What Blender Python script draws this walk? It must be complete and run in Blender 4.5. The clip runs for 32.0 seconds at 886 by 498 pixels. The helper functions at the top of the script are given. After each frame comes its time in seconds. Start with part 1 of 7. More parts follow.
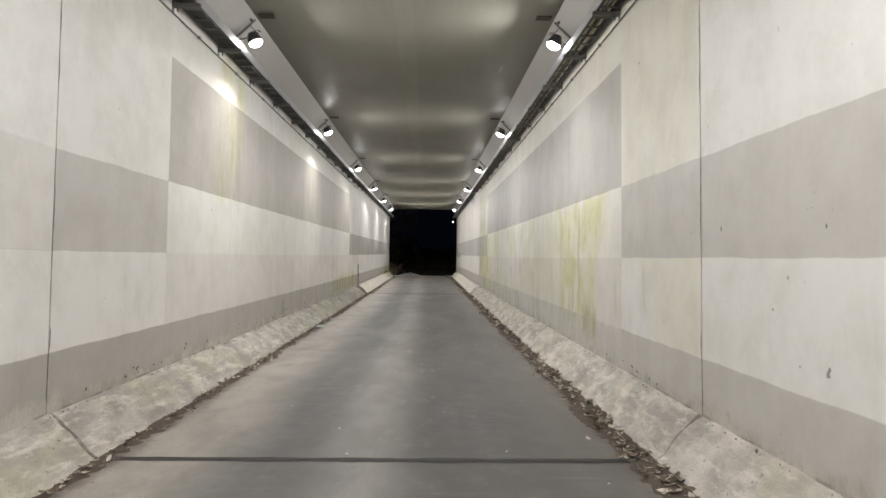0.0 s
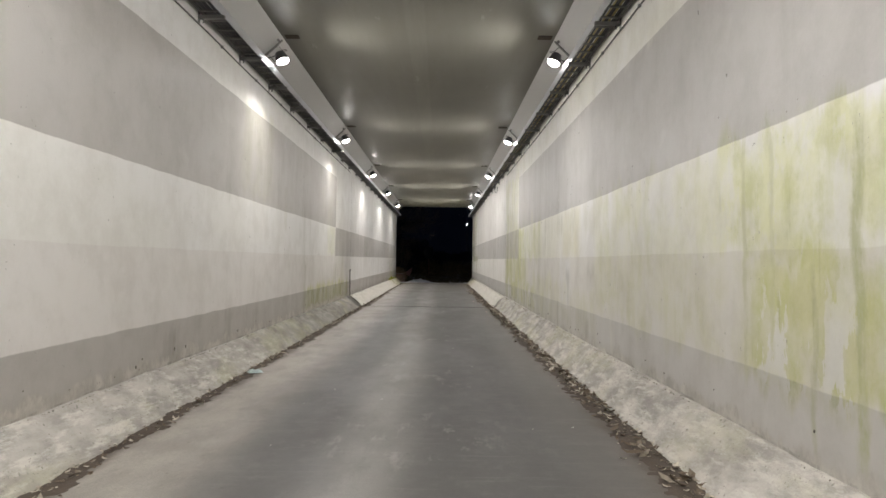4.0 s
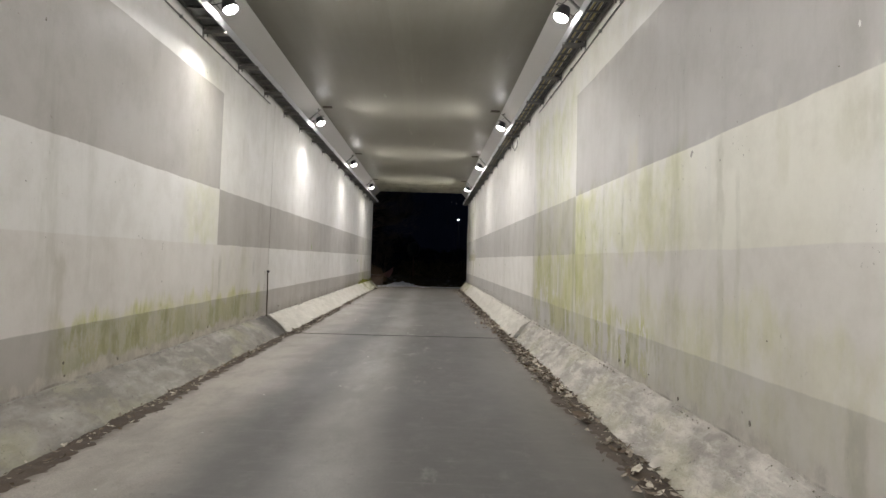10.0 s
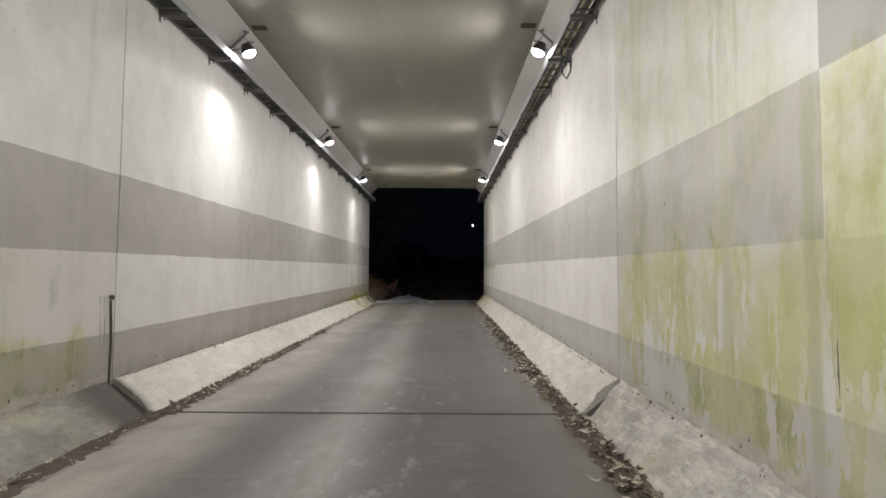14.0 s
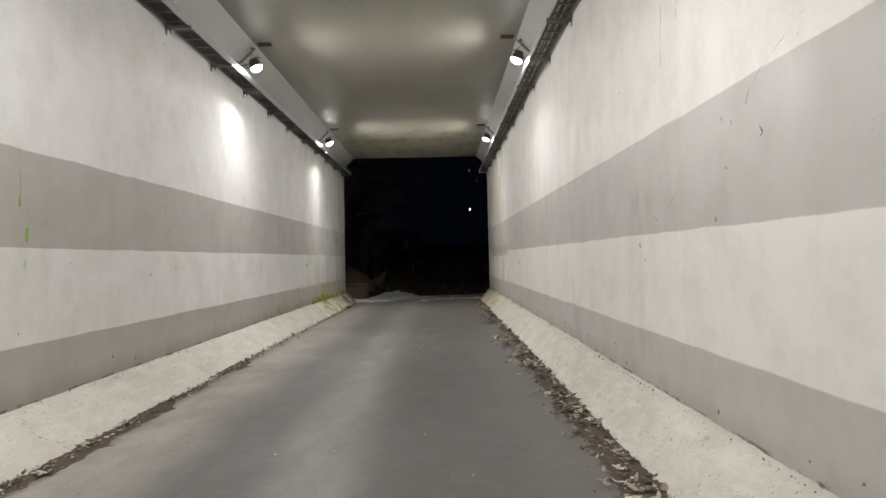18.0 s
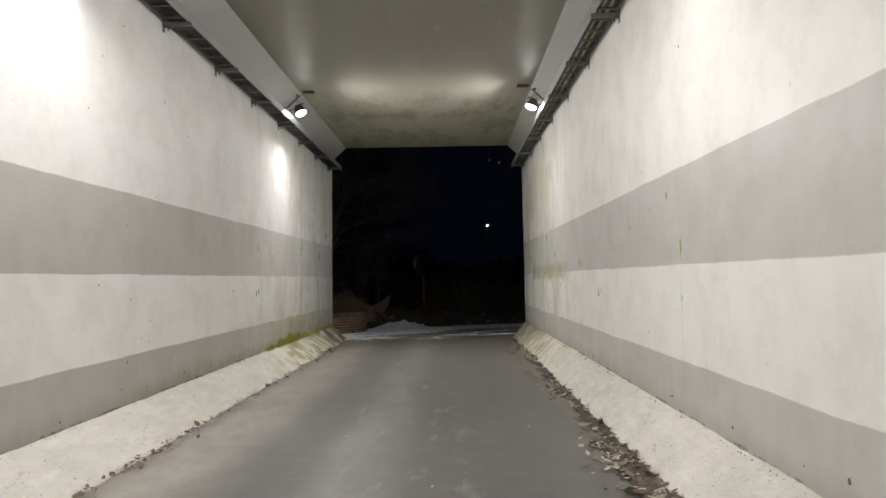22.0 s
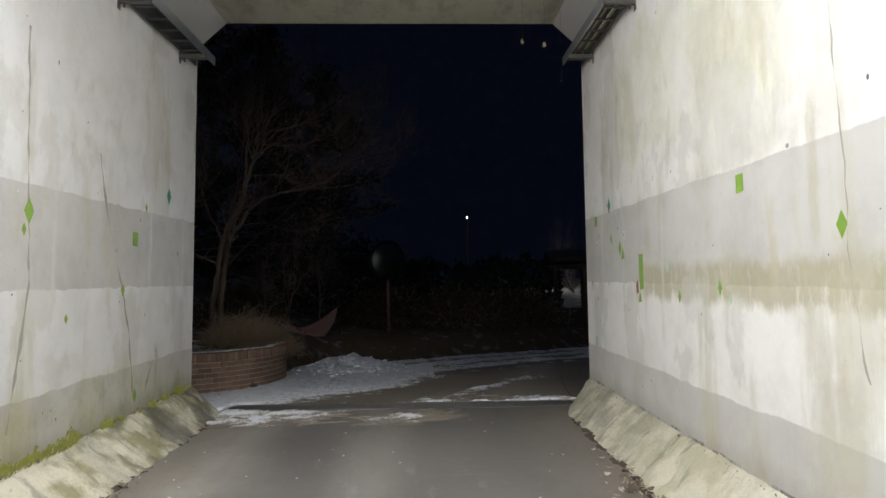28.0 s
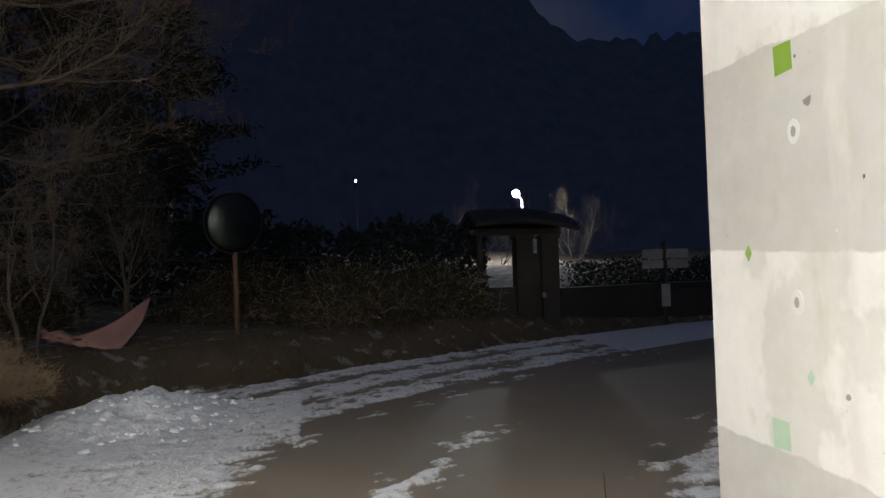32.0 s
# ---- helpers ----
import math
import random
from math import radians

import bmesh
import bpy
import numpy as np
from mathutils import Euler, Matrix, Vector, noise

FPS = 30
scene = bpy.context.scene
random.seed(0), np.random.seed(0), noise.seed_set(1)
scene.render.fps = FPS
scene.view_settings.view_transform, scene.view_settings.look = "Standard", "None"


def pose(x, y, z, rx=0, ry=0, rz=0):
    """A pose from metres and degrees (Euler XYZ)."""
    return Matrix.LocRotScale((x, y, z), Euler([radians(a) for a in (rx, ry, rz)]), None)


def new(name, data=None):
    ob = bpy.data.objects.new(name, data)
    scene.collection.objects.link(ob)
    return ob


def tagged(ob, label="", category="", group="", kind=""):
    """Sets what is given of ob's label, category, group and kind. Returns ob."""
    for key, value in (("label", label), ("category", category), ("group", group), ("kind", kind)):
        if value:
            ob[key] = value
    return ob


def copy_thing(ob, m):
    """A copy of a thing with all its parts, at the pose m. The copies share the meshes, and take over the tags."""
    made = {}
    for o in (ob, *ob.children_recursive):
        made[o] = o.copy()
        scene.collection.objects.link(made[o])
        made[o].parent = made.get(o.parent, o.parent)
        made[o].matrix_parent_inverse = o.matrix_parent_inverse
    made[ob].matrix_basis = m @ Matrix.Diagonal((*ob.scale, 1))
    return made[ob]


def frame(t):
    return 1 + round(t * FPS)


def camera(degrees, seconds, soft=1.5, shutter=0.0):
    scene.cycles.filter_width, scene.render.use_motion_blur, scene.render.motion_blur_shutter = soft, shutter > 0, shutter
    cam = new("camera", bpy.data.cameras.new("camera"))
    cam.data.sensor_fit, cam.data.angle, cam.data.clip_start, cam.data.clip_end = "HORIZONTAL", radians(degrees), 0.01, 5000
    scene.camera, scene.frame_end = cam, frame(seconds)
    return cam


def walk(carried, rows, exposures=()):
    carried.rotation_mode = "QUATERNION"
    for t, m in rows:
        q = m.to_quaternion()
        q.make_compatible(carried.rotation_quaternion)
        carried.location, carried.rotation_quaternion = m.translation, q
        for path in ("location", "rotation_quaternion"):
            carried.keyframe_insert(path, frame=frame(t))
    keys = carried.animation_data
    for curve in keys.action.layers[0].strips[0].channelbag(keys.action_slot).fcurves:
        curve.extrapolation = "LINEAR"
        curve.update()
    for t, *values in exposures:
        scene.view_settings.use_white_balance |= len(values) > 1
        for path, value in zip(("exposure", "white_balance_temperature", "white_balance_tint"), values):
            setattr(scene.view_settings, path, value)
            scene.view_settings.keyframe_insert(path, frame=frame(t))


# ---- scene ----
cam = camera(67.0, 32.0)
METRES, EYE, TILT, LEAN, TURN = 44.0, 1.5, 0.0, 0.0, -1.3
ROWS = [
    (0.0, 0.0, 0.0, 0.0, -0.03, 2.66, -0.62),
    (0.5, -0.0012, 0.0159, 0.0001, -0.24, 2.81, -0.68),
    (1.0, -0.0006, 0.0312, 0.0004, -0.79, 2.55, -0.76),
    (1.5, -0.0003, 0.0477, 0.0006, -1.02, 2.17, -0.91),
    (2.0, 0.0009, 0.063, 0.0006, -1.07, 1.62, -1.12),
    (2.5, 0.0002, 0.0793, 0.0012, -0.29, 1.89, -1.13),
    (3.0, -0.0001, 0.0943, 0.0021, 0.44, 2.53, -1.05),
    (3.5, -0.0018, 0.1111, 0.0022, 1.1, 3.15, -0.91),
    (5.5, -0.0024, 0.1745, 0.0037, 0.58, 3.14, -0.54),
    (6.0, -0.0012, 0.1895, 0.0046, 0.6, 3.14, -0.77),
    (6.5, -0.0019, 0.2059, 0.0045, 1.09, 3.04, -1.02),
    (7.0, -0.0014, 0.2218, 0.0047, 0.93, 2.67, -1.2),
    (7.5, -0.0026, 0.2379, 0.0054, 0.99, 2.72, -1.19),
    (8.0, -0.0026, 0.2532, 0.006, 0.52, 2.9, -1.18),
    (8.5, -0.0043, 0.2695, 0.0068, 0.56, 3.27, -1.19),
    (9.0, -0.004, 0.2845, 0.0072, 0.16, 3.5, -1.4),
    (9.5, -0.0044, 0.3001, 0.0077, 0.26, 3.34, -1.54),
    (10.0, -0.0039, 0.315, 0.0081, 0.04, 3.17, -1.59),
    (10.5, -0.0049, 0.3313, 0.0085, 0.29, 2.96, -1.48),
    (11.0, -0.0045, 0.3466, 0.0091, 0.18, 3.0, -1.25),
    (11.5, -0.0046, 0.3631, 0.0096, 0.3, 3.31, -0.94),
    (12.0, -0.0038, 0.3783, 0.0106, 0.19, 3.88, -0.62),
    (12.5, -0.0035, 0.3951, 0.0106, 0.37, 3.8, -0.3),
    (13.0, -0.0017, 0.4109, 0.0111, -0.06, 3.39, -0.07),
    (13.5, -0.0022, 0.4266, 0.0119, 0.93, 3.41, -0.11),
    (14.0, -0.0016, 0.4417, 0.0127, 1.36, 3.94, -0.32),
    (14.5, -0.0024, 0.4578, 0.0135, 2.29, 4.52, -0.46),
    (16.5, -0.0049, 0.5185, 0.0157, 2.24, 4.39, 0.79),
    (17.0, -0.0045, 0.5335, 0.0158, 1.51, 3.21, 1.07),
    (17.5, -0.004, 0.5492, 0.0166, 1.27, 2.97, 1.3),
    (18.0, -0.0033, 0.5645, 0.0172, 1.14, 3.02, 1.28),
    (18.5, -0.0039, 0.581, 0.0183, 2.08, 3.44, 1.13),
    (19.0, -0.0046, 0.5957, 0.0197, 2.42, 3.38, 1.12),
    (19.5, -0.006, 0.6118, 0.0199, 3.0, 3.22, 1.14),
    (20.0, -0.0071, 0.6266, 0.0204, 2.67, 2.72, 1.12),
    (20.5, -0.0088, 0.6426, 0.0212, 2.54, 3.23, 1.08),
    (21.0, -0.0096, 0.6576, 0.0219, 1.97, 3.58, 1.01),
    (21.5, -0.0099, 0.6731, 0.0228, 2.15, 4.36, 0.87),
    (22.0, -0.0099, 0.6878, 0.0237, 2.16, 4.71, 0.86),
    (22.5, -0.0107, 0.7032, 0.0243, 2.55, 4.68, 0.8),
    (23.0, -0.0123, 0.7176, 0.0255, 2.74, 4.86, 0.76),
    (23.5, -0.0134, 0.734, 0.0262, 2.57, 4.72, 0.8),
    (24.0, -0.0142, 0.7486, 0.0273, 1.92, 4.44, 1.07),
    (24.5, -0.0146, 0.764, 0.0285, 1.18, 4.32, 1.36),
    (25.0, -0.0151, 0.7789, 0.0293, 0.37, 4.21, 1.45),
    (25.5, -0.0152, 0.7954, 0.0299, 0.29, 4.29, 1.47),
    (27.5, -0.0182, 0.8594, 0.0335, 0.05, 4.68, 0.66),
    (28.0, -0.0192, 0.8748, 0.0343, -0.38, 4.55, 0.61),
    (28.5, -0.0200, 0.8899, 0.0348, -1.52, 4.6, 0.64),
    (29.0, -0.0214, 0.9037, 0.0355, -2.3, 4.77, 0.63),
    (29.5, -0.0206, 0.9201, 0.0364, -2.65, 4.78, 0.89),
    (30.0, -0.0207, 0.9353, 0.037, -3.2, 4.55, 0.91),
    (30.5, -0.0197, 0.9509, 0.0374, -4.2, 3.86, 1.06),
    (31.0, -0.0189, 0.9661, 0.0375, -5.49, 2.87, 1.13),
    (31.5, -0.0164, 0.982, 0.0376, -7.71, 2.08, 1.35),
    (32.0, -0.0149, 0.9974, 0.0381, -9.82, 1.97, 1.61),
]
EXPOSURES = [(0.0, 0.05, 6500, 11), (4.0, 0.02, 6500, 11), (8.0, 0.10, 6500, 11), (14.0, 0.08, 6450, 11), (17.0, 0.05, 6450, 11), (20.0, 0.14, 6450, 11), (24.0, 0.42, 6350, 10), (26.0, 0.67, 6300, 9), (28.0, 0.98, 6100, 10), (29.0, 1.36, 5950, 10), (30.0, 1.72, 6000, 10), (31.0, 2.12, 6250, 10), (32.0, 2.42, 6400, 9)]
walk(cam, [(t, pose(0, 0, EYE, TILT, LEAN, TURN) @ pose(METRES * x, METRES * y, METRES * z, 90 + pitch, roll, yaw)) for t, x, y, z, yaw, pitch, roll in ROWS], EXPOSURES)

# ---- world: a moonless winter night, thin cloud ----
world = bpy.data.worlds.new("night")
scene.world = world
world.use_nodes = True
wt = world.node_tree
wbg = wt.nodes["Background"]
wco = wt.nodes.new("ShaderNodeTexCoord")
wno = wt.nodes.new("ShaderNodeTexNoise")
wno.inputs["Scale"].default_value, wno.inputs["Detail"].default_value = 3.0, 6.0
wra = wt.nodes.new("ShaderNodeValToRGB")
wra.color_ramp.elements[0].position, wra.color_ramp.elements[0].color = 0.40, (0.0012, 0.0024, 0.0074, 1)
wra.color_ramp.elements[1].position, wra.color_ramp.elements[1].color = 0.66, (0.0056, 0.0062, 0.0090, 1)
wt.links.new(wco.outputs["Generated"], wno.inputs["Vector"])
wt.links.new(wno.outputs["Fac"], wra.inputs["Fac"])
wt.links.new(wra.outputs["Color"], wbg.inputs["Color"])
wbg.inputs["Strength"].default_value = 1.0

# ---- plan (metres) ----
RISE = (0.068, 0.02799, 3.672e-4, -3.925e-6)   # the tunnel floor climbs towards the exit: a cubic in y
SLOPE = 0.038
WL, WR = -2.66, 1.98               # wall faces
CL, CR = -2.29, 1.64               # foot of the kerb haunches
TOP, HAUNCH = 4.63, 0.32           # ceiling height, corner haunch
BACK, EXIT = -16.0, 46.42          # the two portals
JOINTS = (4.80, 25.62)             # expansion joints
LAMPS = (-10.8, -4.3, 2.2, 8.75, 15.2, 21.7, 28.35, 34.8, 41.45)
OUT = 1.772                        # level of the ground outside the exit


def ground(y):
    y = min(max(y, BACK), 46.5)
    return RISE[0] + y * (RISE[1] + y * (RISE[2] + y * RISE[3]))


LAMP_POWER = 85.0
STREET_POWER = 420.0


# ---- node helper ----
class Paint:
    """A small builder for node materials."""

    def __init__(self, name):
        self.mat = bpy.data.materials.new(name)
        self.mat.use_nodes = True
        self.tree = self.mat.node_tree
        self.bsdf = self.tree.nodes["Principled BSDF"]
        geo = self.tree.nodes.new("ShaderNodeNewGeometry")
        self.pos = geo.outputs["Position"]
        self.island = geo.outputs["Random Per Island"]
        sep = self.tree.nodes.new("ShaderNodeSeparateXYZ")
        self.tree.links.new(self.pos, sep.inputs[0])
        self.x, self.y, self.z = sep.outputs

    def put(self, socket, value):
        if isinstance(value, (int, float)):
            socket.default_value = value
        elif isinstance(value, tuple):
            socket.default_value = (*value, 1) if len(value) == 3 and socket.type == "RGBA" else value
        else:
            self.tree.links.new(value, socket)

    def op(self, kind, a, b=0.0, clamp=False):
        n = self.tree.nodes.new("ShaderNodeMath")
        n.operation, n.use_clamp = kind, clamp
        self.put(n.inputs[0], a), self.put(n.inputs[1], b)
        return n.outputs[0]

    def mul(self, *items):
        out = items[0]
        for i in items[1:]:
            out = self.op("MULTIPLY", out, i)
        return out

    def vec(self, a, b, c=0.0):
        n = self.tree.nodes.new("ShaderNodeCombineXYZ")
        self.put(n.inputs[0], a), self.put(n.inputs[1], b), self.put(n.inputs[2], c)
        return n.outputs[0]

    def noise(self, vector=None, scale=1.0, detail=4.0, rough=0.55):
        n = self.tree.nodes.new("ShaderNodeTexNoise")
        self.put(n.inputs["Vector"], self.pos if vector is None else vector)
        n.inputs["Scale"].default_value, n.inputs["Detail"].default_value, n.inputs["Roughness"].default_value = scale, detail, rough
        return n.outputs["Fac"]

    def ramp(self, value, lo, hi, out_lo=0.0, out_hi=1.0):
        n = self.tree.nodes.new("ShaderNodeMapRange")
        n.interpolation_type = "SMOOTHSTEP"
        self.put(n.inputs[0], value)
        for i, v in enumerate((lo, hi, out_lo, out_hi)):
            n.inputs[i + 1].default_value = v
        return n.outputs[0]

    def span(self, value, lo, hi, soft):
        """1 between lo and hi, fading over soft."""
        return self.op("MULTIPLY", self.ramp(value, lo - soft, lo + soft), self.ramp(value, hi - soft, hi + soft, 1.0, 0.0))

    def mix(self, fac, a, b, blend="MIX"):
        n = self.tree.nodes.new("ShaderNodeMix")
        n.data_type, n.blend_type = "RGBA", blend
        self.put(n.inputs[0], fac), self.put(n.inputs[6], a), self.put(n.inputs[7], b)
        return n.outputs[2]

    def random(self):
        return self.tree.nodes.new("ShaderNodeObjectInfo").outputs["Random"]

    def done(self, colour, rough=0.6, metal=0.0, bump=None, depth=0.004, strength=0.5, emit=None, emit_strength=0.0, spec=0.5):
        b = self.bsdf
        self.put(b.inputs["Base Color"], colour), self.put(b.inputs["Roughness"], rough), self.put(b.inputs["Metallic"], metal)
        b.inputs["Specular IOR Level"].default_value = spec
        if bump is not None:
            n = self.tree.nodes.new("ShaderNodeBump")
            n.inputs["Distance"].default_value, n.inputs["Strength"].default_value = depth, strength
            self.put(n.inputs["Height"], bump)
            self.tree.links.new(n.outputs[0], b.inputs["Normal"])
        if emit is not None:
            self.put(b.inputs["Emission Color"], emit)
            b.inputs["Emission Strength"].default_value = emit_strength
        return self.mat


def plain(name, colour, rough=0.6, metal=0.0, vary=0.25, scale=6.0, bump_scale=60.0, depth=0.002, spec=0.5):
    p = Paint(name)
    n = p.noise(scale=scale, detail=6)
    dark = tuple(c * (1 - vary) for c in colour)
    pale = tuple(min(1, c * (1 + vary)) for c in colour)
    return p.done(p.mix(n, dark, pale), p.ramp(n, 0.2, 0.8, max(0.05, rough - 0.1), min(1, rough + 0.1)), metal,
                  p.noise(scale=bump_scale, detail=4), depth, spec=spec)


# ---- materials ----
WHITE, CREAM = (0.762, 0.748, 0.732), (0.74, 0.722, 0.640)
GREYS = {"left": (0.432, 0.410, 0.386), "right": (0.533, 0.513, 0.487)}
PALES = {"left": (0.70, 0.672, 0.648), "right": (0.665, 0.640, 0.600)}
ALGAE, ALGAE_DARK = (0.46, 0.48, 0.17), (0.24, 0.245, 0.105)


def wall_paint(side, reach, y0, y1, greens, drips, ochre, runs=()):
    """Painted concrete: grey and white fields, rain streaks, algae. greens: (y0, y1, h0, h1, amount)."""
    p = Paint("painted_wall_" + side)
    a0, a1 = reach[0] - 1.6, reach[1] + 1.6
    greens = [q for q in greens if q[1] > a0 and q[0] < a1]
    ochre = [q for q in ochre if q[1] > a0 and q[0] < a1]
    runs = [q for q in runs if q[0] + q[3] > a0 and q[0] - q[3] < a1]
    grey_paint, pale_paint = GREYS[side], PALES[side]
    wob = p.op("MULTIPLY", p.op("SUBTRACT", p.noise(scale=1.7, detail=5), 0.5), 0.035)
    rise = p.op("ADD", p.mul(p.y, RISE[3]), RISE[2])
    rise = p.op("ADD", p.mul(p.y, rise), RISE[1])
    rise = p.op("ADD", p.mul(p.y, rise), RISE[0])
    h = p.op("SUBTRACT", p.z, rise)
    worn = p.ramp(p.y, 38.0, 43.0)
    hw = p.op("ADD", p.op("ADD", h, wob), p.mul(worn, p.op("SUBTRACT", p.noise(p.vec(p.mul(p.y, 3.5), p.mul(h, 0.8), 2.0), 1.0, 6, 0.65), 0.5), 0.07))
    yw = p.op("ADD", p.y, wob)
    e = 0.006
    inner = p.span(yw, y0, y1, e)
    outer = p.op("SUBTRACT", 1.0, inner)
    skirt = p.ramp(hw, 0.745 - e, 0.745 + e, 1.0, 0.0)
    band = p.mul(p.span(hw, 1.47, 2.205, e), outer)
    upper = p.mul(p.span(hw, 2.205, 3.50, e), inner)
    grey = p.op("ADD", p.op("ADD", skirt, band), upper, True)
    low = p.mul(p.span(hw, 0.745, 1.47, e), p.span(yw, y0, JOINTS[1], e))
    # large patches of older, creamier paint
    old = p.ramp(p.noise(scale=0.28, detail=3), 0.42, 0.62)
    aged = p.mul(old, p.ramp(p.y, 25.4, 25.8, 1.0, 0.15), p.ramp(p.y, 4.7, 4.9, 0.1, 1.0))
    white = p.mix(p.mul(aged, 0.25 if side == "left" else 1.0), WHITE, CREAM)
    # past the second joint the white offsets uneven lamplight, brightest on the dim right wall
    if side == "left":
        white = p.mix(p.ramp(p.y, 25.60, 25.64), white, (0.750, 0.736, 0.718))
    else:
        white = p.mix(p.ramp(p.y, 25.60, 25.64), white, (0.835, 0.812, 0.775))
    col = p.mix(low, white, pale_paint)
    fade = p.mul(worn, p.ramp(p.noise(p.vec(p.mul(p.y, 1.3), p.mul(h, 0.7), 91.0), 1.0, 7, 0.65), 0.30, 0.62, 0.25, 0.75))
    if side == "left":
        # the band is repainted paler before the first joint
        grey_paint = p.mix(p.mul(p.ramp(p.y, 6.86, 6.88, 1.0, 0.0), p.ramp(hw, 1.46, 1.48)), grey_paint, p.mix(p.ramp(p.y, 4.79, 4.81), (0.685, 0.665, 0.645), (0.535, 0.515, 0.495)))
    else:
        grey_paint = p.mix(p.ramp(hw, 2.20, 2.21), grey_paint, (0.435, 0.418, 0.398))
    col = p.mix(grey, col, p.mix(fade, grey_paint, (0.63, 0.61, 0.575)))
    # rain streaks, long in the height and narrow along the wall
    sv = p.vec(p.mul(p.y, 1.9), p.mul(h, 0.30), 0.0)
    streak = p.noise(sv, 1.0, 9.0, 0.68)
    fine = p.noise(p.vec(p.mul(p.y, 8.0), p.mul(h, 1.1), 3.0), 1.0, 6.0, 0.65)
    field = p.ramp(p.noise(p.vec(p.mul(p.y, 0.35), p.mul(h, 0.5), 21.0), 1.0, 3.0, 0.5), 0.42, 0.66)
    wet = p.mul(p.ramp(streak, 0.52, 0.74), p.ramp(p.y, 26.0, 31.0, 0.30, 0.10), field)
    col = p.mix(wet, col, (0.40, 0.40, 0.30), "MULTIPLY")
    pale = p.mul(p.ramp(fine, 0.62, 0.78), p.ramp(streak, 0.40, 0.30, 0.0, 1.0), 0.45)
    col = p.mix(pale, col, (0.66, 0.66, 0.62))
    # algae fields with ragged lower edges
    rag = p.op("MULTIPLY", p.op("SUBTRACT", p.noise(p.vec(p.mul(p.y, 3.2), p.mul(h, 0.35), 7.0), 1.0, 6.0, 0.6), 0.5), 1.5)
    total = 0.0
    for a, b, lo, hi, amount in greens:
        m = p.mul(p.span(p.op("ADD", p.y, p.mul(rag, 0.35)), a, b, 0.30), p.span(p.op("ADD", h, p.mul(rag, 0.62)), lo, hi, 0.09), amount)
        total = p.op("MAXIMUM", total, m)
    iso = p.noise(p.vec(p.mul(p.y, 3.4), p.mul(h, 2.3), 71.0), 1.0, 9.0, 0.70)
    blotch = p.ramp(p.noise(p.vec(p.mul(p.y, 1.4), p.mul(h, 1.1), 31.0), 1.0, 7.0, 0.62), 0.36, 0.60, 0.25, 1.15)
    film = p.op("MINIMUM", p.mul(total, blotch), 1.0)
    col = p.mix(p.mul(film, 0.95), col, (0.865, 0.88, 0.55), "MULTIPLY")
    thick = p.op("MINIMUM", p.mul(total, p.ramp(p.op("ADD", p.mul(iso, 0.68), p.mul(streak, 0.32)), 0.45, 0.62)), 1.0)
    col = p.mix(p.mul(thick, 0.72), col, p.mix(grey, ALGAE, ALGAE_DARK))
    drip = p.mul(film, p.ramp(p.noise(p.vec(p.mul(p.y, 10.0), p.mul(h, 0.5), 33.0), 1.0, 5.0, 0.6), 0.58, 0.70), p.ramp(iso, 0.40, 0.55))
    col = p.mix(p.mul(drip, 0.5), col, (0.30, 0.30, 0.13))
    # clean runs where water has washed the film away
    torn = p.op("ADD", p.mul(p.noise(p.vec(p.mul(p.y, 3.2), p.mul(h, 1.0), 61.0), 1.0, 8.0, 0.70), 0.8), p.mul(p.noise(p.vec(p.mul(p.y, 13.0), p.mul(h, 7.0), 62.0), 1.0, 4.0, 0.6), 0.2))
    run = p.mul(total, p.ramp(p.op("ADD", torn, p.ramp(h, 0.5, 1.2, 0.035, 0.0)), 0.530, 0.546), p.ramp(h, 0.85, 1.45, 1.0, 0.45))
    col = p.mix(p.mul(run, 0.25 if side == "left" else 1.0), col, p.mix(grey, (0.69, 0.675, 0.645), (0.53, 0.515, 0.50)))
    for a, b, lo, hi, amount in ochre:
        m = p.mul(p.span(p.op("ADD", p.y, p.mul(rag, 0.5)), a, b, 0.25), p.span(p.op("ADD", h, p.mul(p.op("SUBTRACT", torn, 0.5), 0.35)), lo, hi, 0.05), p.ramp(torn, 0.38, 0.50, 0.25, 1.0), amount)
        col = p.mix(m, col, (0.38, 0.345, 0.20))
    # single water runs and damp blotches: (y, h0, h1, half width, colour, amount)
    thin = p.op("MULTIPLY", p.op("SUBTRACT", p.noise(p.vec(p.mul(p.y, 6.0), p.mul(h, 2.2), 81.0), 1.0, 6.0, 0.65), 0.5), 0.16)
    shred = p.ramp(torn, 0.40, 0.56, 0.25, 1.0)
    for a, lo, hi, wide, tone, amount in runs:
        m = p.mul(p.span(p.op("ADD", p.y, p.mul(thin, 1.0 + 4.0 * min(wide, 0.4))), a - wide, a + wide, 0.010 + 0.30 * wide), p.span(p.op("ADD", h, p.mul(thin, 2.6)), lo, hi, 0.10), amount, shred)
        col = p.mix(m, col, tone, "MULTIPLY" if tone[0] > 0.7 else "MIX")
    # old filler smears over the paint
    smear = p.ramp(p.noise(p.vec(p.mul(p.y, 1.1), p.mul(h, 1.5), 11.0), 1.0, 3.0, 0.5), 0.645, 0.69, 0.0, 0.13)
    col = p.mix(p.mul(smear, drips), col, (0.60, 0.59, 0.55))
    patch = p.mul(worn, p.ramp(p.noise(p.vec(p.mul(p.y, 1.6), p.mul(h, 1.0), 41.0), 1.0, 5.0, 0.6), 0.52, 0.57, 0.0, 0.5))
    col = p.mix(patch, col, (0.60, 0.585, 0.53))
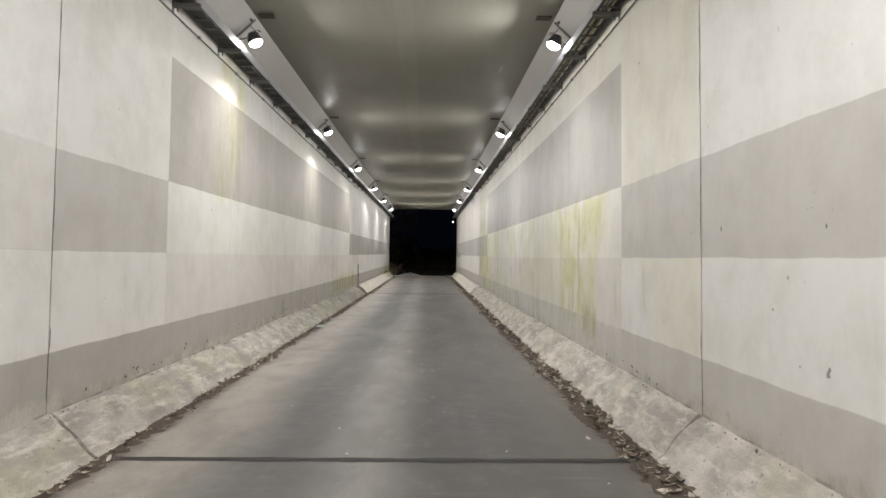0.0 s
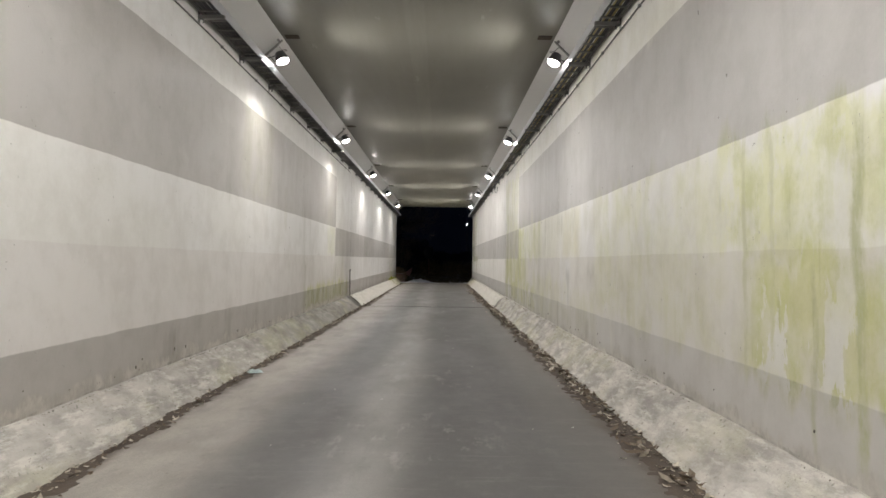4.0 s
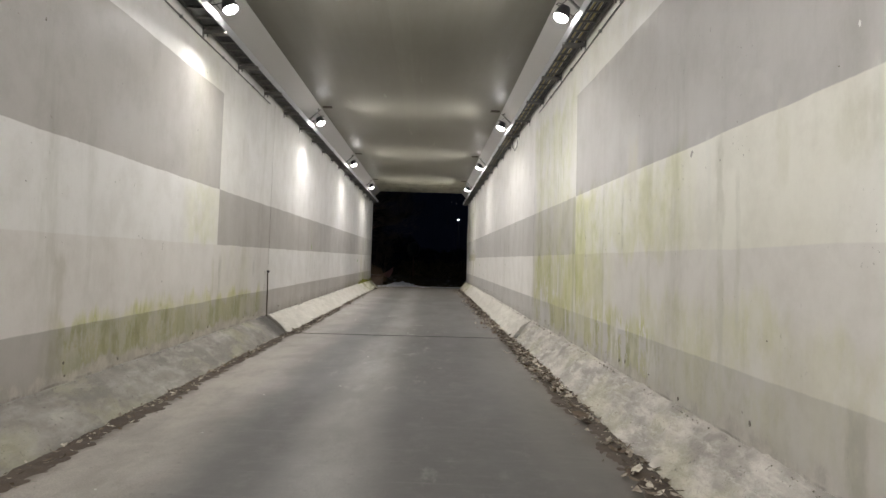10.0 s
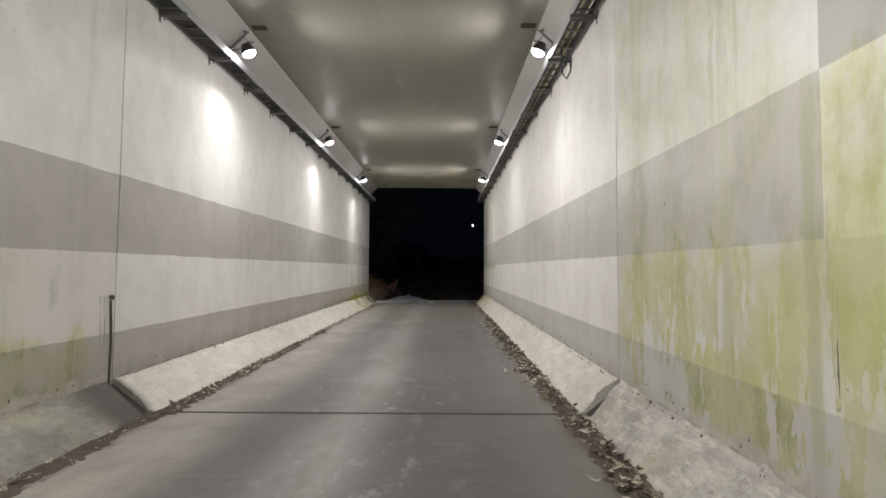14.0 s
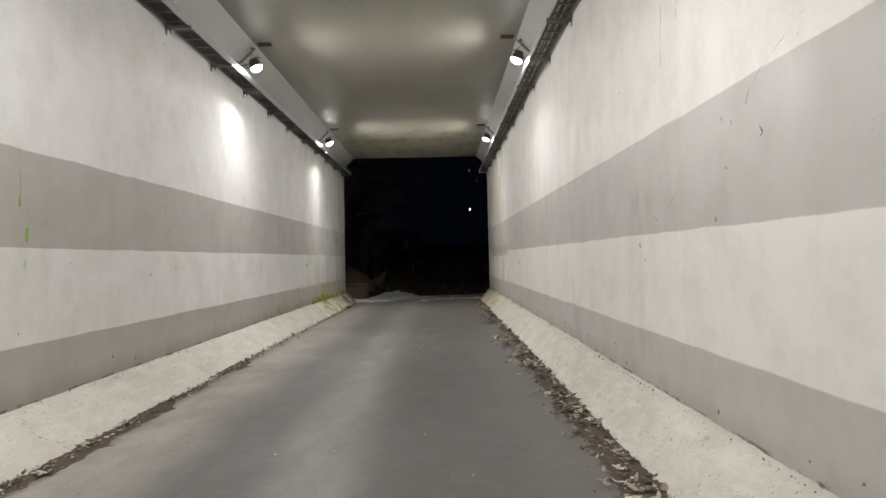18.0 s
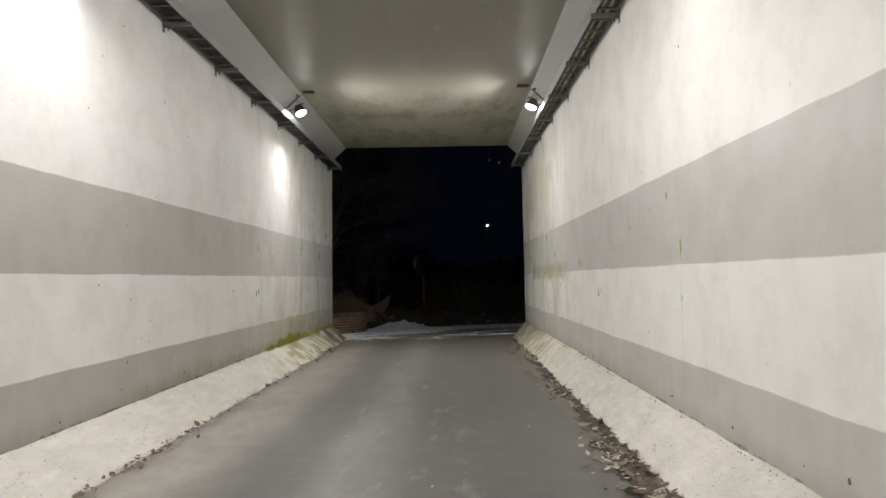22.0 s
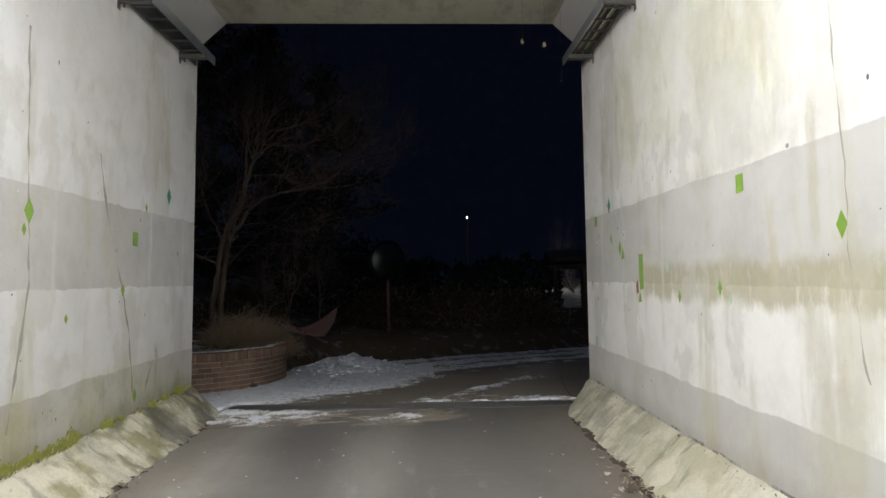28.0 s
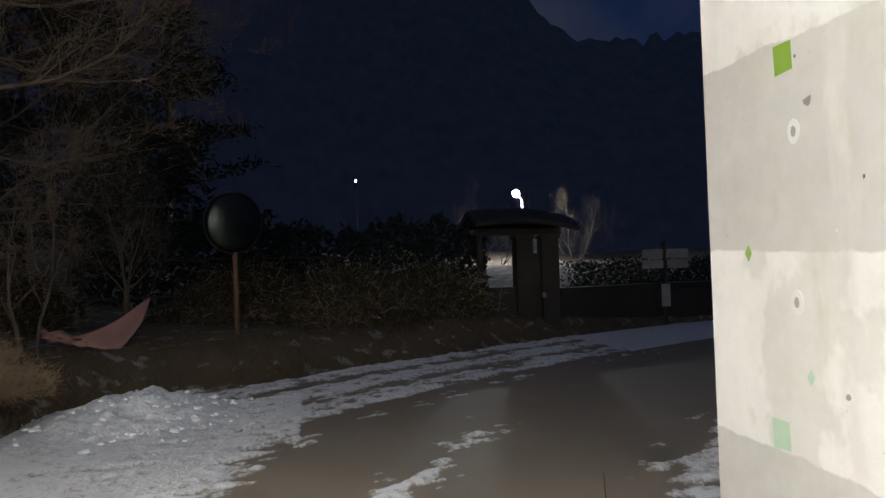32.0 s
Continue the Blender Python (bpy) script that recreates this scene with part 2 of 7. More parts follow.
    olive = p.mul(worn, p.ramp(p.noise(p.vec(p.mul(p.y, 2.2), p.mul(h, 0.5), 51.0), 1.0, 6.0, 0.6), 0.52, 0.66, 0.0, 0.6))
    col = p.mix(olive, col, (0.50, 0.47, 0.33))
    # grime along the foot, specks and pinholes
    foot = p.mul(p.ramp(p.op("ADD", h, p.mul(rag, 0.16)), 0.30, 0.52, 1.0, 0.0), p.ramp(p.y, 25.5, 25.7, 0.2, 0.45))
    col = p.mix(foot, col, (0.45, 0.42, 0.36), "MULTIPLY")
    creep = p.mul(p.ramp(p.op("ADD", p.op("ADD", h, p.mul(rag, 0.10)), p.mul(p.op("SUBTRACT", torn, 0.5), 0.5)), 0.37, 0.43, 0.85, 0.0), p.ramp(p.y, 25.55, 25.65, 1.0, 0.0))
    col = p.mix(creep, col, p.mix(p.ramp(iso, 0.38, 0.62), (0.36, 0.335, 0.30), (0.56, 0.53, 0.48)))
    seam_h = 0.322 if side == "left" else 0.352
    broken = p.ramp(p.noise(p.vec(p.mul(p.y, 2.6), 3.0, 5.0), 1.0, 6.0, 0.7), 0.47, 0.58)
    seam = p.mul(p.span(p.op("ADD", h, p.mul(thin, 0.22)), seam_h - 0.03, seam_h + 0.006, 0.006), broken, p.ramp(p.y, 25.5, 25.7, 0.45, 0.85))
    col = p.mix(seam, col, (0.075, 0.065, 0.055))
    mould = p.mul(p.ramp(p.noise(scale=26.0, detail=4), 0.68, 0.72), p.ramp(p.noise(p.vec(p.mul(p.y, 1.2), p.mul(h, 1.6), 17.0), 1.0, 4.0, 0.6), 0.50, 0.62), p.ramp(p.y, 25.5, 25.7, 0.7, 0.3))
    col = p.mix(mould, col, (0.17, 0.155, 0.12))
    speck = p.ramp(p.noise(scale=9.0, detail=2), 0.765, 0.785)
    col = p.mix(p.mul(speck, 0.7), col, (0.10, 0.09, 0.07))
    col = p.mix(p.ramp(p.noise(scale=2.4, detail=9, rough=0.68), 0.38, 0.70, 0.0, 0.26), col, (0.55, 0.52, 0.46), "MULTIPLY")
    height = p.op("ADD", p.noise(scale=38.0, detail=5), p.mul(p.noise(scale=2.2, detail=3), 2.5))
    return p.done(col, p.ramp(streak, 0.3, 0.7, 0.34, 0.54), 0.0, height, 0.004, 0.16)


STRETCHES = [(-16.0, 4.8), (4.8, 13.0), (13.0, 18.6), (18.6, 25.62), (25.62, 47.0)]
M_WALL_L = [wall_paint("left", reach, 6.87, 22.75,
                      [(8.3, 9.6, 2.2, 4.0, 0.45), (19.0, 25.1, 0.22, 0.76, 1.1), (21.6, 22.75, 1.47, 2.2, 0.35), (21.6, 22.7, 2.2, 4.0, 0.15), (22.8, 24.4, 0.7, 1.4, 0.14),
                       (40.8, 46.5, 0.22, 0.46, 0.9), (36.5, 41.0, 0.22, 0.42, 0.55), (41.0, 45.6, 0.3, 0.70, 0.70), (14.6, 16.2, 2.3, 3.6, 0.22)], 1.0, [],
                      [(24.65, 1.05, 1.32, 0.05, (0.27, 0.27, 0.24), 0.6), (20.15, 1.0, 1.3, 0.04, (0.69, 0.68, 0.65), 0.6), (22.9, 0.8, 1.30, 0.05, (0.30, 0.29, 0.22), 0.5),
                       (17.2, 1.9, 2.6, 0.10, (0.80, 0.79, 0.72), 0.7), (14.2, 0.30, 0.72, 0.12, (0.75, 0.73, 0.69), 0.8), (15.5, 0.30, 0.66, 0.16, (0.74, 0.72, 0.68), 0.8),
                       (19.0, 0.30, 1.3, 0.10, (0.80, 0.79, 0.74), 0.7), (12.4, 0.3, 0.65, 0.2, (0.76, 0.73, 0.70), 0.8), (27.7, 0.3, 0.52, 0.25, (0.74, 0.71, 0.66), 0.7), (9.05, 1.1, 2.2, 0.035, (0.70, 0.695, 0.68), 0.9), (9.16, 2.4, 3.4, 0.05, (0.50, 0.49, 0.28), 0.6), (22.6, 0.72, 1.25, 0.05, (0.44, 0.43, 0.27), 0.6),
                       (43.46, 1.4, 2.6, 0.022, (0.70, 0.69, 0.65), 0.8), (45.17, 1.0, 2.3, 0.025, (0.70, 0.69, 0.65), 0.8), (46.06, 0.7, 2.3, 0.03, (0.70, 0.69, 0.65), 0.7), (45.36, 0.35, 0.85, 0.04, (0.42, 0.41, 0.33), 0.7),
                       (42.4, 1.5, 2.2, 0.4, (0.50, 0.485, 0.45), 0.5), (43.12, 2.3, 3.2, 0.05, (0.52, 0.51, 0.42), 0.5)]) for reach in STRETCHES]
M_WALL_R = [wall_paint("right", reach, 6.79, 22.25,
                      [(7.4, 10.4, 1.47, 2.2, 0.80), (7.9, 9.9, 0.70, 1.47, 0.85), (10.2, 14.0, 0.75, 2.2, 0.32), (19.2, 25.4, 0.25, 0.85, 1.1), (20.6, 22.2, 0.5, 2.12, 0.65), (21.55, 22.3, 0.8, 2.2, 1.3), (22.3, 25.5, 0.5, 1.5, 1.1), (22.3, 25.5, 1.5, 3.6, 0.45), (18.6, 22.2, 1.47, 2.2, 0.45),
                       (17.2, 19.6, 0.25, 1.1, 0.38), (14.0, 17.2, 0.4, 1.0, 0.25), (42.0, 45.0, 2.6, 3.8, 0.25)], 1.0,
                      [(40.4, 44.4, 1.36, 1.62, 0.75), (41.4, 43.2, 2.2, 3.4, 0.22)],
                      [(16.05, 0.75, 1.46, 0.42, (0.70, 0.69, 0.69), 0.75), (15.85, 1.08, 1.27, 0.15, (0.47, 0.46, 0.43), 0.7), (15.82, 0.30, 1.1, 0.05, (0.74, 0.74, 0.69), 0.8),
                       (16.36, 1.84, 2.19, 0.05, (0.47, 0.45, 0.36), 0.75), (16.55, 1.80, 2.2, 0.03, (0.70, 0.69, 0.64), 0.8), (16.2, 1.7, 1.95, 0.04, (0.69, 0.68, 0.63), 0.8),
                       (18.05, 0.35, 2.2, 0.045, (0.50, 0.49, 0.40), 0.6), (18.22, 1.0, 2.15, 0.03, (0.70, 0.69, 0.62), 0.7), (17.3, 1.85, 2.2, 0.05, (0.66, 0.64, 0.53), 0.7),
                       (17.8, 0.9, 1.9, 0.03, (0.52, 0.51, 0.43), 0.5), (16.7, 0.3, 0.75, 0.07, (0.75, 0.74, 0.70), 0.9), (19.3, 0.3, 0.8, 0.06, (0.62, 0.61, 0.56), 0.6),
                       (15.6, 1.5, 2.2, 0.7, (0.94, 0.92, 0.80), 0.8), (30.15, 1.6, 1.8, 0.10, (0.80, 0.79, 0.77), 0.8), (29.85, 1.66, 1.78, 0.06, (0.76, 0.75, 0.73), 0.8),
                       (5.8, 2.2, 4.4, 0.98, (0.70, 0.675, 0.565), 0.55), (14.5, 3.52, 4.4, 7.6, (0.70, 0.68, 0.59), 0.5), (8.73, 0.36, 2.12, 0.045, (0.37, 0.385, 0.17), 0.75), (8.20, 0.50, 0.86, 0.36, (0.315, 0.30, 0.155), 0.8), (8.90, 1.52, 1.95, 0.11, (0.70, 0.69, 0.63), 0.8),
                       (8.93, 0.80, 1.10, 0.07, (0.68, 0.67, 0.63), 0.8), (7.25, 0.72, 0.98, 0.45, (0.68, 0.66, 0.63), 0.7), (9.12, 0.4, 1.4, 0.025, (0.38, 0.38, 0.22), 0.6),
                       (8.45, 1.55, 2.1, 0.12, (0.47, 0.475, 0.21), 0.55), (9.9, 0.7, 2.2, 0.03, (0.46, 0.46, 0.26), 0.6), (9.55, 0.9, 2.15, 0.025, (0.46, 0.46, 0.26), 0.5),
                       (6.35, 1.62, 2.0, 0.30, (0.62, 0.60, 0.575), 0.45), (6.52, 1.62, 1.72, 0.09, (0.36, 0.34, 0.31), 0.5), (6.1, 0.9, 1.4, 0.05, (0.50, 0.47, 0.38), 0.45), (7.0, 0.9, 1.25, 0.03, (0.47, 0.46, 0.36), 0.5),
                       (22.62, 0.74, 1.44, 0.30, (0.50, 0.505, 0.21), 0.4), (21.95, 0.5, 2.2, 0.24, (0.51, 0.51, 0.24), 0.35), (23.4, 0.7, 3.4, 0.03, (0.45, 0.455, 0.22), 0.45),
                       (20.9, 0.4, 2.15, 0.035, (0.42, 0.42, 0.24), 0.5), (20.2, 1.5, 2.15, 0.025, (0.34, 0.34, 0.22), 0.6), (20.42, 0.30, 1.02, 0.13, (0.68, 0.665, 0.63), 0.85),
                       (19.80, 0.30, 1.10, 0.07, (0.66, 0.65, 0.61), 0.8), (19.40, 0.45, 0.95, 0.06, (0.66, 0.65, 0.61), 0.8), (19.9, 2.02, 2.5, 0.16, (0.47, 0.44, 0.31), 0.5),
                       (24.0, 0.35, 0.72, 0.12, (0.56, 0.545, 0.51), 0.8), (24.6, 0.3, 0.68, 0.06, (0.54, 0.525, 0.49), 0.8), (21.3, 0.3, 0.7, 0.05, (0.56, 0.545, 0.50), 0.7),
                       (41.76, 1.72, 2.45, 0.045, (0.46, 0.435, 0.31), 0.6), (42.17, 1.5, 1.95, 0.05, (0.50, 0.46, 0.32), 0.6), (44.6, 2.09, 2.19, 0.9, (0.47, 0.45, 0.38), 0.6), (43.12, 2.13, 2.23, 0.16, (0.47, 0.45, 0.38), 0.6),
                       (41.6, 0.9, 1.4, 0.06, (0.55, 0.49, 0.33), 0.5), (41.2, 1.05, 1.35, 0.10, (0.55, 0.49, 0.33), 0.5), (44.8, 2.6, 3.5, 0.35, (0.60, 0.565, 0.44), 0.55),
                       (45.7, 0.8, 2.2, 0.035, (0.70, 0.69, 0.65), 0.7), (44.95, 1.0, 2.3, 0.025, (0.70, 0.69, 0.65), 0.6), (43.9, 1.0, 2.2, 0.03, (0.70, 0.69, 0.65), 0.5),
                       (14.3, 1.20, 1.36, 0.22, (0.74, 0.73, 0.70), 0.6), (15.5, 1.88, 2.16, 0.22, (0.55, 0.53, 0.42), 0.5), (14.3, 1.80, 2.18, 0.55, (0.58, 0.56, 0.45), 0.45), (16.6, 1.85, 2.16, 0.2, (0.55, 0.53, 0.42), 0.5), (23.25, 0.4, 3.2, 0.06, (0.40, 0.41, 0.19), 0.5), (22.36, 0.5, 2.2, 0.05, (0.36, 0.37, 0.17), 0.5), (23.9, 0.36, 0.66, 0.10, (0.57, 0.56, 0.545), 0.8),
                       (13.2, 0.3, 0.72, 0.08, (0.62, 0.60, 0.55), 0.6), (14.5, 0.3, 0.6, 0.10, (0.76, 0.74, 0.70), 0.8)]) for reach in STRETCHES]


def road_material():
    p = Paint("worn_concrete_road")
    big = p.noise(p.vec(p.mul(p.x, 0.9), p.mul(p.y, 0.35), 0.0), 1.0, 6, 0.6)
    col = p.mix(p.ramp(big, 0.3, 0.7), (0.094, 0.088, 0.081), (0.140, 0.130, 0.119))
    wander = p.mul(p.op("SUBTRACT", p.noise(scale=0.8, detail=6, rough=0.62), 0.5), 0.65)
    lane = p.op("ADD", p.x, p.mul(p.op("SUBTRACT", p.noise(scale=0.5, detail=3), 0.5), 0.4))
    tracks = p.op("ADD", p.span(lane, -1.40, -0.74, 0.26), p.span(lane, -0.12, 0.98, 0.24), True)
    col = p.mix(p.mul(tracks, p.ramp(p.y, 22.0, 34.0, 0.82, 0.42)), col, (0.059, 0.0555, 0.053))
    middle = p.mul(p.span(lane, -0.70, -0.22, 0.20), p.ramp(p.noise(p.vec(p.mul(p.x, 2.0), p.mul(p.y, 0.7), 9.0), 1.0, 8, 0.65), 0.35, 0.65, 0.30, 0.75))
    col = p.mix(middle, col, (0.25, 0.237, 0.222))
    # pale dust swept to the sides, more of it on the left
    dust_l = p.ramp(p.op("ADD", p.x, wander), -1.90, -1.12, 0.85, 0.0)
    dust_r = p.ramp(p.op("ADD", p.x, wander), 1.20, 1.70, 0.0, 0.45)
    fleck = p.ramp(p.noise(p.vec(p.mul(p.x, 2.4), p.mul(p.y, 1.2), 4.0), 1.0, 8, 0.68), 0.32, 0.62, 0.55, 1.0)
    col = p.mix(p.mul(p.op("ADD", dust_l, dust_r, True), fleck), col, (0.405, 0.368, 0.330))
    # brown silt beside the gutters
    ragged = p.mul(p.op("SUBTRACT", p.noise(p.vec(p.mul(p.x, 3.0), p.mul(p.y, 1.6), 15.0), 1.0, 8, 0.68), 0.5), 0.42)
    ragged = p.op("SUBTRACT", ragged, p.ramp(p.y, 25.60, 25.72, 0.0, 0.065))
    silt_l = p.mul(p.ramp(p.op("ADD", p.x, ragged), CL + 0.05, CL + 0.21, 0.85, 0.0), p.ramp(p.y, 29.0, 35.0, 1.0, 0.25))
    silt_r = p.mul(p.ramp(p.op("ADD", p.x, ragged), CR - 0.34, CR - 0.12, 0.0, 0.92), p.ramp(p.y, 35.5, 39.0, 1.0, 0.35))
    col = p.mix(p.op("ADD", silt_l, silt_r, True), col, (0.088, 0.068, 0.052))
    scuff = p.mul(p.ramp(p.noise(p.vec(p.mul(p.x, 5.0), p.mul(p.y, 1.8), 0.0), 1.0, 9, 0.7), 0.54, 0.66), p.ramp(p.noise(scale=0.45, detail=2), 0.46, 0.60))
    col = p.mix(p.mul(scuff, p.span(lane, -0.9, 0.5, 0.4), 0.40), col, (0.33, 0.315, 0.295))
    brushed = p.ramp(p.noise(p.vec(p.mul(p.x, 1.2), p.mul(p.y, 14.0), 2.0), 1.0, 5, 0.6), 0.55, 0.72, 0.0, 0.12)
    col = p.mix(brushed, col, (0.30, 0.285, 0.265))
    broad = p.op("ABSOLUTE", p.op("ADD", p.x, 0.32))
    earth = p.mul(p.ramp(p.y, 38.5, 42.5), p.ramp(p.op("ADD", broad, p.mul(ragged, 2.2)), 1.0, 1.7, 0.0, 0.7))
    col = p.mix(earth, col, (0.165, 0.132, 0.098))
    col = p.mix(p.mul(p.ramp(p.y, 34.0, 43.0, 0.0, 0.40), p.ramp(big, 0.35, 0.65, 0.5, 1.0)), col, (0.235, 0.218, 0.192))
    grain = p.noise(scale=120.0, detail=3)
    col = p.mix(p.ramp(grain, 0.35, 0.65, 0.0, 0.30), col, (0.07, 0.068, 0.065))
    mottle = p.noise(p.vec(p.mul(p.x, 5.0), p.mul(p.y, 4.0), 6.0), 1.0, 9, 0.75)
    col = p.mix(p.ramp(mottle, 0.46, 0.70, 0.0, 0.14), col, (0.235, 0.220, 0.200))
    col = p.mix(p.ramp(mottle, 0.28, 0.44, 0.15, 0.0), col, (0.045, 0.041, 0.037))
    pock = p.ramp(p.noise(scale=18.0, detail=4), 0.66, 0.72, 0.0, 0.45)
    col = p.mix(pock, col, (0.05, 0.045, 0.04))
    height = p.op("ADD", p.mul(grain, 0.6), p.mul(p.noise(scale=14.0, detail=6), 1.2))
    return p.done(col, p.ramp(big, 0.3, 0.7, 0.48, 0.62), 0.0, height, 0.003, 0.35, spec=0.26)


def kerb_material():
    p = Paint("rough_kerb_concrete")
    kv = p.vec(p.mul(p.x, 3.2), p.mul(p.y, 1.7), p.mul(p.z, 3.2))
    n = p.ramp(p.noise(kv, 1.3, 9, 0.66), 0.34, 0.66)
    far = p.ramp(p.y, 25.5, 25.8)
    near = p.op("SUBTRACT", 1.0, far)
    col = p.mix(n, (0.315, 0.295, 0.265), (0.52, 0.49, 0.445))
    # cleaner, paler concrete in the stretch near the exit
    col = p.mix(p.mul(far, 0.62), col, (0.63, 0.605, 0.53))
    g = p.noise(kv, 0.9, 8, 0.66)
    col = p.mix(p.mul(near, p.ramp(g, 0.48, 0.62, 0.0, 0.5)), col, (0.225, 0.208, 0.188))
    col = p.mix(p.mul(near, p.ramp(p.x, -1.0, 0.5, 1.0, 0.0), p.ramp(p.y, 12.0, 18.0, 0.25, 0.85), p.ramp(p.noise(kv, 0.7, 7, 0.62), 0.35, 0.60, 0.55, 1.0)), col, (0.155, 0.144, 0.128))
    stain = p.mul(p.span(p.op("ADD", p.y, p.mul(g, 0.5)), 25.20, 25.95, 0.20), p.ramp(p.x, -1.0, 0.5, 0.95, 0.0), near)
    flake = p.ramp(p.noise(p.vec(p.mul(p.x, 3.0), p.mul(p.y, 1.1), p.mul(p.z, 5.0)), 2.6, 8, 0.70), 0.48, 0.66, 0.0, 0.60)
    flake = p.mul(flake, p.op("MAXIMUM", p.ramp(p.x, -1.0, 0.5), p.op("MAXIMUM", far, p.ramp(p.y, 12.0, 17.0, 1.0, 0.25))))
    col = p.mix(flake, col, (0.66, 0.635, 0.575))
    tinge = p.mul(near, p.ramp(p.noise(kv, 0.55, 6, 0.6), 0.48, 0.64, 0.0, 0.35))
    col = p.mix(tinge, col, (0.40, 0.385, 0.24))
    soot = p.mul(p.ramp(p.noise(scale=60.0, detail=3), 0.62, 0.70), p.ramp(p.noise(kv, 1.1, 4, 0.6), 0.45, 0.60), 0.6)
    col = p.mix(soot, col, (0.10, 0.09, 0.075))
    pit = p.ramp(p.noise(scale=26.0, detail=3), 0.66, 0.71)
    col = p.mix(p.mul(pit, 0.55), col, (0.07, 0.062, 0.05))
    scrape = p.ramp(p.noise(p.vec(p.mul(p.x, 9.0), p.mul(p.y, 4.0), p.mul(p.z, 9.0)), 1.0, 6, 0.6), 0.64, 0.70, 0.0, 0.55)
    col = p.mix(scrape, col, (0.30, 0.28, 0.25))
    mossy = p.mul(p.ramp(p.y, 39.0, 42.5), p.ramp(p.noise(scale=3.0, detail=6), 0.42, 0.60))
    left = p.ramp(p.x, -1.0, 0.5, 1.0, 0.5)
    col = p.mix(p.mul(p.ramp(p.y, 40.0, 43.0), 0.55), col, (0.52, 0.49, 0.34))
    col = p.mix(p.mul(mossy, left, 0.85), col, (0.24, 0.225, 0.11))
    black = p.mul(p.ramp(p.y, 43.0, 45.2), p.ramp(p.noise(scale=2.3, detail=6), 0.45, 0.60), left)
    col = p.mix(p.mul(black, 0.75), col, (0.09, 0.085, 0.07))
    # brown bands colour in both the stains and the shade of the grooves
    rib = p.mul(p.ramp(p.y, 40.5, 42.5), p.ramp(p.noise(p.vec(p.mul(p.x, 1.6), p.mul(p.y, 6.5), p.mul(p.z, 1.6)), 1.0, 6, 0.62), 0.54, 0.64, 0.0, 0.6))
    col = p.mix(rib, col, (0.17, 0.155, 0.105))
    col = p.mix(stain, col, (0.085, 0.078, 0.07))
    return p.done(col, 0.85, 0.0, p.op("ADD", p.mul(p.noise(kv, 3.0, 7, 0.6), 3.0), p.noise(scale=50.0, detail=4)), 0.014, 0.7)


def ceiling_material():
    p = Paint("ceiling_concrete")
    n = p.noise(scale=0.7, detail=7, rough=0.6)
    col = p.mix(n, (0.145, 0.138, 0.116), (0.235, 0.225, 0.192))
    strip = p.span(p.op("ADD", p.x, p.mul(p.noise(scale=1.5, detail=3), 0.03)), -0.47, -0.20, 0.012)
    col = p.mix(p.mul(strip, 0.07), col, (0.52, 0.50, 0.44))
    board = p.span(p.op("FRACT", p.mul(p.y, 0.556)), 0.003, 0.013, 0.003)
    col = p.mix(p.mul(board, 0.25), col, (0.16, 0.15, 0.12))
    sweep = p.ramp(p.noise(p.vec(p.mul(p.x, 6.0), p.mul(p.y, 0.5), 8.0), 1.0, 7, 0.65), 0.40, 0.65, 0.0, 0.30)
    col = p.mix(sweep, col, (0.150, 0.143, 0.112))
    # paler towards the exit: brightness the lamps leave short is put into the colour
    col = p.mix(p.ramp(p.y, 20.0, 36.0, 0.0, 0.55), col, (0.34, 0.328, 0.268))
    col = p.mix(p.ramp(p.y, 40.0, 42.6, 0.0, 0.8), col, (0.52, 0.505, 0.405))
    long = p.vec(p.mul(p.x, 2.2), p.mul(p.y, 0.85), 1.0)
    damp = p.mul(p.ramp(p.noise(long, 1.0, 9, 0.68), 0.46, 0.60), p.ramp(p.y, 40.8, 42.6))
    col = p.mix(p.mul(damp, 0.60), col, (0.20, 0.195, 0.135))
    rim = p.mul(p.ramp(p.y, 44.6, 46.2), p.ramp(p.noise(long, 2.2, 7, 0.65), 0.40, 0.62))
    col = p.mix(p.mul(rim, 0.5), col, (0.52, 0.51, 0.44))
    lime = p.ramp(p.noise(p.vec(p.mul(p.x, 4.0), p.mul(p.y, 0.6), 5.0), 1.0, 6, 0.6), 0.66, 0.72)
    col = p.mix(p.mul(lime, 0.25), col, (0.60, 0.59, 0.55))
    return p.done(col, 0.44, 0.0, p.op("ADD", p.noise(scale=40.0, detail=4), p.mul(n, 3.0)), 0.004, 0.4)


M_ROAD, M_KERB, M_CEIL = road_material(), kerb_material(), ceiling_material()
M_HAUNCH = plain("haunch_paint", (0.43, 0.42, 0.40), 0.6, 0.0, 0.10, 1.5, 40.0, 0.003)
M_FILLER = plain("black_joint_filler", (0.035, 0.033, 0.03), 0.9)
M_DIRT = plain("damp_gutter_dirt", (0.078, 0.060, 0.045), 0.95, 0.0, 0.5, 12.0, 90.0, 0.01)
M_STEEL = plain("galvanised_steel", (0.52, 0.53, 0.55), 0.38, 0.85, 0.18, 12.0, 80.0, 0.001)
M_DULL = plain("weathered_steel", (0.20, 0.195, 0.185), 0.55, 0.7, 0.3, 10.0, 70.0, 0.001)
M_CABLE = plain("black_cable", (0.022, 0.022, 0.024), 0.5, 0.0, 0.2)
M_CABLE_Y = plain("dusty_yellow_cable", (0.36, 0.29, 0.11), 0.6, 0.0, 0.3)
M_CAST = plain("grey_cast_housing", (0.085, 0.085, 0.09), 0.45, 0.5, 0.2)
p = Paint("lit_lamp_glass")
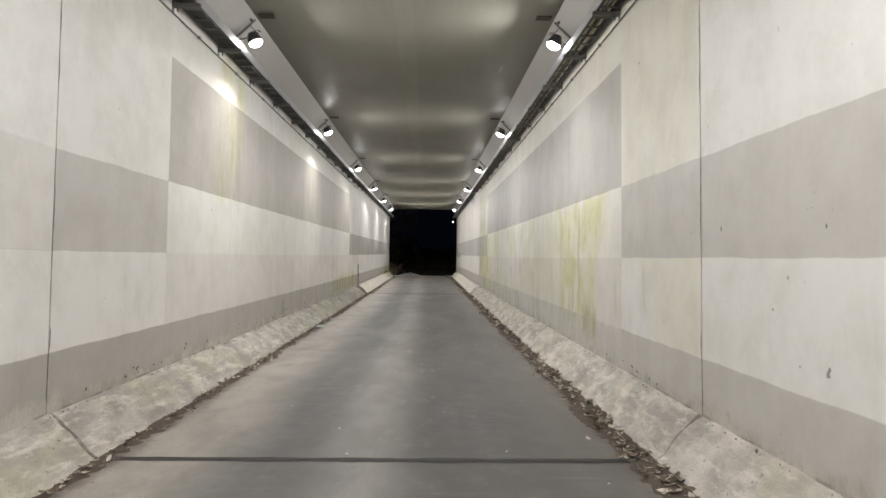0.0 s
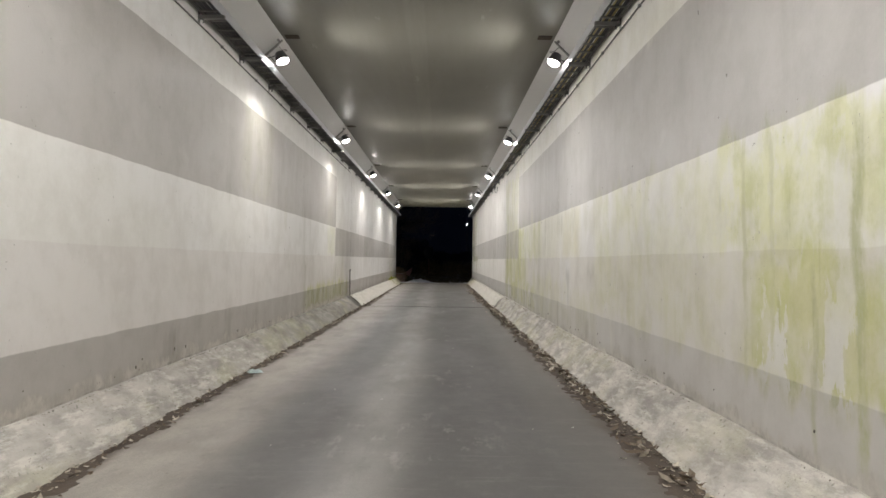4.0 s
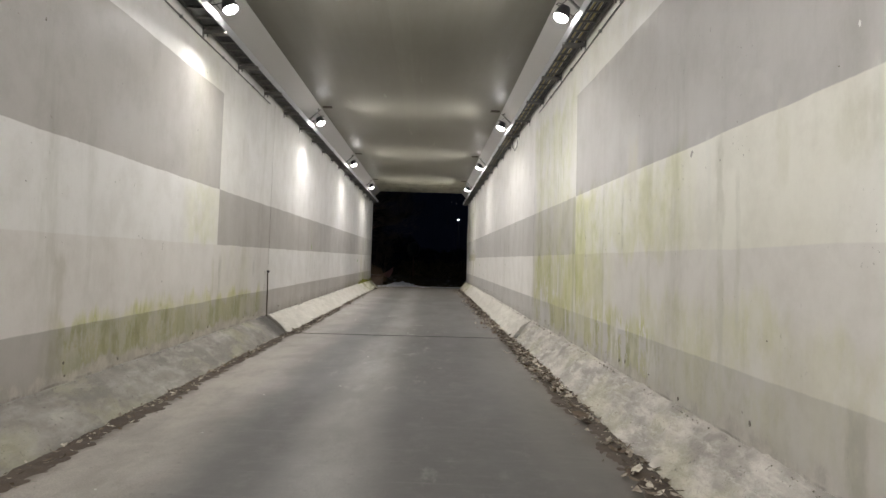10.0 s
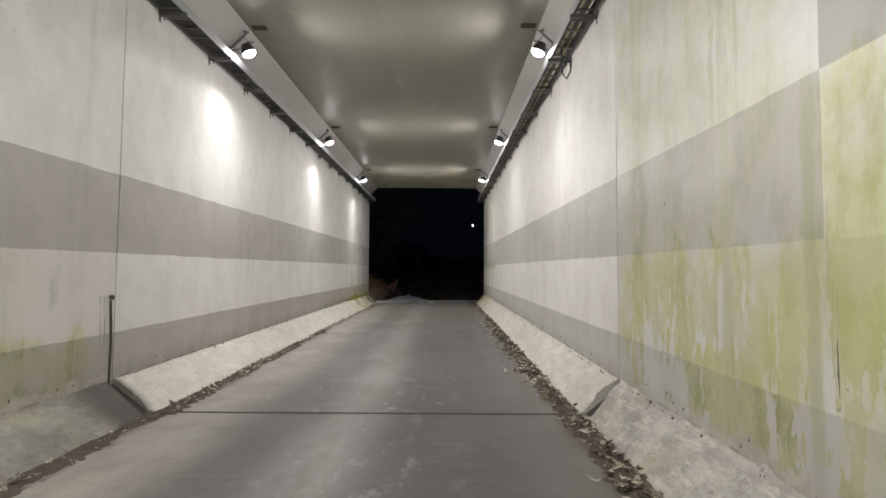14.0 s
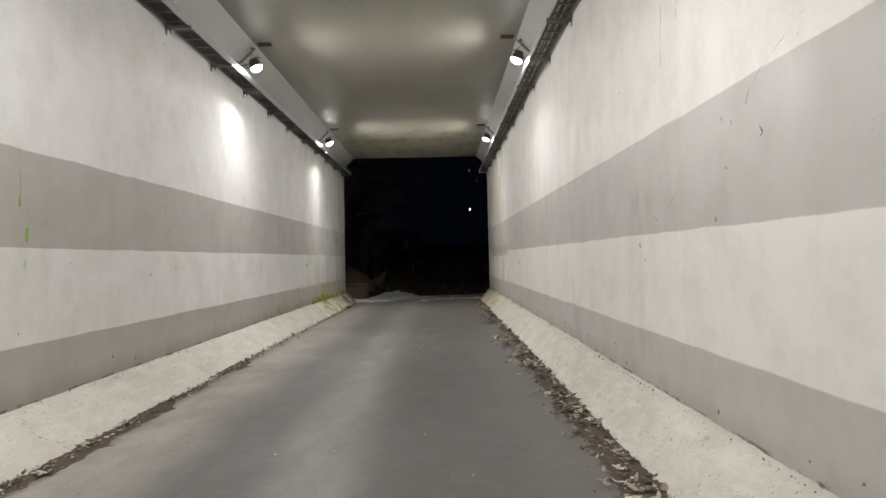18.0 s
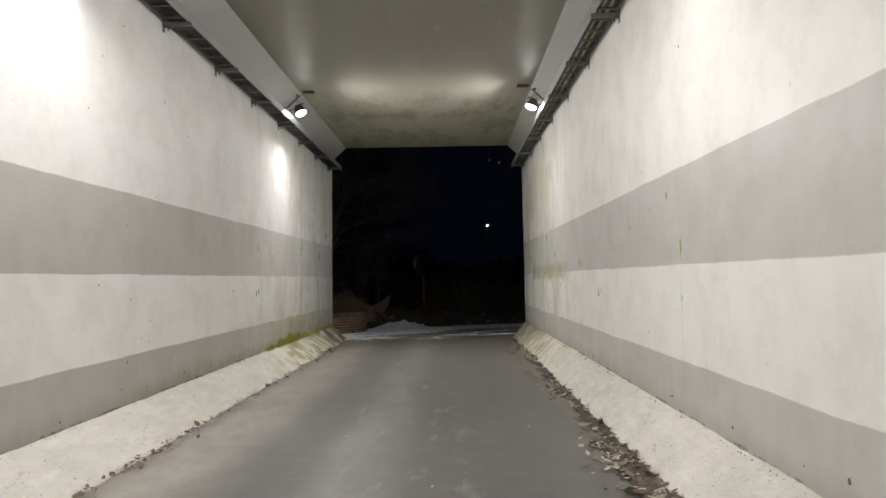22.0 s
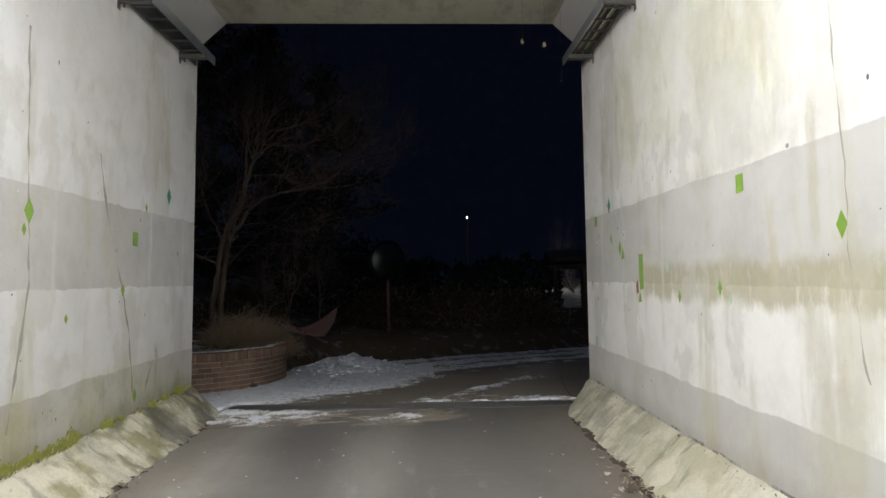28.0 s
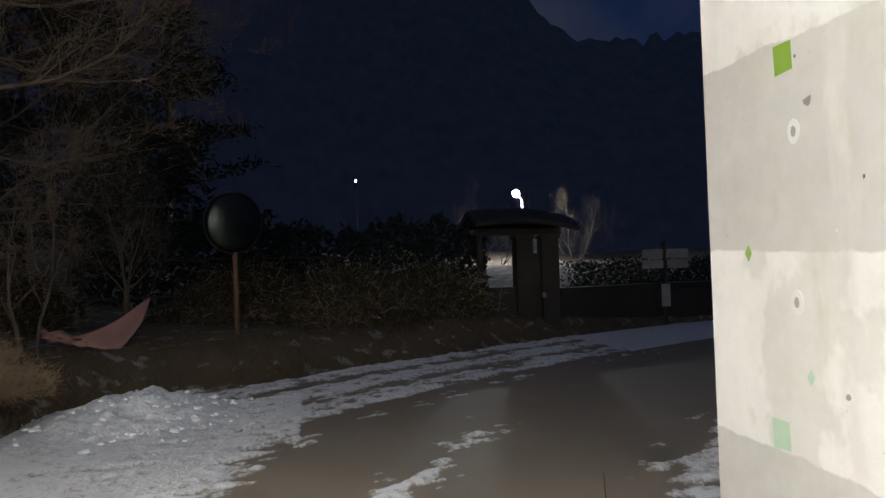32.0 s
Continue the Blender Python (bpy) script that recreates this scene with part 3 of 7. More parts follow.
M_GLASS_LIT = p.done((0.9, 0.9, 0.9), 0.2, 0.0, emit=(1.0, 0.975, 0.945), emit_strength=60.0)
p = Paint("lit_street_lamp")
M_STREET_LIT = p.done((0.9, 0.9, 0.9), 0.2, 0.0, emit=(0.93, 0.96, 1.0), emit_strength=30.0)


def leaf_material():
    p = Paint("dry_leaves")
    r = p.island
    col = p.mix(p.ramp(r, 0.25, 1.0), (0.13, 0.095, 0.065), (0.60, 0.55, 0.46))
    return p.done(p.mix(p.ramp(p.noise(scale=30.0), 0.4, 0.7, 0.0, 0.5), col, (0.10, 0.07, 0.04)), 0.75)


def brick_material():
    p = Paint("red_brown_brick")
    col = p.mix(p.random(), (0.150, 0.093, 0.062), (0.255, 0.165, 0.113))
    col = p.mix(p.ramp(p.noise(scale=14.0, detail=6), 0.45, 0.75, 0.0, 0.5), col, (0.13, 0.075, 0.05))
    return p.done(col, 0.85, 0.0, p.noise(scale=60.0, detail=5), 0.006, 0.6)


def snow_material():
    p = Paint("trodden_snow")
    n = p.noise(scale=5.0, detail=8, rough=0.65)
    col = p.mix(n, (0.66, 0.68, 0.72), (0.86, 0.88, 0.90))
    dirty = p.ramp(p.noise(scale=11.0, detail=5), 0.60, 0.72, 0.0, 0.55)
    return p.done(p.mix(dirty, col, (0.30, 0.27, 0.24)), 0.7, 0.0, p.op("ADD", n, p.noise(scale=30.0, detail=6)), 0.02, 0.8)


def snow_dust_material():
    """Snow that thins out to dusted, damp road where the cover runs low."""
    p = Paint("dusted_snow")
    a = p.tree.nodes.new("ShaderNodeAttribute")
    a.attribute_name = "cover"
    n = p.noise(scale=5.0, detail=8, rough=0.65)
    white = p.mix(n, (0.66, 0.68, 0.72), (0.86, 0.88, 0.90))
    white = p.mix(p.ramp(p.noise(scale=11.0, detail=5), 0.55, 0.72, 0.0, 0.6), white, (0.36, 0.34, 0.32))
    wet = p.mix(p.noise(scale=1.2, detail=7), (0.165, 0.140, 0.108), (0.31, 0.265, 0.210))
    fine = p.op("SUBTRACT", p.noise(p.vec(p.mul(p.x, 16.0), p.mul(p.y, 9.0), 2.0), 1.0, 9, 0.72), 0.5)
    cover = p.ramp(p.op("ADD", a.outputs["Fac"], p.mul(fine, 2.2)), -0.18, 0.42)
    return p.done(p.mix(cover, wet, white), 0.72, 0.0, p.op("ADD", n, p.noise(scale=30.0, detail=6)), 0.02, 0.8)


def asphalt_material():
    p = Paint("damp_outdoor_road")
    n = p.noise(scale=1.2, detail=7)
    col = p.mix(n, (0.165, 0.140, 0.108), (0.31, 0.265, 0.210))
    g = p.noise(scale=140.0, detail=2)
    return p.done(p.mix(p.ramp(g, 0.4, 0.7, 0.0, 0.4), col, (0.035, 0.032, 0.03)), p.ramp(n, 0.3, 0.7, 0.55, 0.8), 0.0, g, 0.004, 0.5)


def soil_material():
    p = Paint("winter_soil")
    n = p.noise(scale=2.0, detail=8, rough=0.65)
    col = p.mix(n, (0.058, 0.044, 0.028), (0.140, 0.106, 0.068))
    frost = p.ramp(p.noise(scale=3.1, detail=7), 0.56, 0.64, 0.0, 0.5)
    return p.done(p.mix(frost, col, (0.42, 0.42, 0.44)), 0.95, 0.0, n, 0.03, 0.8)


def bark_material():
    p = Paint("bare_bark")
    n = p.noise(p.vec(p.mul(p.x, 14.0), p.mul(p.y, 14.0), p.mul(p.z, 3.0)), 1.0, 6)
    return p.done(p.mix(n, (0.070, 0.052, 0.035), (0.190, 0.143, 0.096)), 0.85, 0.0, n, 0.006, 0.7)


M_LEAF, M_BRICK, M_SNOW, M_ASPHALT, M_SOIL, M_BARK = leaf_material(), brick_material(), snow_material(), asphalt_material(), soil_material(), bark_material()
M_SNOW_DUST = snow_dust_material()
M_MORTAR = plain("pale_mortar", (0.36, 0.33, 0.29), 0.9)
M_TWIG = plain("brown_twigs", (0.31, 0.228, 0.145), 0.95, 0.0, 0.4, spec=0.15)
M_GRASS = plain("dead_grass", (0.085, 0.064, 0.038), 0.95, 0.0, 0.4, spec=0.15)
M_MOSS = plain("bright_moss", (0.27, 0.275, 0.055), 0.95, 0.0, 0.4, 30.0)
M_PINE = plain("pine_needles", (0.034, 0.042, 0.034), 1.0, 0.0, 0.4, spec=0.05)
M_DRYLEAF = plain("shrub_leaves", (0.085, 0.070, 0.040), 1.0, 0.0, 0.5, 20.0, spec=0.1)
# the far hill emits a faint navy glow, standing in for night light on it
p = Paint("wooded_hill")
M_HILL_GLOW = p.done(p.mix(p.noise(scale=0.1, detail=6), (0.02, 0.02, 0.018), (0.045, 0.045, 0.04)), 0.95, emit=p.mix(p.ramp(p.noise(scale=0.3, detail=8, rough=0.75), 0.30, 0.70), (0.0004, 0.0007, 0.0017), (0.0008, 0.0011, 0.0025)), emit_strength=1.0)
M_CLOTH = plain("faded_red_cloth", (0.34, 0.19, 0.165), 0.9, 0.0, 0.2, 8.0, 120.0, 0.002)
M_POLE_O = plain("rusty_orange_pole", (0.19, 0.105, 0.066), 0.6, 0.1, 0.3)
M_TIMBER = plain("dark_timber", (0.030, 0.024, 0.019), 0.8, 0.0, 0.3)
M_TILE = plain("dark_roof_tile", (0.022, 0.022, 0.024), 0.7, 0.0, 0.3)
M_GREEN = plain("green_paint_mark", (0.22, 0.36, 0.05), 0.55, 0.0, 0.12, 20.0)
M_TEAL = plain("teal_paint_mark", (0.03, 0.24, 0.115), 0.55, 0.0, 0.12, 20.0)
M_MINT = plain("faded_mint_mark", (0.45, 0.60, 0.44), 0.6, 0.0, 0.1, 20.0)
M_CHIP = plain("bare_concrete_chip", (0.17, 0.155, 0.13), 0.9, 0.0, 0.3)
M_FILL = plain("pale_filler", (0.72, 0.71, 0.68), 0.7, 0.0, 0.08)
M_RUST_BROWN = plain("rust_brown", (0.075, 0.058, 0.044), 0.8, 0.1, 0.4, 14.0)
M_RUST = plain("rust_stain", (0.26, 0.13, 0.08), 0.8, 0.0, 0.3)
M_BAG = plain("crumpled_plastic", (0.34, 0.42, 0.42), 0.35, 0.0, 0.3, 40.0)
p = Paint("mirror_glass")
M_MIRROR = p.done(p.mix(p.noise(scale=3.0, detail=5), (0.04, 0.048, 0.044), (0.11, 0.125, 0.115)), 0.38, 1.0)
M_SIGN = plain("grey_sign_panel", (0.20, 0.20, 0.21), 0.5)
M_SIGN_W = plain("white_notice", (0.7, 0.7, 0.68), 0.6)


# ---- mesh helpers ----
def mesh(name, verts, faces, material, smooth=False):
    me = bpy.data.meshes.new(name)
    me.from_pydata([tuple(v) for v in verts], [], faces)
    me.update()
    if smooth:
        me.polygons.foreach_set("use_smooth", [True] * len(me.polygons))
    if material:
        me.materials.append(material)
    return me


def thing(name, me, label, category, group="", kind="", m=None):
    ob = new(name, me)
    if m is not None:
        ob.matrix_basis = m
    return tagged(ob, label, category, group, kind)


def part(name, me, parent, label="", m=None, kind=""):
    ob = new(name, me)
    ob.parent = parent
    if m is not None:
        ob.matrix_basis = m
    return tagged(ob, label, kind=kind)


class Soup:
    """Gathers verts and faces of one mesh."""

    def __init__(self):
        self.v, self.f = [], []

    def box(self, x0, x1, y0, y1, z0, z1, m=None):
        b = len(self.v)
        pts = [Vector((x, y, z)) for z in (z0, z1) for y in (y0, y1) for x in (x0, x1)]
        self.v += [m @ q if m is not None else q for q in pts]
        self.f += [tuple(b + i for i in f) for f in ((0, 2, 3, 1), (4, 5, 7, 6), (0, 1, 5, 4), (2, 6, 7, 3), (0, 4, 6, 2), (1, 3, 7, 5))]
        return self

    def tube(self, pts, radii, sides=6, caps=True):
        pts = [Vector(q) for q in pts]
        if isinstance(radii, (int, float)):
            radii = [radii] * len(pts)
        rings = []
        side = None
        for i, q in enumerate(pts):
            d = (pts[min(i + 1, len(pts) - 1)] - pts[max(i - 1, 0)]).normalized()
            if side is None or abs(side.dot(d)) > 0.95:
                side = d.orthogonal().normalized()
            side = (side - d * side.dot(d)).normalized()
            up = d.cross(side)
            b = len(self.v)
            rings.append(b)
            self.v += [q + radii[i] * (math.cos(a) * side + math.sin(a) * up) for a in (2 * math.pi * k / sides for k in range(sides))]
        for a, b in zip(rings, rings[1:]):
            self.f += [(a + k, a + (k + 1) % sides, b + (k + 1) % sides, b + k) for k in range(sides)]
        if caps:
            self.f += [tuple(rings[0] + k for k in reversed(range(sides))), tuple(rings[-1] + k for k in range(sides))]
        return self

    def lathe(self, profile, m=None, sides=20):
        """profile: (radius, z) turned about z."""
        b = len(self.v)
        for r, z in profile:
            for k in range(sides):
                a = 2 * math.pi * k / sides
                q = Vector((r * math.cos(a), r * math.sin(a), z))
                self.v.append(m @ q if m is not None else q)
        for i in range(len(profile) - 1):
            for k in range(sides):
                self.f.append((b + i * sides + k, b + i * sides + (k + 1) % sides, b + (i + 1) * sides + (k + 1) % sides, b + (i + 1) * sides + k))
        self.f.append(tuple(b + k for k in reversed(range(sides))))
        self.f.append(tuple(b + (len(profile) - 1) * sides + k for k in range(sides)))
        return self

    def sheet(self, rows):
        """Quads over rows of points."""
        b, n = len(self.v), len(rows[0])
        for r in rows:
            self.v += [Vector(q) for q in r]
        for i in range(len(rows) - 1):
            for k in range(n - 1):
                a = b + i * n + k
                self.f.append((a, a + 1, a + n + 1, a + n))
        return self

    def mesh(self, name, material, smooth=False):
        return mesh(name, self.v, self.f, material, smooth)


def prism(profile, y0, y1):
    """A profile of (x, height) carried along the tunnel, closed at both ends."""
    s = Soup()
    n = len(profile)
    steps = max(1, int(abs(y1 - y0) / 1.3))
    for i in range(steps + 1):
        y = y0 + (y1 - y0) * i / steps
        s.v += [Vector((x, y, ground(y) + h)) for x, h in profile]
    for i in range(steps):
        a, b = i * n, (i + 1) * n
        s.f += [(a + k, b + k, b + (k + 1) % n, a + (k + 1) % n) for k in range(n)]
    s.f += [tuple(range(n)), tuple(steps * n + k for k in reversed(range(n)))]
    return s


def fbm(x, y, z=0.0, octaves=4):
    return noise.fractal(Vector((x, y, z)), 1.0, 2.0, octaves)


# ---- ground outside and under everything ----
def build_ground():
    s = Soup()
    ys = [-400, -120, BACK, -8, 0, 8, 16, 24, 32, 40, 46.5, 47, 60, 120, 700]
    xs = [-500, -60, -10, -3, 2.4, 10, 60, 500]
    s.sheet([[(x, y, ground(y) - 0.10) for x in xs] for y in ys])
    thing("ground", s.mesh("ground", M_SOIL), "bare dark winter soil reaching to the horizon", "ground", kind="structure")


build_ground()

# ---- tunnel shell ----
EDGES = [BACK, JOINTS[0], JOINTS[1], EXIT]
GAP = 0.007


def build_shell():
    for i, (a, b) in enumerate(zip(EDGES, EDGES[1:])):
        a2, b2 = a + (GAP if i else 0), b - (GAP if i < 2 else 0)
        thing("wall_left_%d" % (i + 1), prism([(WL - 0.45, -0.3), (WL, -0.3), (WL, TOP - HAUNCH), (WL - 0.45, TOP - HAUNCH)], a2, b2).mesh("wall_left", None),
              "painted concrete tunnel wall with grey and white fields and stains", "wall", "tunnel walls", "structure")
        thing("wall_right_%d" % (i + 1), prism([(WR, -0.3), (WR + 0.45, -0.3), (WR + 0.45, TOP - HAUNCH), (WR, TOP - HAUNCH)], a2, b2).mesh("wall_right", None),
              "painted concrete tunnel wall with grey and white fields and green algae", "wall", "tunnel walls", "structure")
    for ob in list(bpy.data.objects):
        if ob.name.startswith("wall_"):
            for m in (M_WALL_L if "left" in ob.name else M_WALL_R):
                ob.data.materials.append(m)
            for f in ob.data.polygons:
                f.material_index = next((k for k, (lo, hi) in enumerate(STRETCHES) if lo <= f.center.y < hi), 4)
    for i, y in enumerate(JOINTS):
        for side, x in (("left", WL - 0.03), ("right", WR + 0.03)):
            w = 0.025 if side == "right" else -0.025
            lo, hi = sorted((x, x + w))
            thing("joint_filler_%s_%d" % (side, i + 1), prism([(lo, -0.2), (hi, -0.2), (hi, TOP - HAUNCH), (lo, TOP - HAUNCH)], y - 0.02, y + 0.02).mesh("joint_filler", M_FILLER),
                  "black filler recessed in a wall joint", "joint", kind="structure")
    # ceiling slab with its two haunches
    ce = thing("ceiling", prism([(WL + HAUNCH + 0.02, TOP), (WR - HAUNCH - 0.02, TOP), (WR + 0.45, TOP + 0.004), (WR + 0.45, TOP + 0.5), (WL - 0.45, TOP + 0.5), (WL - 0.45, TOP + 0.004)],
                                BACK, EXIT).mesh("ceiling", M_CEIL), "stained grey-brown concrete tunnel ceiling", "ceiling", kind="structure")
    for side, pts in (("left", [(WL, TOP - HAUNCH), (WL + HAUNCH + 0.02, TOP), (WL - 0.45, TOP), (WL - 0.45, TOP - HAUNCH + 0.003)]),
                      ("right", [(WR - HAUNCH - 0.02, TOP), (WR, TOP - HAUNCH), (WR + 0.45, TOP - HAUNCH + 0.003), (WR + 0.45, TOP)])):
        thing("haunch_" + side, prism(pts, BACK, EXIT).mesh("haunch", M_HAUNCH), "light grey sloping haunch between wall and ceiling", "haunch", kind="structure")
    # road slabs with open joints
    cuts = [BACK, 4.85, 25.71, 46.50]
    for i, (a, b) in enumerate(zip(cuts, cuts[1:])):
        a2, b2 = a + (0.022 if i else 0), b - (0.022 if i < 2 else 0)
        thing("road_slab_%d" % (i + 1), prism([(CL - 0.2, -0.2), (CR + 0.2, -0.2), (CR + 0.2, 0.0), (CL - 0.2, 0.0)], a2, b2).mesh("road_slab", M_ROAD),
              "worn grey concrete roadway slab in the tunnel", "road", "road slabs", "structure")
    for i, y in enumerate(cuts[1:3]):
        s = Soup()
        rows = []
        n = 60
        for k in range(n + 1):
            x = CL + (CR - CL) * k / n
            w = (0.045 if i == 0 else 0.028) + 0.022 * fbm(x * 3, i * 7.0)
            rows.append([(x, y - w, ground(y) - 0.004 + 0.006), (x, y, ground(y) - 0.002), (x, y + w, ground(y) + 0.004)])
        s.sheet(rows)
        thing("road_joint_%d" % (i + 1), s.mesh("road_joint", M_FILLER), "dark uneven joint across the concrete road", "joint", kind="structure")


def kerb(name, x_foot, x_wall, y0, y1, rise, seed, label):
    """A sloping haunch of rough concrete between road and wall."""
    s = Soup()
    n = max(2, int((y1 - y0) / 0.042))
    rows = []
    d = 1 if x_wall > x_foot else -1
    span = abs(x_wall - x_foot)
    prof = [(0.0, -0.05), (0.02, 0.015), (0.06, 0.045), (0.10, 0.075), (0.17, 0.13), (0.25, 0.19), (0.35, 0.30), (0.45, 0.42), (0.54, 0.52), (0.62, 0.62), (0.70, 0.71), (0.78, 0.80), (0.85, 0.88), (0.92, 0.955), (1.0, 1.0)]
    for i in range(n + 1):
        y = y0 + (y1 - y0) * i / n
        row = []
        for u, w in prof:
            q = 0.022 * fbm(y * 2.2, u * 2.2 + seed, seed) + 0.012 * fbm(y * 4.5, u * 4 + seed, seed, 2)
            if y < 25.62:
                q += (0.018 if d < 0 else 0.022 + 0.022 * min(1.0, max(0.0, (y - 14) / 5))) * (abs(fbm(y * 6.0, u * 3.5, seed + 4.0, 4)) + 0.5 * abs(fbm(y * 13.0, u * 8.0, seed + 6.0, 2))) + (0.020 * max(0.0, fbm(y * 3.0, seed, 1.0, 4)) if 0.7 < u < 1 else 0)
            elif y < 43.0:
                q += (0.040 if d > 0 else 0.026) * (abs(fbm(y * 6.5, u * 4.0, seed + 2.0, 4)) + 0.6 * abs(fbm(y * 14.0, u * 9.0, seed + 5.0, 2))) - 0.012
            if y > 41.0:
                q -= 0.038 * max(0.0, 1 - abs((y * 3.7 + u * 0.35 + 0.8 * noise.noise(Vector((y * 0.9, seed, 2.0)))) % 1.0 - 0.5) / 0.14) * min(1, (y - 41.0) / 2)
                q += 0.028 * (noise.noise(Vector((y * 4.6 + u * 1.3, seed, 0.3))) - 0.1) * math.sin(math.pi * min(1.0, u + 0.15)) * min(1, (y - 41.0) / 2)
            q += (0.055 if y > 25.62 and d > 0 else 0.03) * math.sin(math.pi * min(1.0, max(0.0, u))) ** 1.5 * min(1.0, max(0.3, (44.0 - y) / 3))
            edge = 0.02 * fbm(y * 1.5, seed) if u < 0.2 else 0
            close = max(0.0, min(1.0, (y - EXIT + 0.55) / 0.65))
            pull = (0.42 if d > 0 else 0.32) * close * close
            round_off = 1 - (0.10 + 0.25 * (1 - u)) * max(0.0, (close - 0.75) / 0.25)
            row.append((x_foot + d * ((pull + (1 - pull) * u) * span + edge * d) if u < 1 else x_wall + d * 0.01, y, ground(y) + max(-0.05, w * rise * round_off + (q if 0.01 < u < 1 else 0))))
        rows.append(row)
    s.sheet(rows)
    for r, flip in ((0, d > 0), (n, d < 0)):
        b = len(s.v)
        s.v += [Vector(q) for q in rows[r]] + [Vector((x_wall, rows[r][0][1], rows[r][0][2]))]
        ring = list(range(b, b + len(prof) + 1))
        s.f.append(tuple(ring if flip else reversed(ring)))
    thing(name, s.mesh("kerb", M_KERB, True), label, "kerb", "tunnel kerbs", "structure")


build_shell()
cuts = [(BACK, 4.79, 0.31, 0.0), (4.82, 25.46, 0.31, 0.0), (25.63, EXIT + 0.10, 0.31, 0.065)]
for i, (a, b, r, out) in enumerate(cuts):
    lab = ("smooth pale concrete kerb haunch beside the road" if i == 2 else "rough dirty concrete kerb haunch beside the road")
    kerb("kerb_left_%d" % (i + 1), CL + out, WL, a, b, r, 3.1 + i, lab)
    kerb("kerb_right_%d" % (i + 1), CR - out * 0.4, WR, a, b, r + 0.03, 9.7 + i, lab)
for side, x0, x1 in (("left", CL + 0.02, WL), ("right", CR - 0.02, WR)):
    pts = [(x0, -0.02), (x1, -0.02), (x1, 0.27)]
    thing("kerb_gap_" + side, prism(pts if side == "right" else pts[::-1], 25.45, 25.64).mesh("kerb_gap", M_FILLER), "dark wedge in the gap between two kerb lengths", "joint", kind="structure")

# ---- lamps on the haunches ----
AIMS = (1.0, -9.0)   # degrees by which the beams on each side lean down from the haunch's normal
HEAD = 20.0          # the same for the housings


def build_lamp():
    """One floodlight; local z points away from the haunch, x up its slope, y along the tunnel."""
    ob = tagged(new("tunnel_floodlight"), "lit round floodlight on a steel bracket fixed to the haunch", "lamp", "tunnel floodlights")
    plate = Soup().box(-0.20, 0.20, -0.022, 0.022, 0.045, 0.057).box(-0.17, -0.14, -0.02, 0.02, -0.002, 0.046).box(0.14, 0.17, -0.02, 0.02, -0.002, 0.046)
    part("mounting_plate", plate.mesh("mounting_plate", M_DULL), ob, "flat dark steel mounting bar")
    yoke = Soup().box(-0.095, 0.095, -0.018, 0.018, 0.058, 0.064)
    yoke.box(-0.101, -0.094, -0.018, 0.018, 0.058, 0.235).box(0.094, 0.101, -0.018, 0.018, 0.058, 0.235)
    part("yoke", yoke.mesh("yoke", M_DULL), ob, "bent steel yoke")
    axis = Matrix.Translation((0.02, 0, 0.22)) @ Matrix.Rotation(radians(-HEAD), 4, "Y")
    body = Soup().lathe([(0.040, -0.075), (0.062, -0.068), (0.072, -0.03), (0.086, 0.0), (0.096, 0.03), (0.098, 0.052)], axis)
    housing = part("housing", body.mesh("housing", M_CAST, True), ob, "grey cast metal housing")
    fins = Soup()
    for k in range(8):
        fins.box(0.03, 0.072, -0.003, 0.003, -0.05, 0.0, axis @ Matrix.Rotation(k * math.pi / 4, 4, "Z"))
    part("cooling_fins", fins.mesh("cooling_fins", M_CAST), housing)
    rim = Soup().lathe([(0.096, 0.050), (0.102, 0.052), (0.103, 0.064), (0.096, 0.066), (0.089, 0.060)], axis)
    part("rim", rim.mesh("rim", M_CAST, True), housing)
    glass = Soup().lathe([(0.088, 0.058), (0.087, 0.074), (0.077, 0.091), (0.056, 0.104), (0.030, 0.111), (0.004, 0.113)], axis)
    part("glass", glass.mesh("glass", M_GLASS_LIT, True), housing, "glowing white glass")
    loop = Soup().tube([(0.09, 0.03, 0.17), (0.135, 0.03, 0.19), (0.145, 0.0, 0.21), (0.135, -0.03, 0.19), (0.09, -0.03, 0.17)], 0.005, 6)
    part("carrying_loop", loop.mesh("carrying_loop", M_CAST), ob)
    lead = Soup().tube([(-0.02, 0.02, 0.17), (-0.10, 0.05, 0.15), (-0.19, 0.07, 0.10), (-0.235, 0.05, 0.03)], 0.006, 6)
    part("lead", lead.mesh("lead", M_CABLE), ob, "drooping black lead")
    # thin dark brown patch on the ceiling beside the bracket; a along the ceiling, c below it
    brown_patch = Soup().box(0.05, 0.25, -0.075, 0.065, 0.002, 0.012)
    brown_patch.v = [Vector((0.233 + 0.728 * q.x - 0.685 * q.z, q.y, 0.685 * q.x + 0.728 * q.z)) for q in brown_patch.v]
    part("ceiling_plate", brown_patch.mesh("ceiling_plate", M_RUST_BROWN), ob, "thin dark brown patch")
    return ob, axis


def haunch_pose(side, y):
    # origin at the middle of the haunch face, z along its normal into the tunnel
    x = (WL + (HAUNCH + 0.02) / 2) if side < 0 else (WR - (HAUNCH + 0.02) / 2)
    up = Vector((-side * (HAUNCH + 0.02), 0, HAUNCH)).normalized()
    n = Vector((-side * HAUNCH, 0, -(HAUNCH + 0.02))).normalized()
    along = n.cross(up)
    m = Matrix((up, along, n)).transposed().to_4x4()
    m.translation = (x, y, ground(y) + TOP - HAUNCH / 2)
    return m




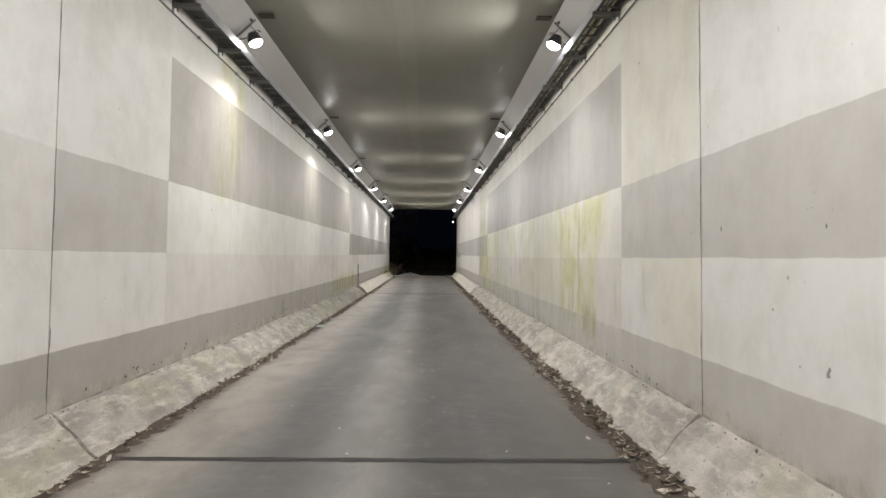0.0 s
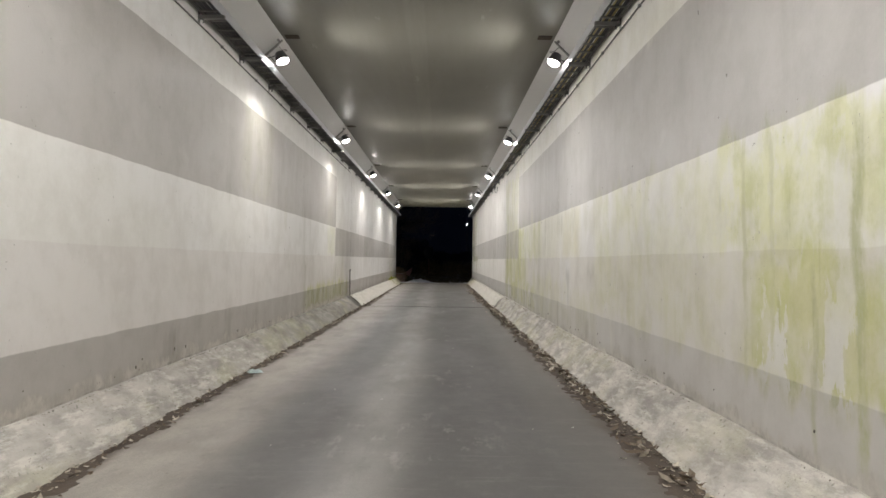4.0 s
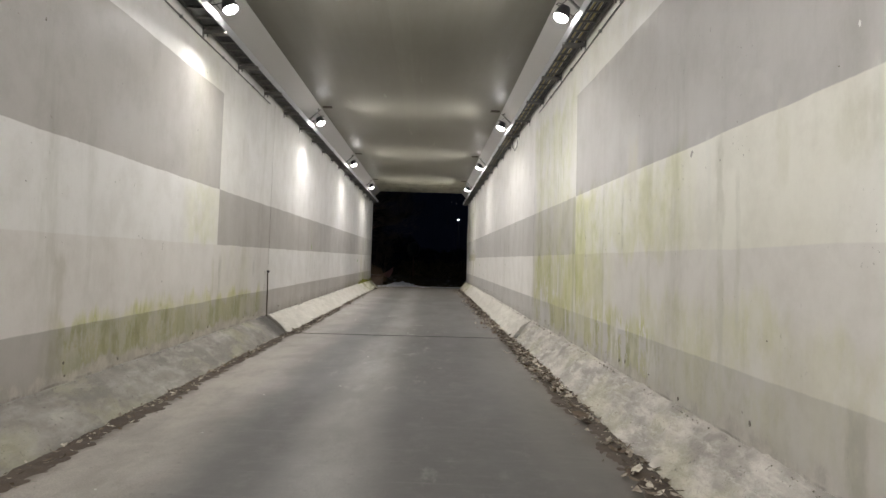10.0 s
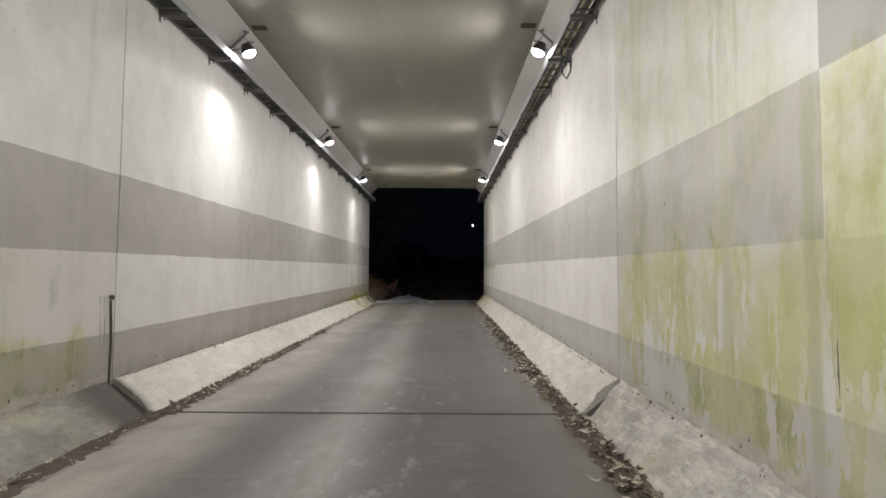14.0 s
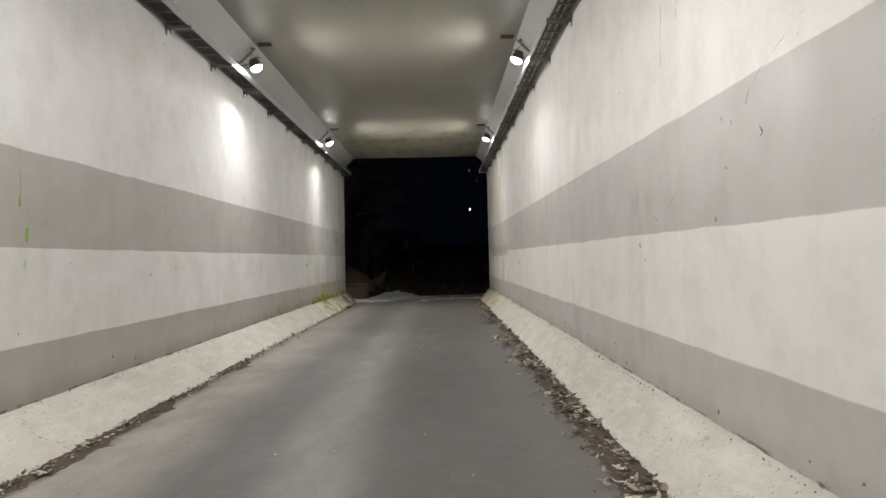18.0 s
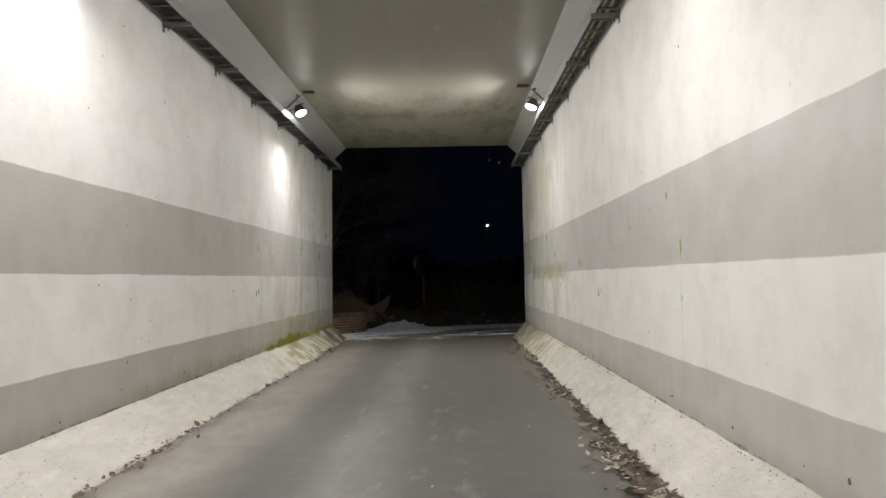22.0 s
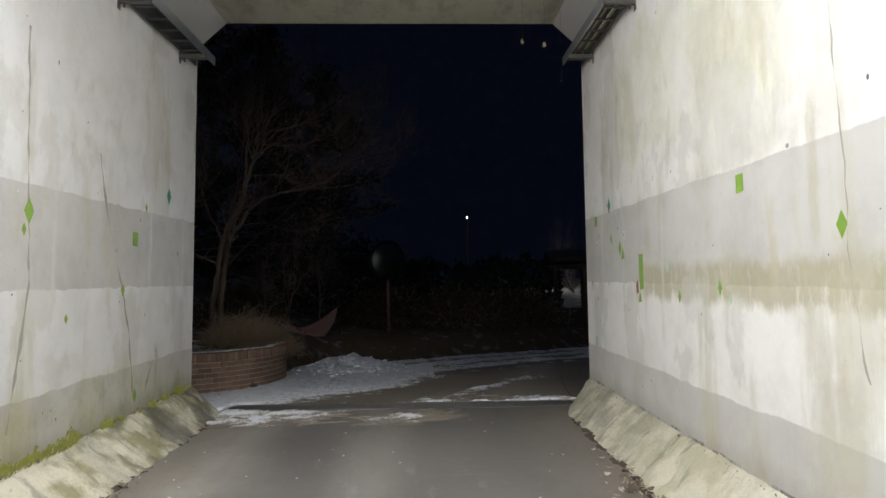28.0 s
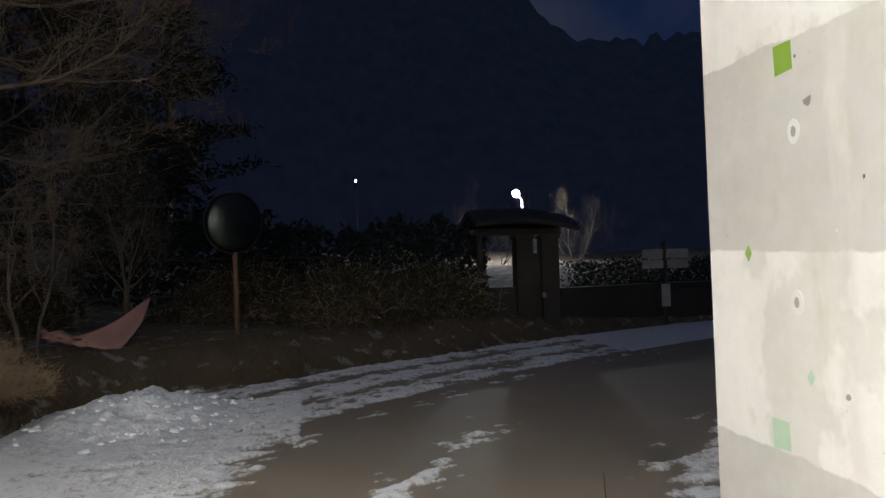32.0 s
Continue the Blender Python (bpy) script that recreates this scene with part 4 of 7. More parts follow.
def floodlight(power):
    bulb = bpy.data.lights.new("floodlight_beam", "AREA")
    bulb.shape, bulb.size, bulb.energy, bulb.color = "DISK", 0.13, power, (1.0, 0.980, 0.950)
    bulb.spread = radians(166)
    return bulb


strong, middling, aged, faint = floodlight(LAMP_POWER * 1.12), floodlight(LAMP_POWER * 1.05), floodlight(LAMP_POWER * 0.63), floodlight(LAMP_POWER * 0.50)
for side, aim in zip((-1, 1), AIMS):
    lamp, axis = build_lamp()
    for k, y in enumerate(LAMPS):
        m = haunch_pose(side, y + (0.0 if side < 0 else -0.12))
        if k:
            copy_thing(lamp, m)
        else:
            lamp.matrix_basis = m
        li = new("floodlight_beam", strong if side < 0 else middling if y < 12 else aged if y < 40 else faint)
        li.matrix_basis = m @ axis @ Matrix.Translation((0, 0, 0.140)) @ Matrix.Rotation(radians(HEAD - aim), 4, "Y") @ Matrix.Rotation(math.pi, 4, "X")

# ---- cable trays ----
TRAY_LOW, TRAY_W = 4.05, 0.23


def build_tray(side):
    x_wall = WL if side < 0 else WR
    d = -side
    xi, xo = x_wall + d * 0.035, x_wall + d * (0.035 + TRAY_W)
    y0, y1 = BACK, 46.25
    name = "left" if side < 0 else "right"
    ob = tagged(new("cable_tray"), "galvanised ladder cable tray on wall brackets, carrying cables", "cable tray", "cable trays")

    def rail(x, deep, mat, nm, label=""):
        a, b = sorted((x, x - d * 0.012))
        lip = sorted((x, x - d * 0.028))
        s = prism([(a, TRAY_LOW), (b, TRAY_LOW), (b, TRAY_LOW + deep), (a, TRAY_LOW + deep)], y0, y1)
        t = prism([(lip[0], TRAY_LOW + deep), (lip[1], TRAY_LOW + deep), (lip[1], TRAY_LOW + deep + 0.006), (lip[0], TRAY_LOW + deep + 0.006)], y0, y1)
        n = len(s.v)
        s.v += t.v
        s.f += [tuple(n + i for i in f) for f in t.f]
        part(nm, s.mesh(nm, mat), ob, label)

    rail(xo, 0.095, M_STEEL, "outer_rail", "bright galvanised side rail")
    rail(xi + d * 0.012, 0.075, M_DULL, "inner_rail")
    rung = Soup().box(min(xi, xo) + 0.012, max(xi, xo) - 0.012, -0.013, 0.013, 0.004, 0.022).mesh("rung", M_DULL)
    y = 0.15
    while y < y1:
        part("rung", rung, ob, m=pose(0, y, ground(y) + TRAY_LOW, degrees(math.atan(SLOPE))))
        y += 0.30
    arm = Soup().box(min(x_wall, xo) - (0.02 if side > 0 else 0.0), max(x_wall, xo) + (0.02 if side < 0 else 0), -0.022, 0.022, -0.042, -0.002)
    arm.box(x_wall + d * 0.0 - 0.004, x_wall + d * 0.0 + 0.004, -0.03, 0.03, -0.10, 0.05)
    arm = arm.mesh("bracket", M_DULL)
    hook = Soup().box(-0.006, 0.006, -0.008, 0.008, -0.085, -0.04).mesh("bolt", M_DULL)
    y = 0.85
    while y < y1:
        b = part("bracket", arm, ob, m=pose(0, y, ground(y) + TRAY_LOW))
        part("bolt", hook, b, m=pose(x_wall + d * 0.05, 0, 0))
        y += 1.5
    rnd = random.Random(5 + side)
    for k in range(8):
        pts = []
        r = rnd.choice((0.010, 0.012, 0.014))
        x = xi + d * (0.024 + 0.026 * k)
        y = y0 + 0.2
        while y < y1 - 0.1:
            pts.append((x + 0.012 * noise.noise(Vector((y * 0.7, k * 3.3, side))), y, ground(y) + TRAY_LOW + 0.022 + r + 0.004 * noise.noise(Vector((y, k, 0)))))
            y += 0.6
        s = Soup().tube(pts, r, 6)
        yellow = side > 0 and k in (2, 5)
        part("cable", s.mesh("cable", M_CABLE_Y if yellow else M_CABLE, True), ob, "dusty yellow cable" if yellow else "black cable")


    # a thin conduit clipped to the wall under the tray, up to the second joint
    pts = []
    y = y0 + 0.2
    while y < JOINTS[1] - 0.1:
        pts.append((x_wall + d * 0.014, y, ground(y) + TRAY_LOW - 0.11 + 0.008 * noise.noise(Vector((y * 0.8, side, 4.0)))))
        y += 0.5
    pipe = part("conduit", Soup().tube(pts, 0.009, 6).mesh("conduit", M_DULL, True), ob, "thin grey conduit")
    clip = Soup().box(-0.016, 0.016, -0.012, 0.012, -0.016, 0.016).mesh("clip", M_DULL)
    y = 1.6
    while y < JOINTS[1] - 0.3:
        part("clip", clip, pipe, m=pose(x_wall + d * 0.014, y, ground(y) + TRAY_LOW - 0.11))
        y += 1.5


def degrees(a):
    return a * 180 / math.pi


build_tray(-1)
build_tray(1)

# a loose wire hanging from the tray
s = Soup().tube([(WR - 0.20, 27.3, ground(27.3) + 4.03), (WR - 0.21, 27.32, ground(27.3) + 3.85), (WR - 0.20, 27.28, ground(27.3) + 3.68),
                 (WR - 0.17, 27.2, ground(27.3) + 3.60), (WR - 0.14, 27.12, ground(27.3) + 3.66), (WR - 0.13, 27.1, ground(27.3) + 3.80)], 0.007, 6)
thing("hanging_wire", s.mesh("hanging_wire", M_CABLE, True), "loose black wire looped below the cable tray", "wire")

# ---- gutters: dirt and dead leaves ----
def gutter(side):
    x = CL if side < 0 else CR
    d = 1 if side < 0 else -1
    s = Soup()
    rows = []
    y = 0.0
    rnd = random.Random(21 + side)
    while y < 45.8:
        if side < 0:
            w = (0.09 if y < 16 else 0.13) + 0.09 * fbm(y * 1.3, 2.0)
            if y > 31:
                w = w * max(0.0, min(1.2, 0.45 + 1.8 * fbm(y * 0.7, 8.0))) - 0.05 * min(1.0, (y - 31) / 4) - 0.08 * max(0.0, min(1.0, (y - 35) / 2))
        else:
            w = 0.20 + 0.12 * fbm(y * 0.9, 4.0)
            if y > 36:
                w *= max(0.0, min(1.0, 0.5 + 1.4 * fbm(y * 0.8, 3.0)))
        w *= 1.0 - 0.75 * max(0.0, min(1.0, (y - 40.5) / 1.5))
        g = ground(y)
        foot = x + (0.0 if y < 25.62 else 0.065 if side < 0 else -0.026)
        row = []
        for k in range(17):
            u = -0.05 + 0.37 * k / 16
            cover = (w - u) / 0.05 + 1.2 * fbm(y * 9, u * 12, 2.0, 5)
            row.append((foot + d * u, y, g + max(-0.012, min(0.016, 0.008 * cover)) + 0.006 * fbm(y * 16, u * 16, 5.0)))
        rows.append(row)
        y += 0.035
    s.sheet(rows if d > 0 else [r[::-1] for r in rows])
    thing("gutter_dirt", s.mesh("gutter_dirt", M_DIRT, True), "strip of damp dark dirt along the kerb foot", "dirt", "gutter dirt", "stuff")
    # leaves
    s = Soup()
    count = 4200 if side < 0 else 9000
    for i in range(count):
        y = rnd.uniform(2.0, 44.5)
        dens = 0.5 + 0.9 * fbm(y * 0.8, 11.0 + side)
        if side < 0 and rnd.random() > (0.35 + dens * 0.4 if y < 26 else 0.75 + dens):
            continue
        if side > 0 and rnd.random() > dens * (0.55 if y < 20 else 1.0) + 0.15:
            continue
        if y > 36 and rnd.random() > 0.4 + fbm(y * 0.8, 3.0):
            continue
        across = abs(rnd.gauss(0.09, 0.085 if y < 27 else 0.13)) if side > 0 else abs(rnd.gauss(0.07, 0.055))
        px = x + d * (across - 0.03 + (0.0 if y < 25.62 else 0.065 if side < 0 else 0.026))
        size = (0.008 + 0.034 * rnd.random() ** 1.6) * (1.35 if side > 0 else 0.9)
        if rnd.random() < 0.05:
            size *= 1.7
        m = Matrix.Translation((px, y, ground(y) + 0.014 + rnd.uniform(0, 0.014))) @ Euler((rnd.gauss(0, 0.28), rnd.gauss(0, 0.28), rnd.uniform(0, 6.3))).to_matrix().to_4x4()
        b = len(s.v)
        c = rnd.uniform(0.1, 0.5) * size
        wdt = size * rnd.uniform(0.35, 0.6)
        s.v += [m @ Vector(q) for q in ((-size, 0, c), (-0.2 * size, -wdt, c * 0.4), (-0.1 * size, 0, 0), (-0.2 * size, wdt, c * 0.6), (0.55 * size, -wdt * 0.7, c * 0.3), (0.6 * size, wdt * 0.7, c * 0.4), (size, 0, c * 1.2))]
        s.f += [(b, b + 1, b + 2), (b, b + 2, b + 3), (b + 1, b + 4, b + 2), (b + 2, b + 5, b + 3), (b + 2, b + 4, b + 6), (b + 2, b + 6, b + 5)]
    thing("dead_leaves", s.mesh("dead_leaves", M_LEAF), "curled brown and pale dead leaves lying in the gutter", "leaves", "dead leaves", "stuff")


gutter(-1)
gutter(1)

# grit and clods along the top of the kerbs
for side, x in ((-1, WL + 0.03), (1, WR - 0.03)):
    s = Soup()
    rnd = random.Random(77 + side)
    for i in range(900):
        y = rnd.uniform(2.0, 45.5)
        if rnd.random() > 0.45 + 1.2 * fbm(y * 1.1, side * 3.0):
            continue
        r = rnd.uniform(0.002, 0.007) * (2.4 if rnd.random() < 0.05 else 1)
        c = Vector((x + side * -1 * abs(rnd.gauss(0, 0.010)) - side * 0.025, y, ground(y) + (0.315 if side < 0 else 0.345) + 0.3 * r))
        b = len(s.v)
        s.v += [c + Vector(q) * r * rnd.uniform(0.7, 1.3) for q in ((1, 0, 0), (-1, 0, 0), (0, 1, 0), (0, -1, 0), (0, 0, 1), (0, 0, -1))]
        s.f += [(b, b + 2, b + 4), (b + 2, b + 1, b + 4), (b + 1, b + 3, b + 4), (b + 3, b, b + 4), (b + 2, b, b + 5), (b + 1, b + 2, b + 5), (b + 3, b + 1, b + 5), (b, b + 3, b + 5)]
    thing("kerb_grit", s.mesh("kerb_grit", M_CHIP), "dark crumbs of grit along the kerb top", "grit", "kerb grit", "stuff")

# ---- marks on the walls ----
WALLS = {}
for ob in bpy.data.objects:
    if ob.name.startswith("wall_"):
        WALLS[ob.name] = ob


def wall_of(side, y):
    k = 1 if y < JOINTS[0] else 2 if y < JOINTS[1] else 3
    return WALLS["wall_%s_%d" % ("left" if side < 0 else "right", k)]


def flake(side, y, h, pts, mat, name, label, thick=0.002):
    """A thin patch of paint or filler on the wall; pts: (along, up) round its centre."""
    x = WL if side < 0 else WR
    d = -side
    s = Soup()
    n = len(pts)
    z = ground(y) + h
    s.v += [Vector((x + d * 0.0005, y + a, z + b)) for a, b in pts] + [Vector((x + d * thick, y + a, z + b)) for a, b in pts]
    top, under = [n + k for k in range(n)], list(range(n))
    s.f += [tuple(top), tuple(reversed(under))] + [(k, (k + 1) % n, n + (k + 1) % n, n + k) for k in range(n)]
    part(name, s.mesh(name, mat), wall_of(side, y), label)


DIAMOND = [(0, 0.5), (0.32, 0.02), (0.03, -0.5), (-0.3, 0.0)]
SQUARE = [(-0.4, 0.48), (0.42, 0.5), (0.38, -0.5), (-0.43, -0.46)]
WEDGE = [(0.0, 0.5), (0.45, -0.45), (-0.35, -0.4)]
NARROW = [(-0.16, 0.48), (0.18, 0.5), (0.15, -0.5), (-0.17, -0.47)]
SHAPES = {"d": DIAMOND, "s": SQUARE, "w": WEDGE, "n": NARROW}
MARKS = [  # wall, y, height, shape, size, colour
    (1, 42.52, 2.10, "s", 0.16, "g"), (1, 41.54, 1.77, "d", 0.19, "g"), (1, 44.43, 1.57, "n", 0.36, "g"), (1, 45.40, 2.27, "d", 0.18, "t"),
    (1, 42.85, 1.45, "d", 0.14, "g"), (1, 43.55, 1.37, "d", 0.13, "g"), (1, 45.94, 2.145, "s", 0.12, "g"), (1, 45.35, 1.92, "d", 0.12, "g"),
    (1, 45.05, 1.81, "d", 0.18, "g"), (1, 44.96, 1.755, "w", 0.14, "g"), (1, 46.17, 1.458, "d", 0.07, "g"), (1, 44.48, 1.35, "w", 0.13, "g"),
    (1, 43.78, 1.608, "d", 0.15, "m"), (1, 45.87, 1.04, "d", 0.06, "m"), (1, 46.03, 0.81, "s", 0.12, "m"), (1, 45.49, 1.465, "d", 0.09, "m"),
    (1, 39.39, 1.58, "d", 0.18, "g"), (1, 38.23, 1.20, "w", 0.13, "g"), (1, 38.10, 1.22, "d", 0.11, "m"),
    (1, 41.00, 1.26, "d", 0.12, "g"), (1, 42.70, 1.38, "d", 0.10, "m"), (1, 35.62, 2.03, "s", 0.08, "g"),
    (1, 35.34, 1.61, "n", 0.14, "g"), (1, 37.42, 1.69, "d", 0.09, "g"), (1, 35.36, 1.22, "d", 0.10, "m"), (1, 45.31, 1.86, "s", 0.07, "m"),
    (-1, 43.12, 2.02, "d", 0.26, "g"), (-1, 43.07, 1.89, "d", 0.12, "g"), (-1, 44.82, 1.92, "s", 0.15, "g"), (-1, 45.05, 2.24, "d", 0.10, "g"),
    (-1, 44.58, 1.45, "d", 0.13, "g"), (-1, 43.64, 1.25, "d", 0.11, "g"), (-1, 42.65, 1.06, "w", 0.11, "t"), (-1, 40.23, 1.88, "d", 0.13, "g"),
    (-1, 41.35, 1.87, "d", 0.11, "g"), (-1, 40.16, 1.21, "d", 0.16, "g"), (-1, 40.28, 1.24, "s", 0.09, "t"), (-1, 43.80, 1.99, "d", 0.11, "m"),
    (-1, 45.62, 2.42, "d", 0.20, "t"), (-1, 45.78, 1.83, "d", 0.10, "m"), (-1, 45.90, 1.82, "d", 0.07, "g"), (-1, 44.88, 0.47, "d", 0.16, "g"), (-1, 39.1, 1.27, "d", 0.09, "g"),
    (-1, 29.82, 1.57, "n", 0.15, "g"), (-1, 29.80, 1.35, "n", 0.10, "m"), (-1, 29.73, 1.81, "n", 0.10, "g"),
]
for side, y, h, shape, size, c in MARKS:
    size *= 0.72 if y < 44.0 else 0.9
    flake(side, y, h, [(a * size, b * size) for a, b in SHAPES[shape]], {"g": M_GREEN, "t": M_TEAL, "m": M_MINT}[c], "paint_mark",
          {"g": "bright green paint mark", "t": "dark teal paint mark", "m": "faded mint paint mark"}[c])
flake(1, 44.55, 1.43, [(-0.035, -0.05), (0.015, -0.06), (0.035, 0.02), (-0.01, 0.07), (-0.03, 0.02)], M_RUST, "rust_spot", "rusty brown spot")

M_STREAK = plain("grey_seep_line", (0.36, 0.345, 0.29), 0.75, 0.0, 0.3)
# chips, plugs and bolt holes
rnd = random.Random(4)
for i in range(150):
    side = rnd.choice((-1, 1))
    y = rnd.uniform(3.0, 46.0) if i < 60 else rnd.uniform(36.0, 46.2)
    h = rnd.uniform(0.45, 3.4)
    if min(abs(y - j) for j in JOINTS) < 0.1:
        continue
    r = rnd.uniform(0.003, 0.010)
    n = rnd.choice((4, 5, 6))
    tall = rnd.uniform(0.8, 2.4)
    pts = [(r * rnd.uniform(0.6, 1.2) * math.cos(2 * math.pi * k / n), r * tall * rnd.uniform(0.6, 1.2) * math.sin(2 * math.pi * k / n)) for k in range(n)]
    flake(side, y, h, pts[::-1] if side < 0 else pts, M_CHIP if rnd.random() < 0.7 else M_FILL, "wall_chip", "")
rnd = random.Random(52)
for i in range(110):
    side = rnd.choice((-1, 1))
    y = rnd.uniform(5.2, 25.3) if i < 75 else rnd.uniform(26.0, 40.0)
    h = (0.36 if side < 0 else 0.39) + abs(rnd.gauss(0, 0.06))
    r, n = rnd.uniform(0.003, 0.012), 7
    pts = [(r * rnd.uniform(0.4, 1.3) * math.cos(2 * math.pi * k / n), r * rnd.uniform(0.5, 1.8) * math.sin(2 * math.pi * k / n)) for k in range(n)]
    flake(side, y, h, pts[::-1] if side < 0 else pts, M_CHIP, "wall_chip", "", 0.006)
for y, h in ((45.90, 1.88), (45.92, 1.29), (44.9, 1.93)):
    flake(1, y, h, [(0.030 * math.cos(a * math.pi / 6), 0.045 * math.sin(a * math.pi / 6)) for a in range(12)], M_FILL, "plugged_hole", "pale plugged hole")
    flake(1, y, h, [(0.012 * math.cos(a * math.pi / 4), 0.020 * math.sin(a * math.pi / 4)) for a in range(8)], M_STREAK, "plug_core", "", 0.004)


def crack(side, pts, width, mat, name, label):
    """A thin wandering line along the wall through (y, height) points."""
    x = WL if side < 0 else WR
    d = -side
    s = Soup()
    rows = []
    for (ya, ha), (yb, hb) in zip(pts, pts[1:]):
        n = max(2, int(math.hypot(yb - ya, hb - ha) / 0.05))
        for k in range(n):
            t = k / n
            y, h = ya + (yb - ya) * t, ha + (hb - ha) * t
            y += 0.02 * fbm(h * 5, ya)
            w = width * max(0.08, 0.35 + 0.9 * fbm(h * 6, ya * 3))
            rows.append([(x + d * 0.0016, y - w, ground(y) + h), (x + d * 0.0016, y + w, ground(y) + h)])
    s.sheet(rows)
    part(name, s.mesh(name, mat), wall_of(side, pts[0][0]), label)


crack(-1, [(43.05, 3.3), (43.1, 2.2), (43.15, 1.5), (43.05, 1.0), (42.95, 0.5)], 0.024, M_STREAK, "seep_line", "grey seep line down the wall")
crack(-1, [(44.1, 2.6), (44.25, 2.1), (44.55, 1.5), (44.75, 1.0), (44.85, 0.45)], 0.022, M_STREAK, "seep_line", "grey seep line down the wall")
crack(-1, [(45.35, 0.85), (45.15, 0.55), (45.1, 0.40)], 0.026, M_STREAK, "seep_line", "grey seep line down the wall")
crack(1, [(35.36, 2.18), (35.33, 1.75), (35.35, 1.45)], 0.012, M_STREAK, "seep_line", "grey seep line down the wall")
crack(1, [(35.36, 1.40), (35.38, 0.95), (35.39, 0.40)], 0.004, M_STREAK, "seep_line", "grey seep line down the wall")
crack(1, [(41.55, 2.9), (41.5, 2.2), (41.5, 1.5), (41.4, 1.0)], 0.010, M_STREAK, "seep_line", "grey seep line down the wall")
crack(1, [(29.77, 1.66), (29.73, 1.55), (29.66, 1.60), (29.5, 1.68), (29.2, 1.78), (29.1, 1.9)], 0.004, M_CHIP, "scratch", "thin dark curved scratch")
crack(1, [(30.41, 1.25), (30.40, 1.05), (30.38, 0.75)], 0.004, M_CHIP, "scratch", "thin dark scratch")
crack(-1, [(29.72, 2.20), (29.73, 2.0), (29.74, 1.78)], 0.007, M_GREEN, "seep_line", "thin yellow-green seep line")
crack(-1, [(32.34, 2.02), (32.33, 1.92), (32.36, 1.85)], 0.008, M_CHIP, "scratch", "short dark scratch")
crack(1, [(26.95, 0.60), (26.86, 0.52), (26.80, 0.60), (26.92, 0.61)], 0.006, M_CHIP, "scratch", "dark triangular scuff")
crack(1, [(21.7, 1.75), (21.66, 1.5), (21.62, 1.25)], 0.007, M_CHIP, "hairline_crack", "dark hairline crack")
crack(-1, [(20.95, 1.45), (20.95, 1.30)], 0.006, M_CHIP, "hairline_crack", "dark hairline crack")
crack(1, [(27.6, 2.35), (27.8, 2.28), (28.0, 2.21), (28.14, 2.13), (28.21, 2.02)], 0.006, M_CHIP, "scratch", "thin dark slanting scratch")
crack(1, [(29.36, 3.05), (29.39, 2.8), (29.41, 2.58)], 0.007, M_STREAK, "seep_line", "grey seep line down the wall")
crack(1, [(29.09, 3.0), (29.08, 2.8)], 0.005, M_STREAK, "seep_line", "grey seep line down the wall")
crack(1, [(29.18, 1.73), (29.42, 1.63), (29.62, 1.56), (29.70, 1.62)], 0.006, M_CHIP, "scratch", "thin dark curved scratch")
for y, h, t in ((28.48, 2.05, 0.05), (28.36, 2.01, 0.04), (28.04, 1.9, 0.07), (28.6, 1.89, 0.04), (28.44, 1.78, 0.03)):
    crack(1, [(y, h + t / 2), (y - 0.03, h), (y + 0.02, h - t / 2)], 0.010, M_CHIP, "hairline_crack", "short dark scuff")
for y, h, t in ((15.86, 2.63, 0.13), (15.53, 2.52, 0.20), (15.60, 2.42, 0.05), (15.45, 2.23, 0.09), (20.29, 1.65, 0.04), (21.41, 0.53, 0.05), (22.18, 1.02, 0.5)):
    crack(1, [(y, h + t / 2), (y + 0.01, h), (y - 0.01, h - t / 2)], 0.012, M_CHIP, "scratch", "short black upright scratch")
for y in (25.36, 25.43, 25.57):
    crack(-1, [(y, 1.08), (y + 0.01, 0.75), (y, 0.33)], 0.012, M_STREAK if y < 25.5 else M_CHIP, "seep_line", "dark run beside the rod")
for y in (4.80, 25.62):
    for side in (-1, 1):
        crack(side, [(y, 4.0), (y, 2.5), (y, 1.0), (y, 0.36)], 0.004 if y > 20 else 0.006, M_FILLER, "joint_edge", "broken dark joint edge")

# rusty rod standing in the kerb gap at the joint
ob = tagged(new("steel_rod"), "thin rusty rod standing at the wall joint with a stain", "rod")
ob.location = (WL + 0.03, 25.50, ground(25.5) + 0.28)
part("shaft", Soup().tube([(0, 0, 0), (0.0, 0.01, 0.4), (-0.01, 0.0, 0.76)], 0.012, 6).mesh("shaft", M_RUST_BROWN), ob)
part("head", Soup().lathe([(0.012, 0.765), (0.026, 0.775), (0.026, 0.80), (0.010, 0.81)], None, 8).mesh("head", M_CAST), ob)

# a crumpled bag in the gutter
s = Soup()
rows = []
for i in range(9):
    rows.append([(-0.09 + 0.0225 * i, -0.07 + 0.0175 * j, 0.004 + 0.035 * max(0, fbm(i * 0.45, j * 0.45, 3.3)) + 0.03 * math.sin(math.pi * i / 8) * math.sin(math.pi * j / 8)) for j in range(9)])
s.sheet(rows)
thing("plastic_bag", s.mesh("plastic_bag", M_BAG), "crumpled pale blue plastic scrap in the gutter dirt", "litter", m=pose(-2.17, 13.75, ground(13.75) + 0.012, 0, 0, 30))
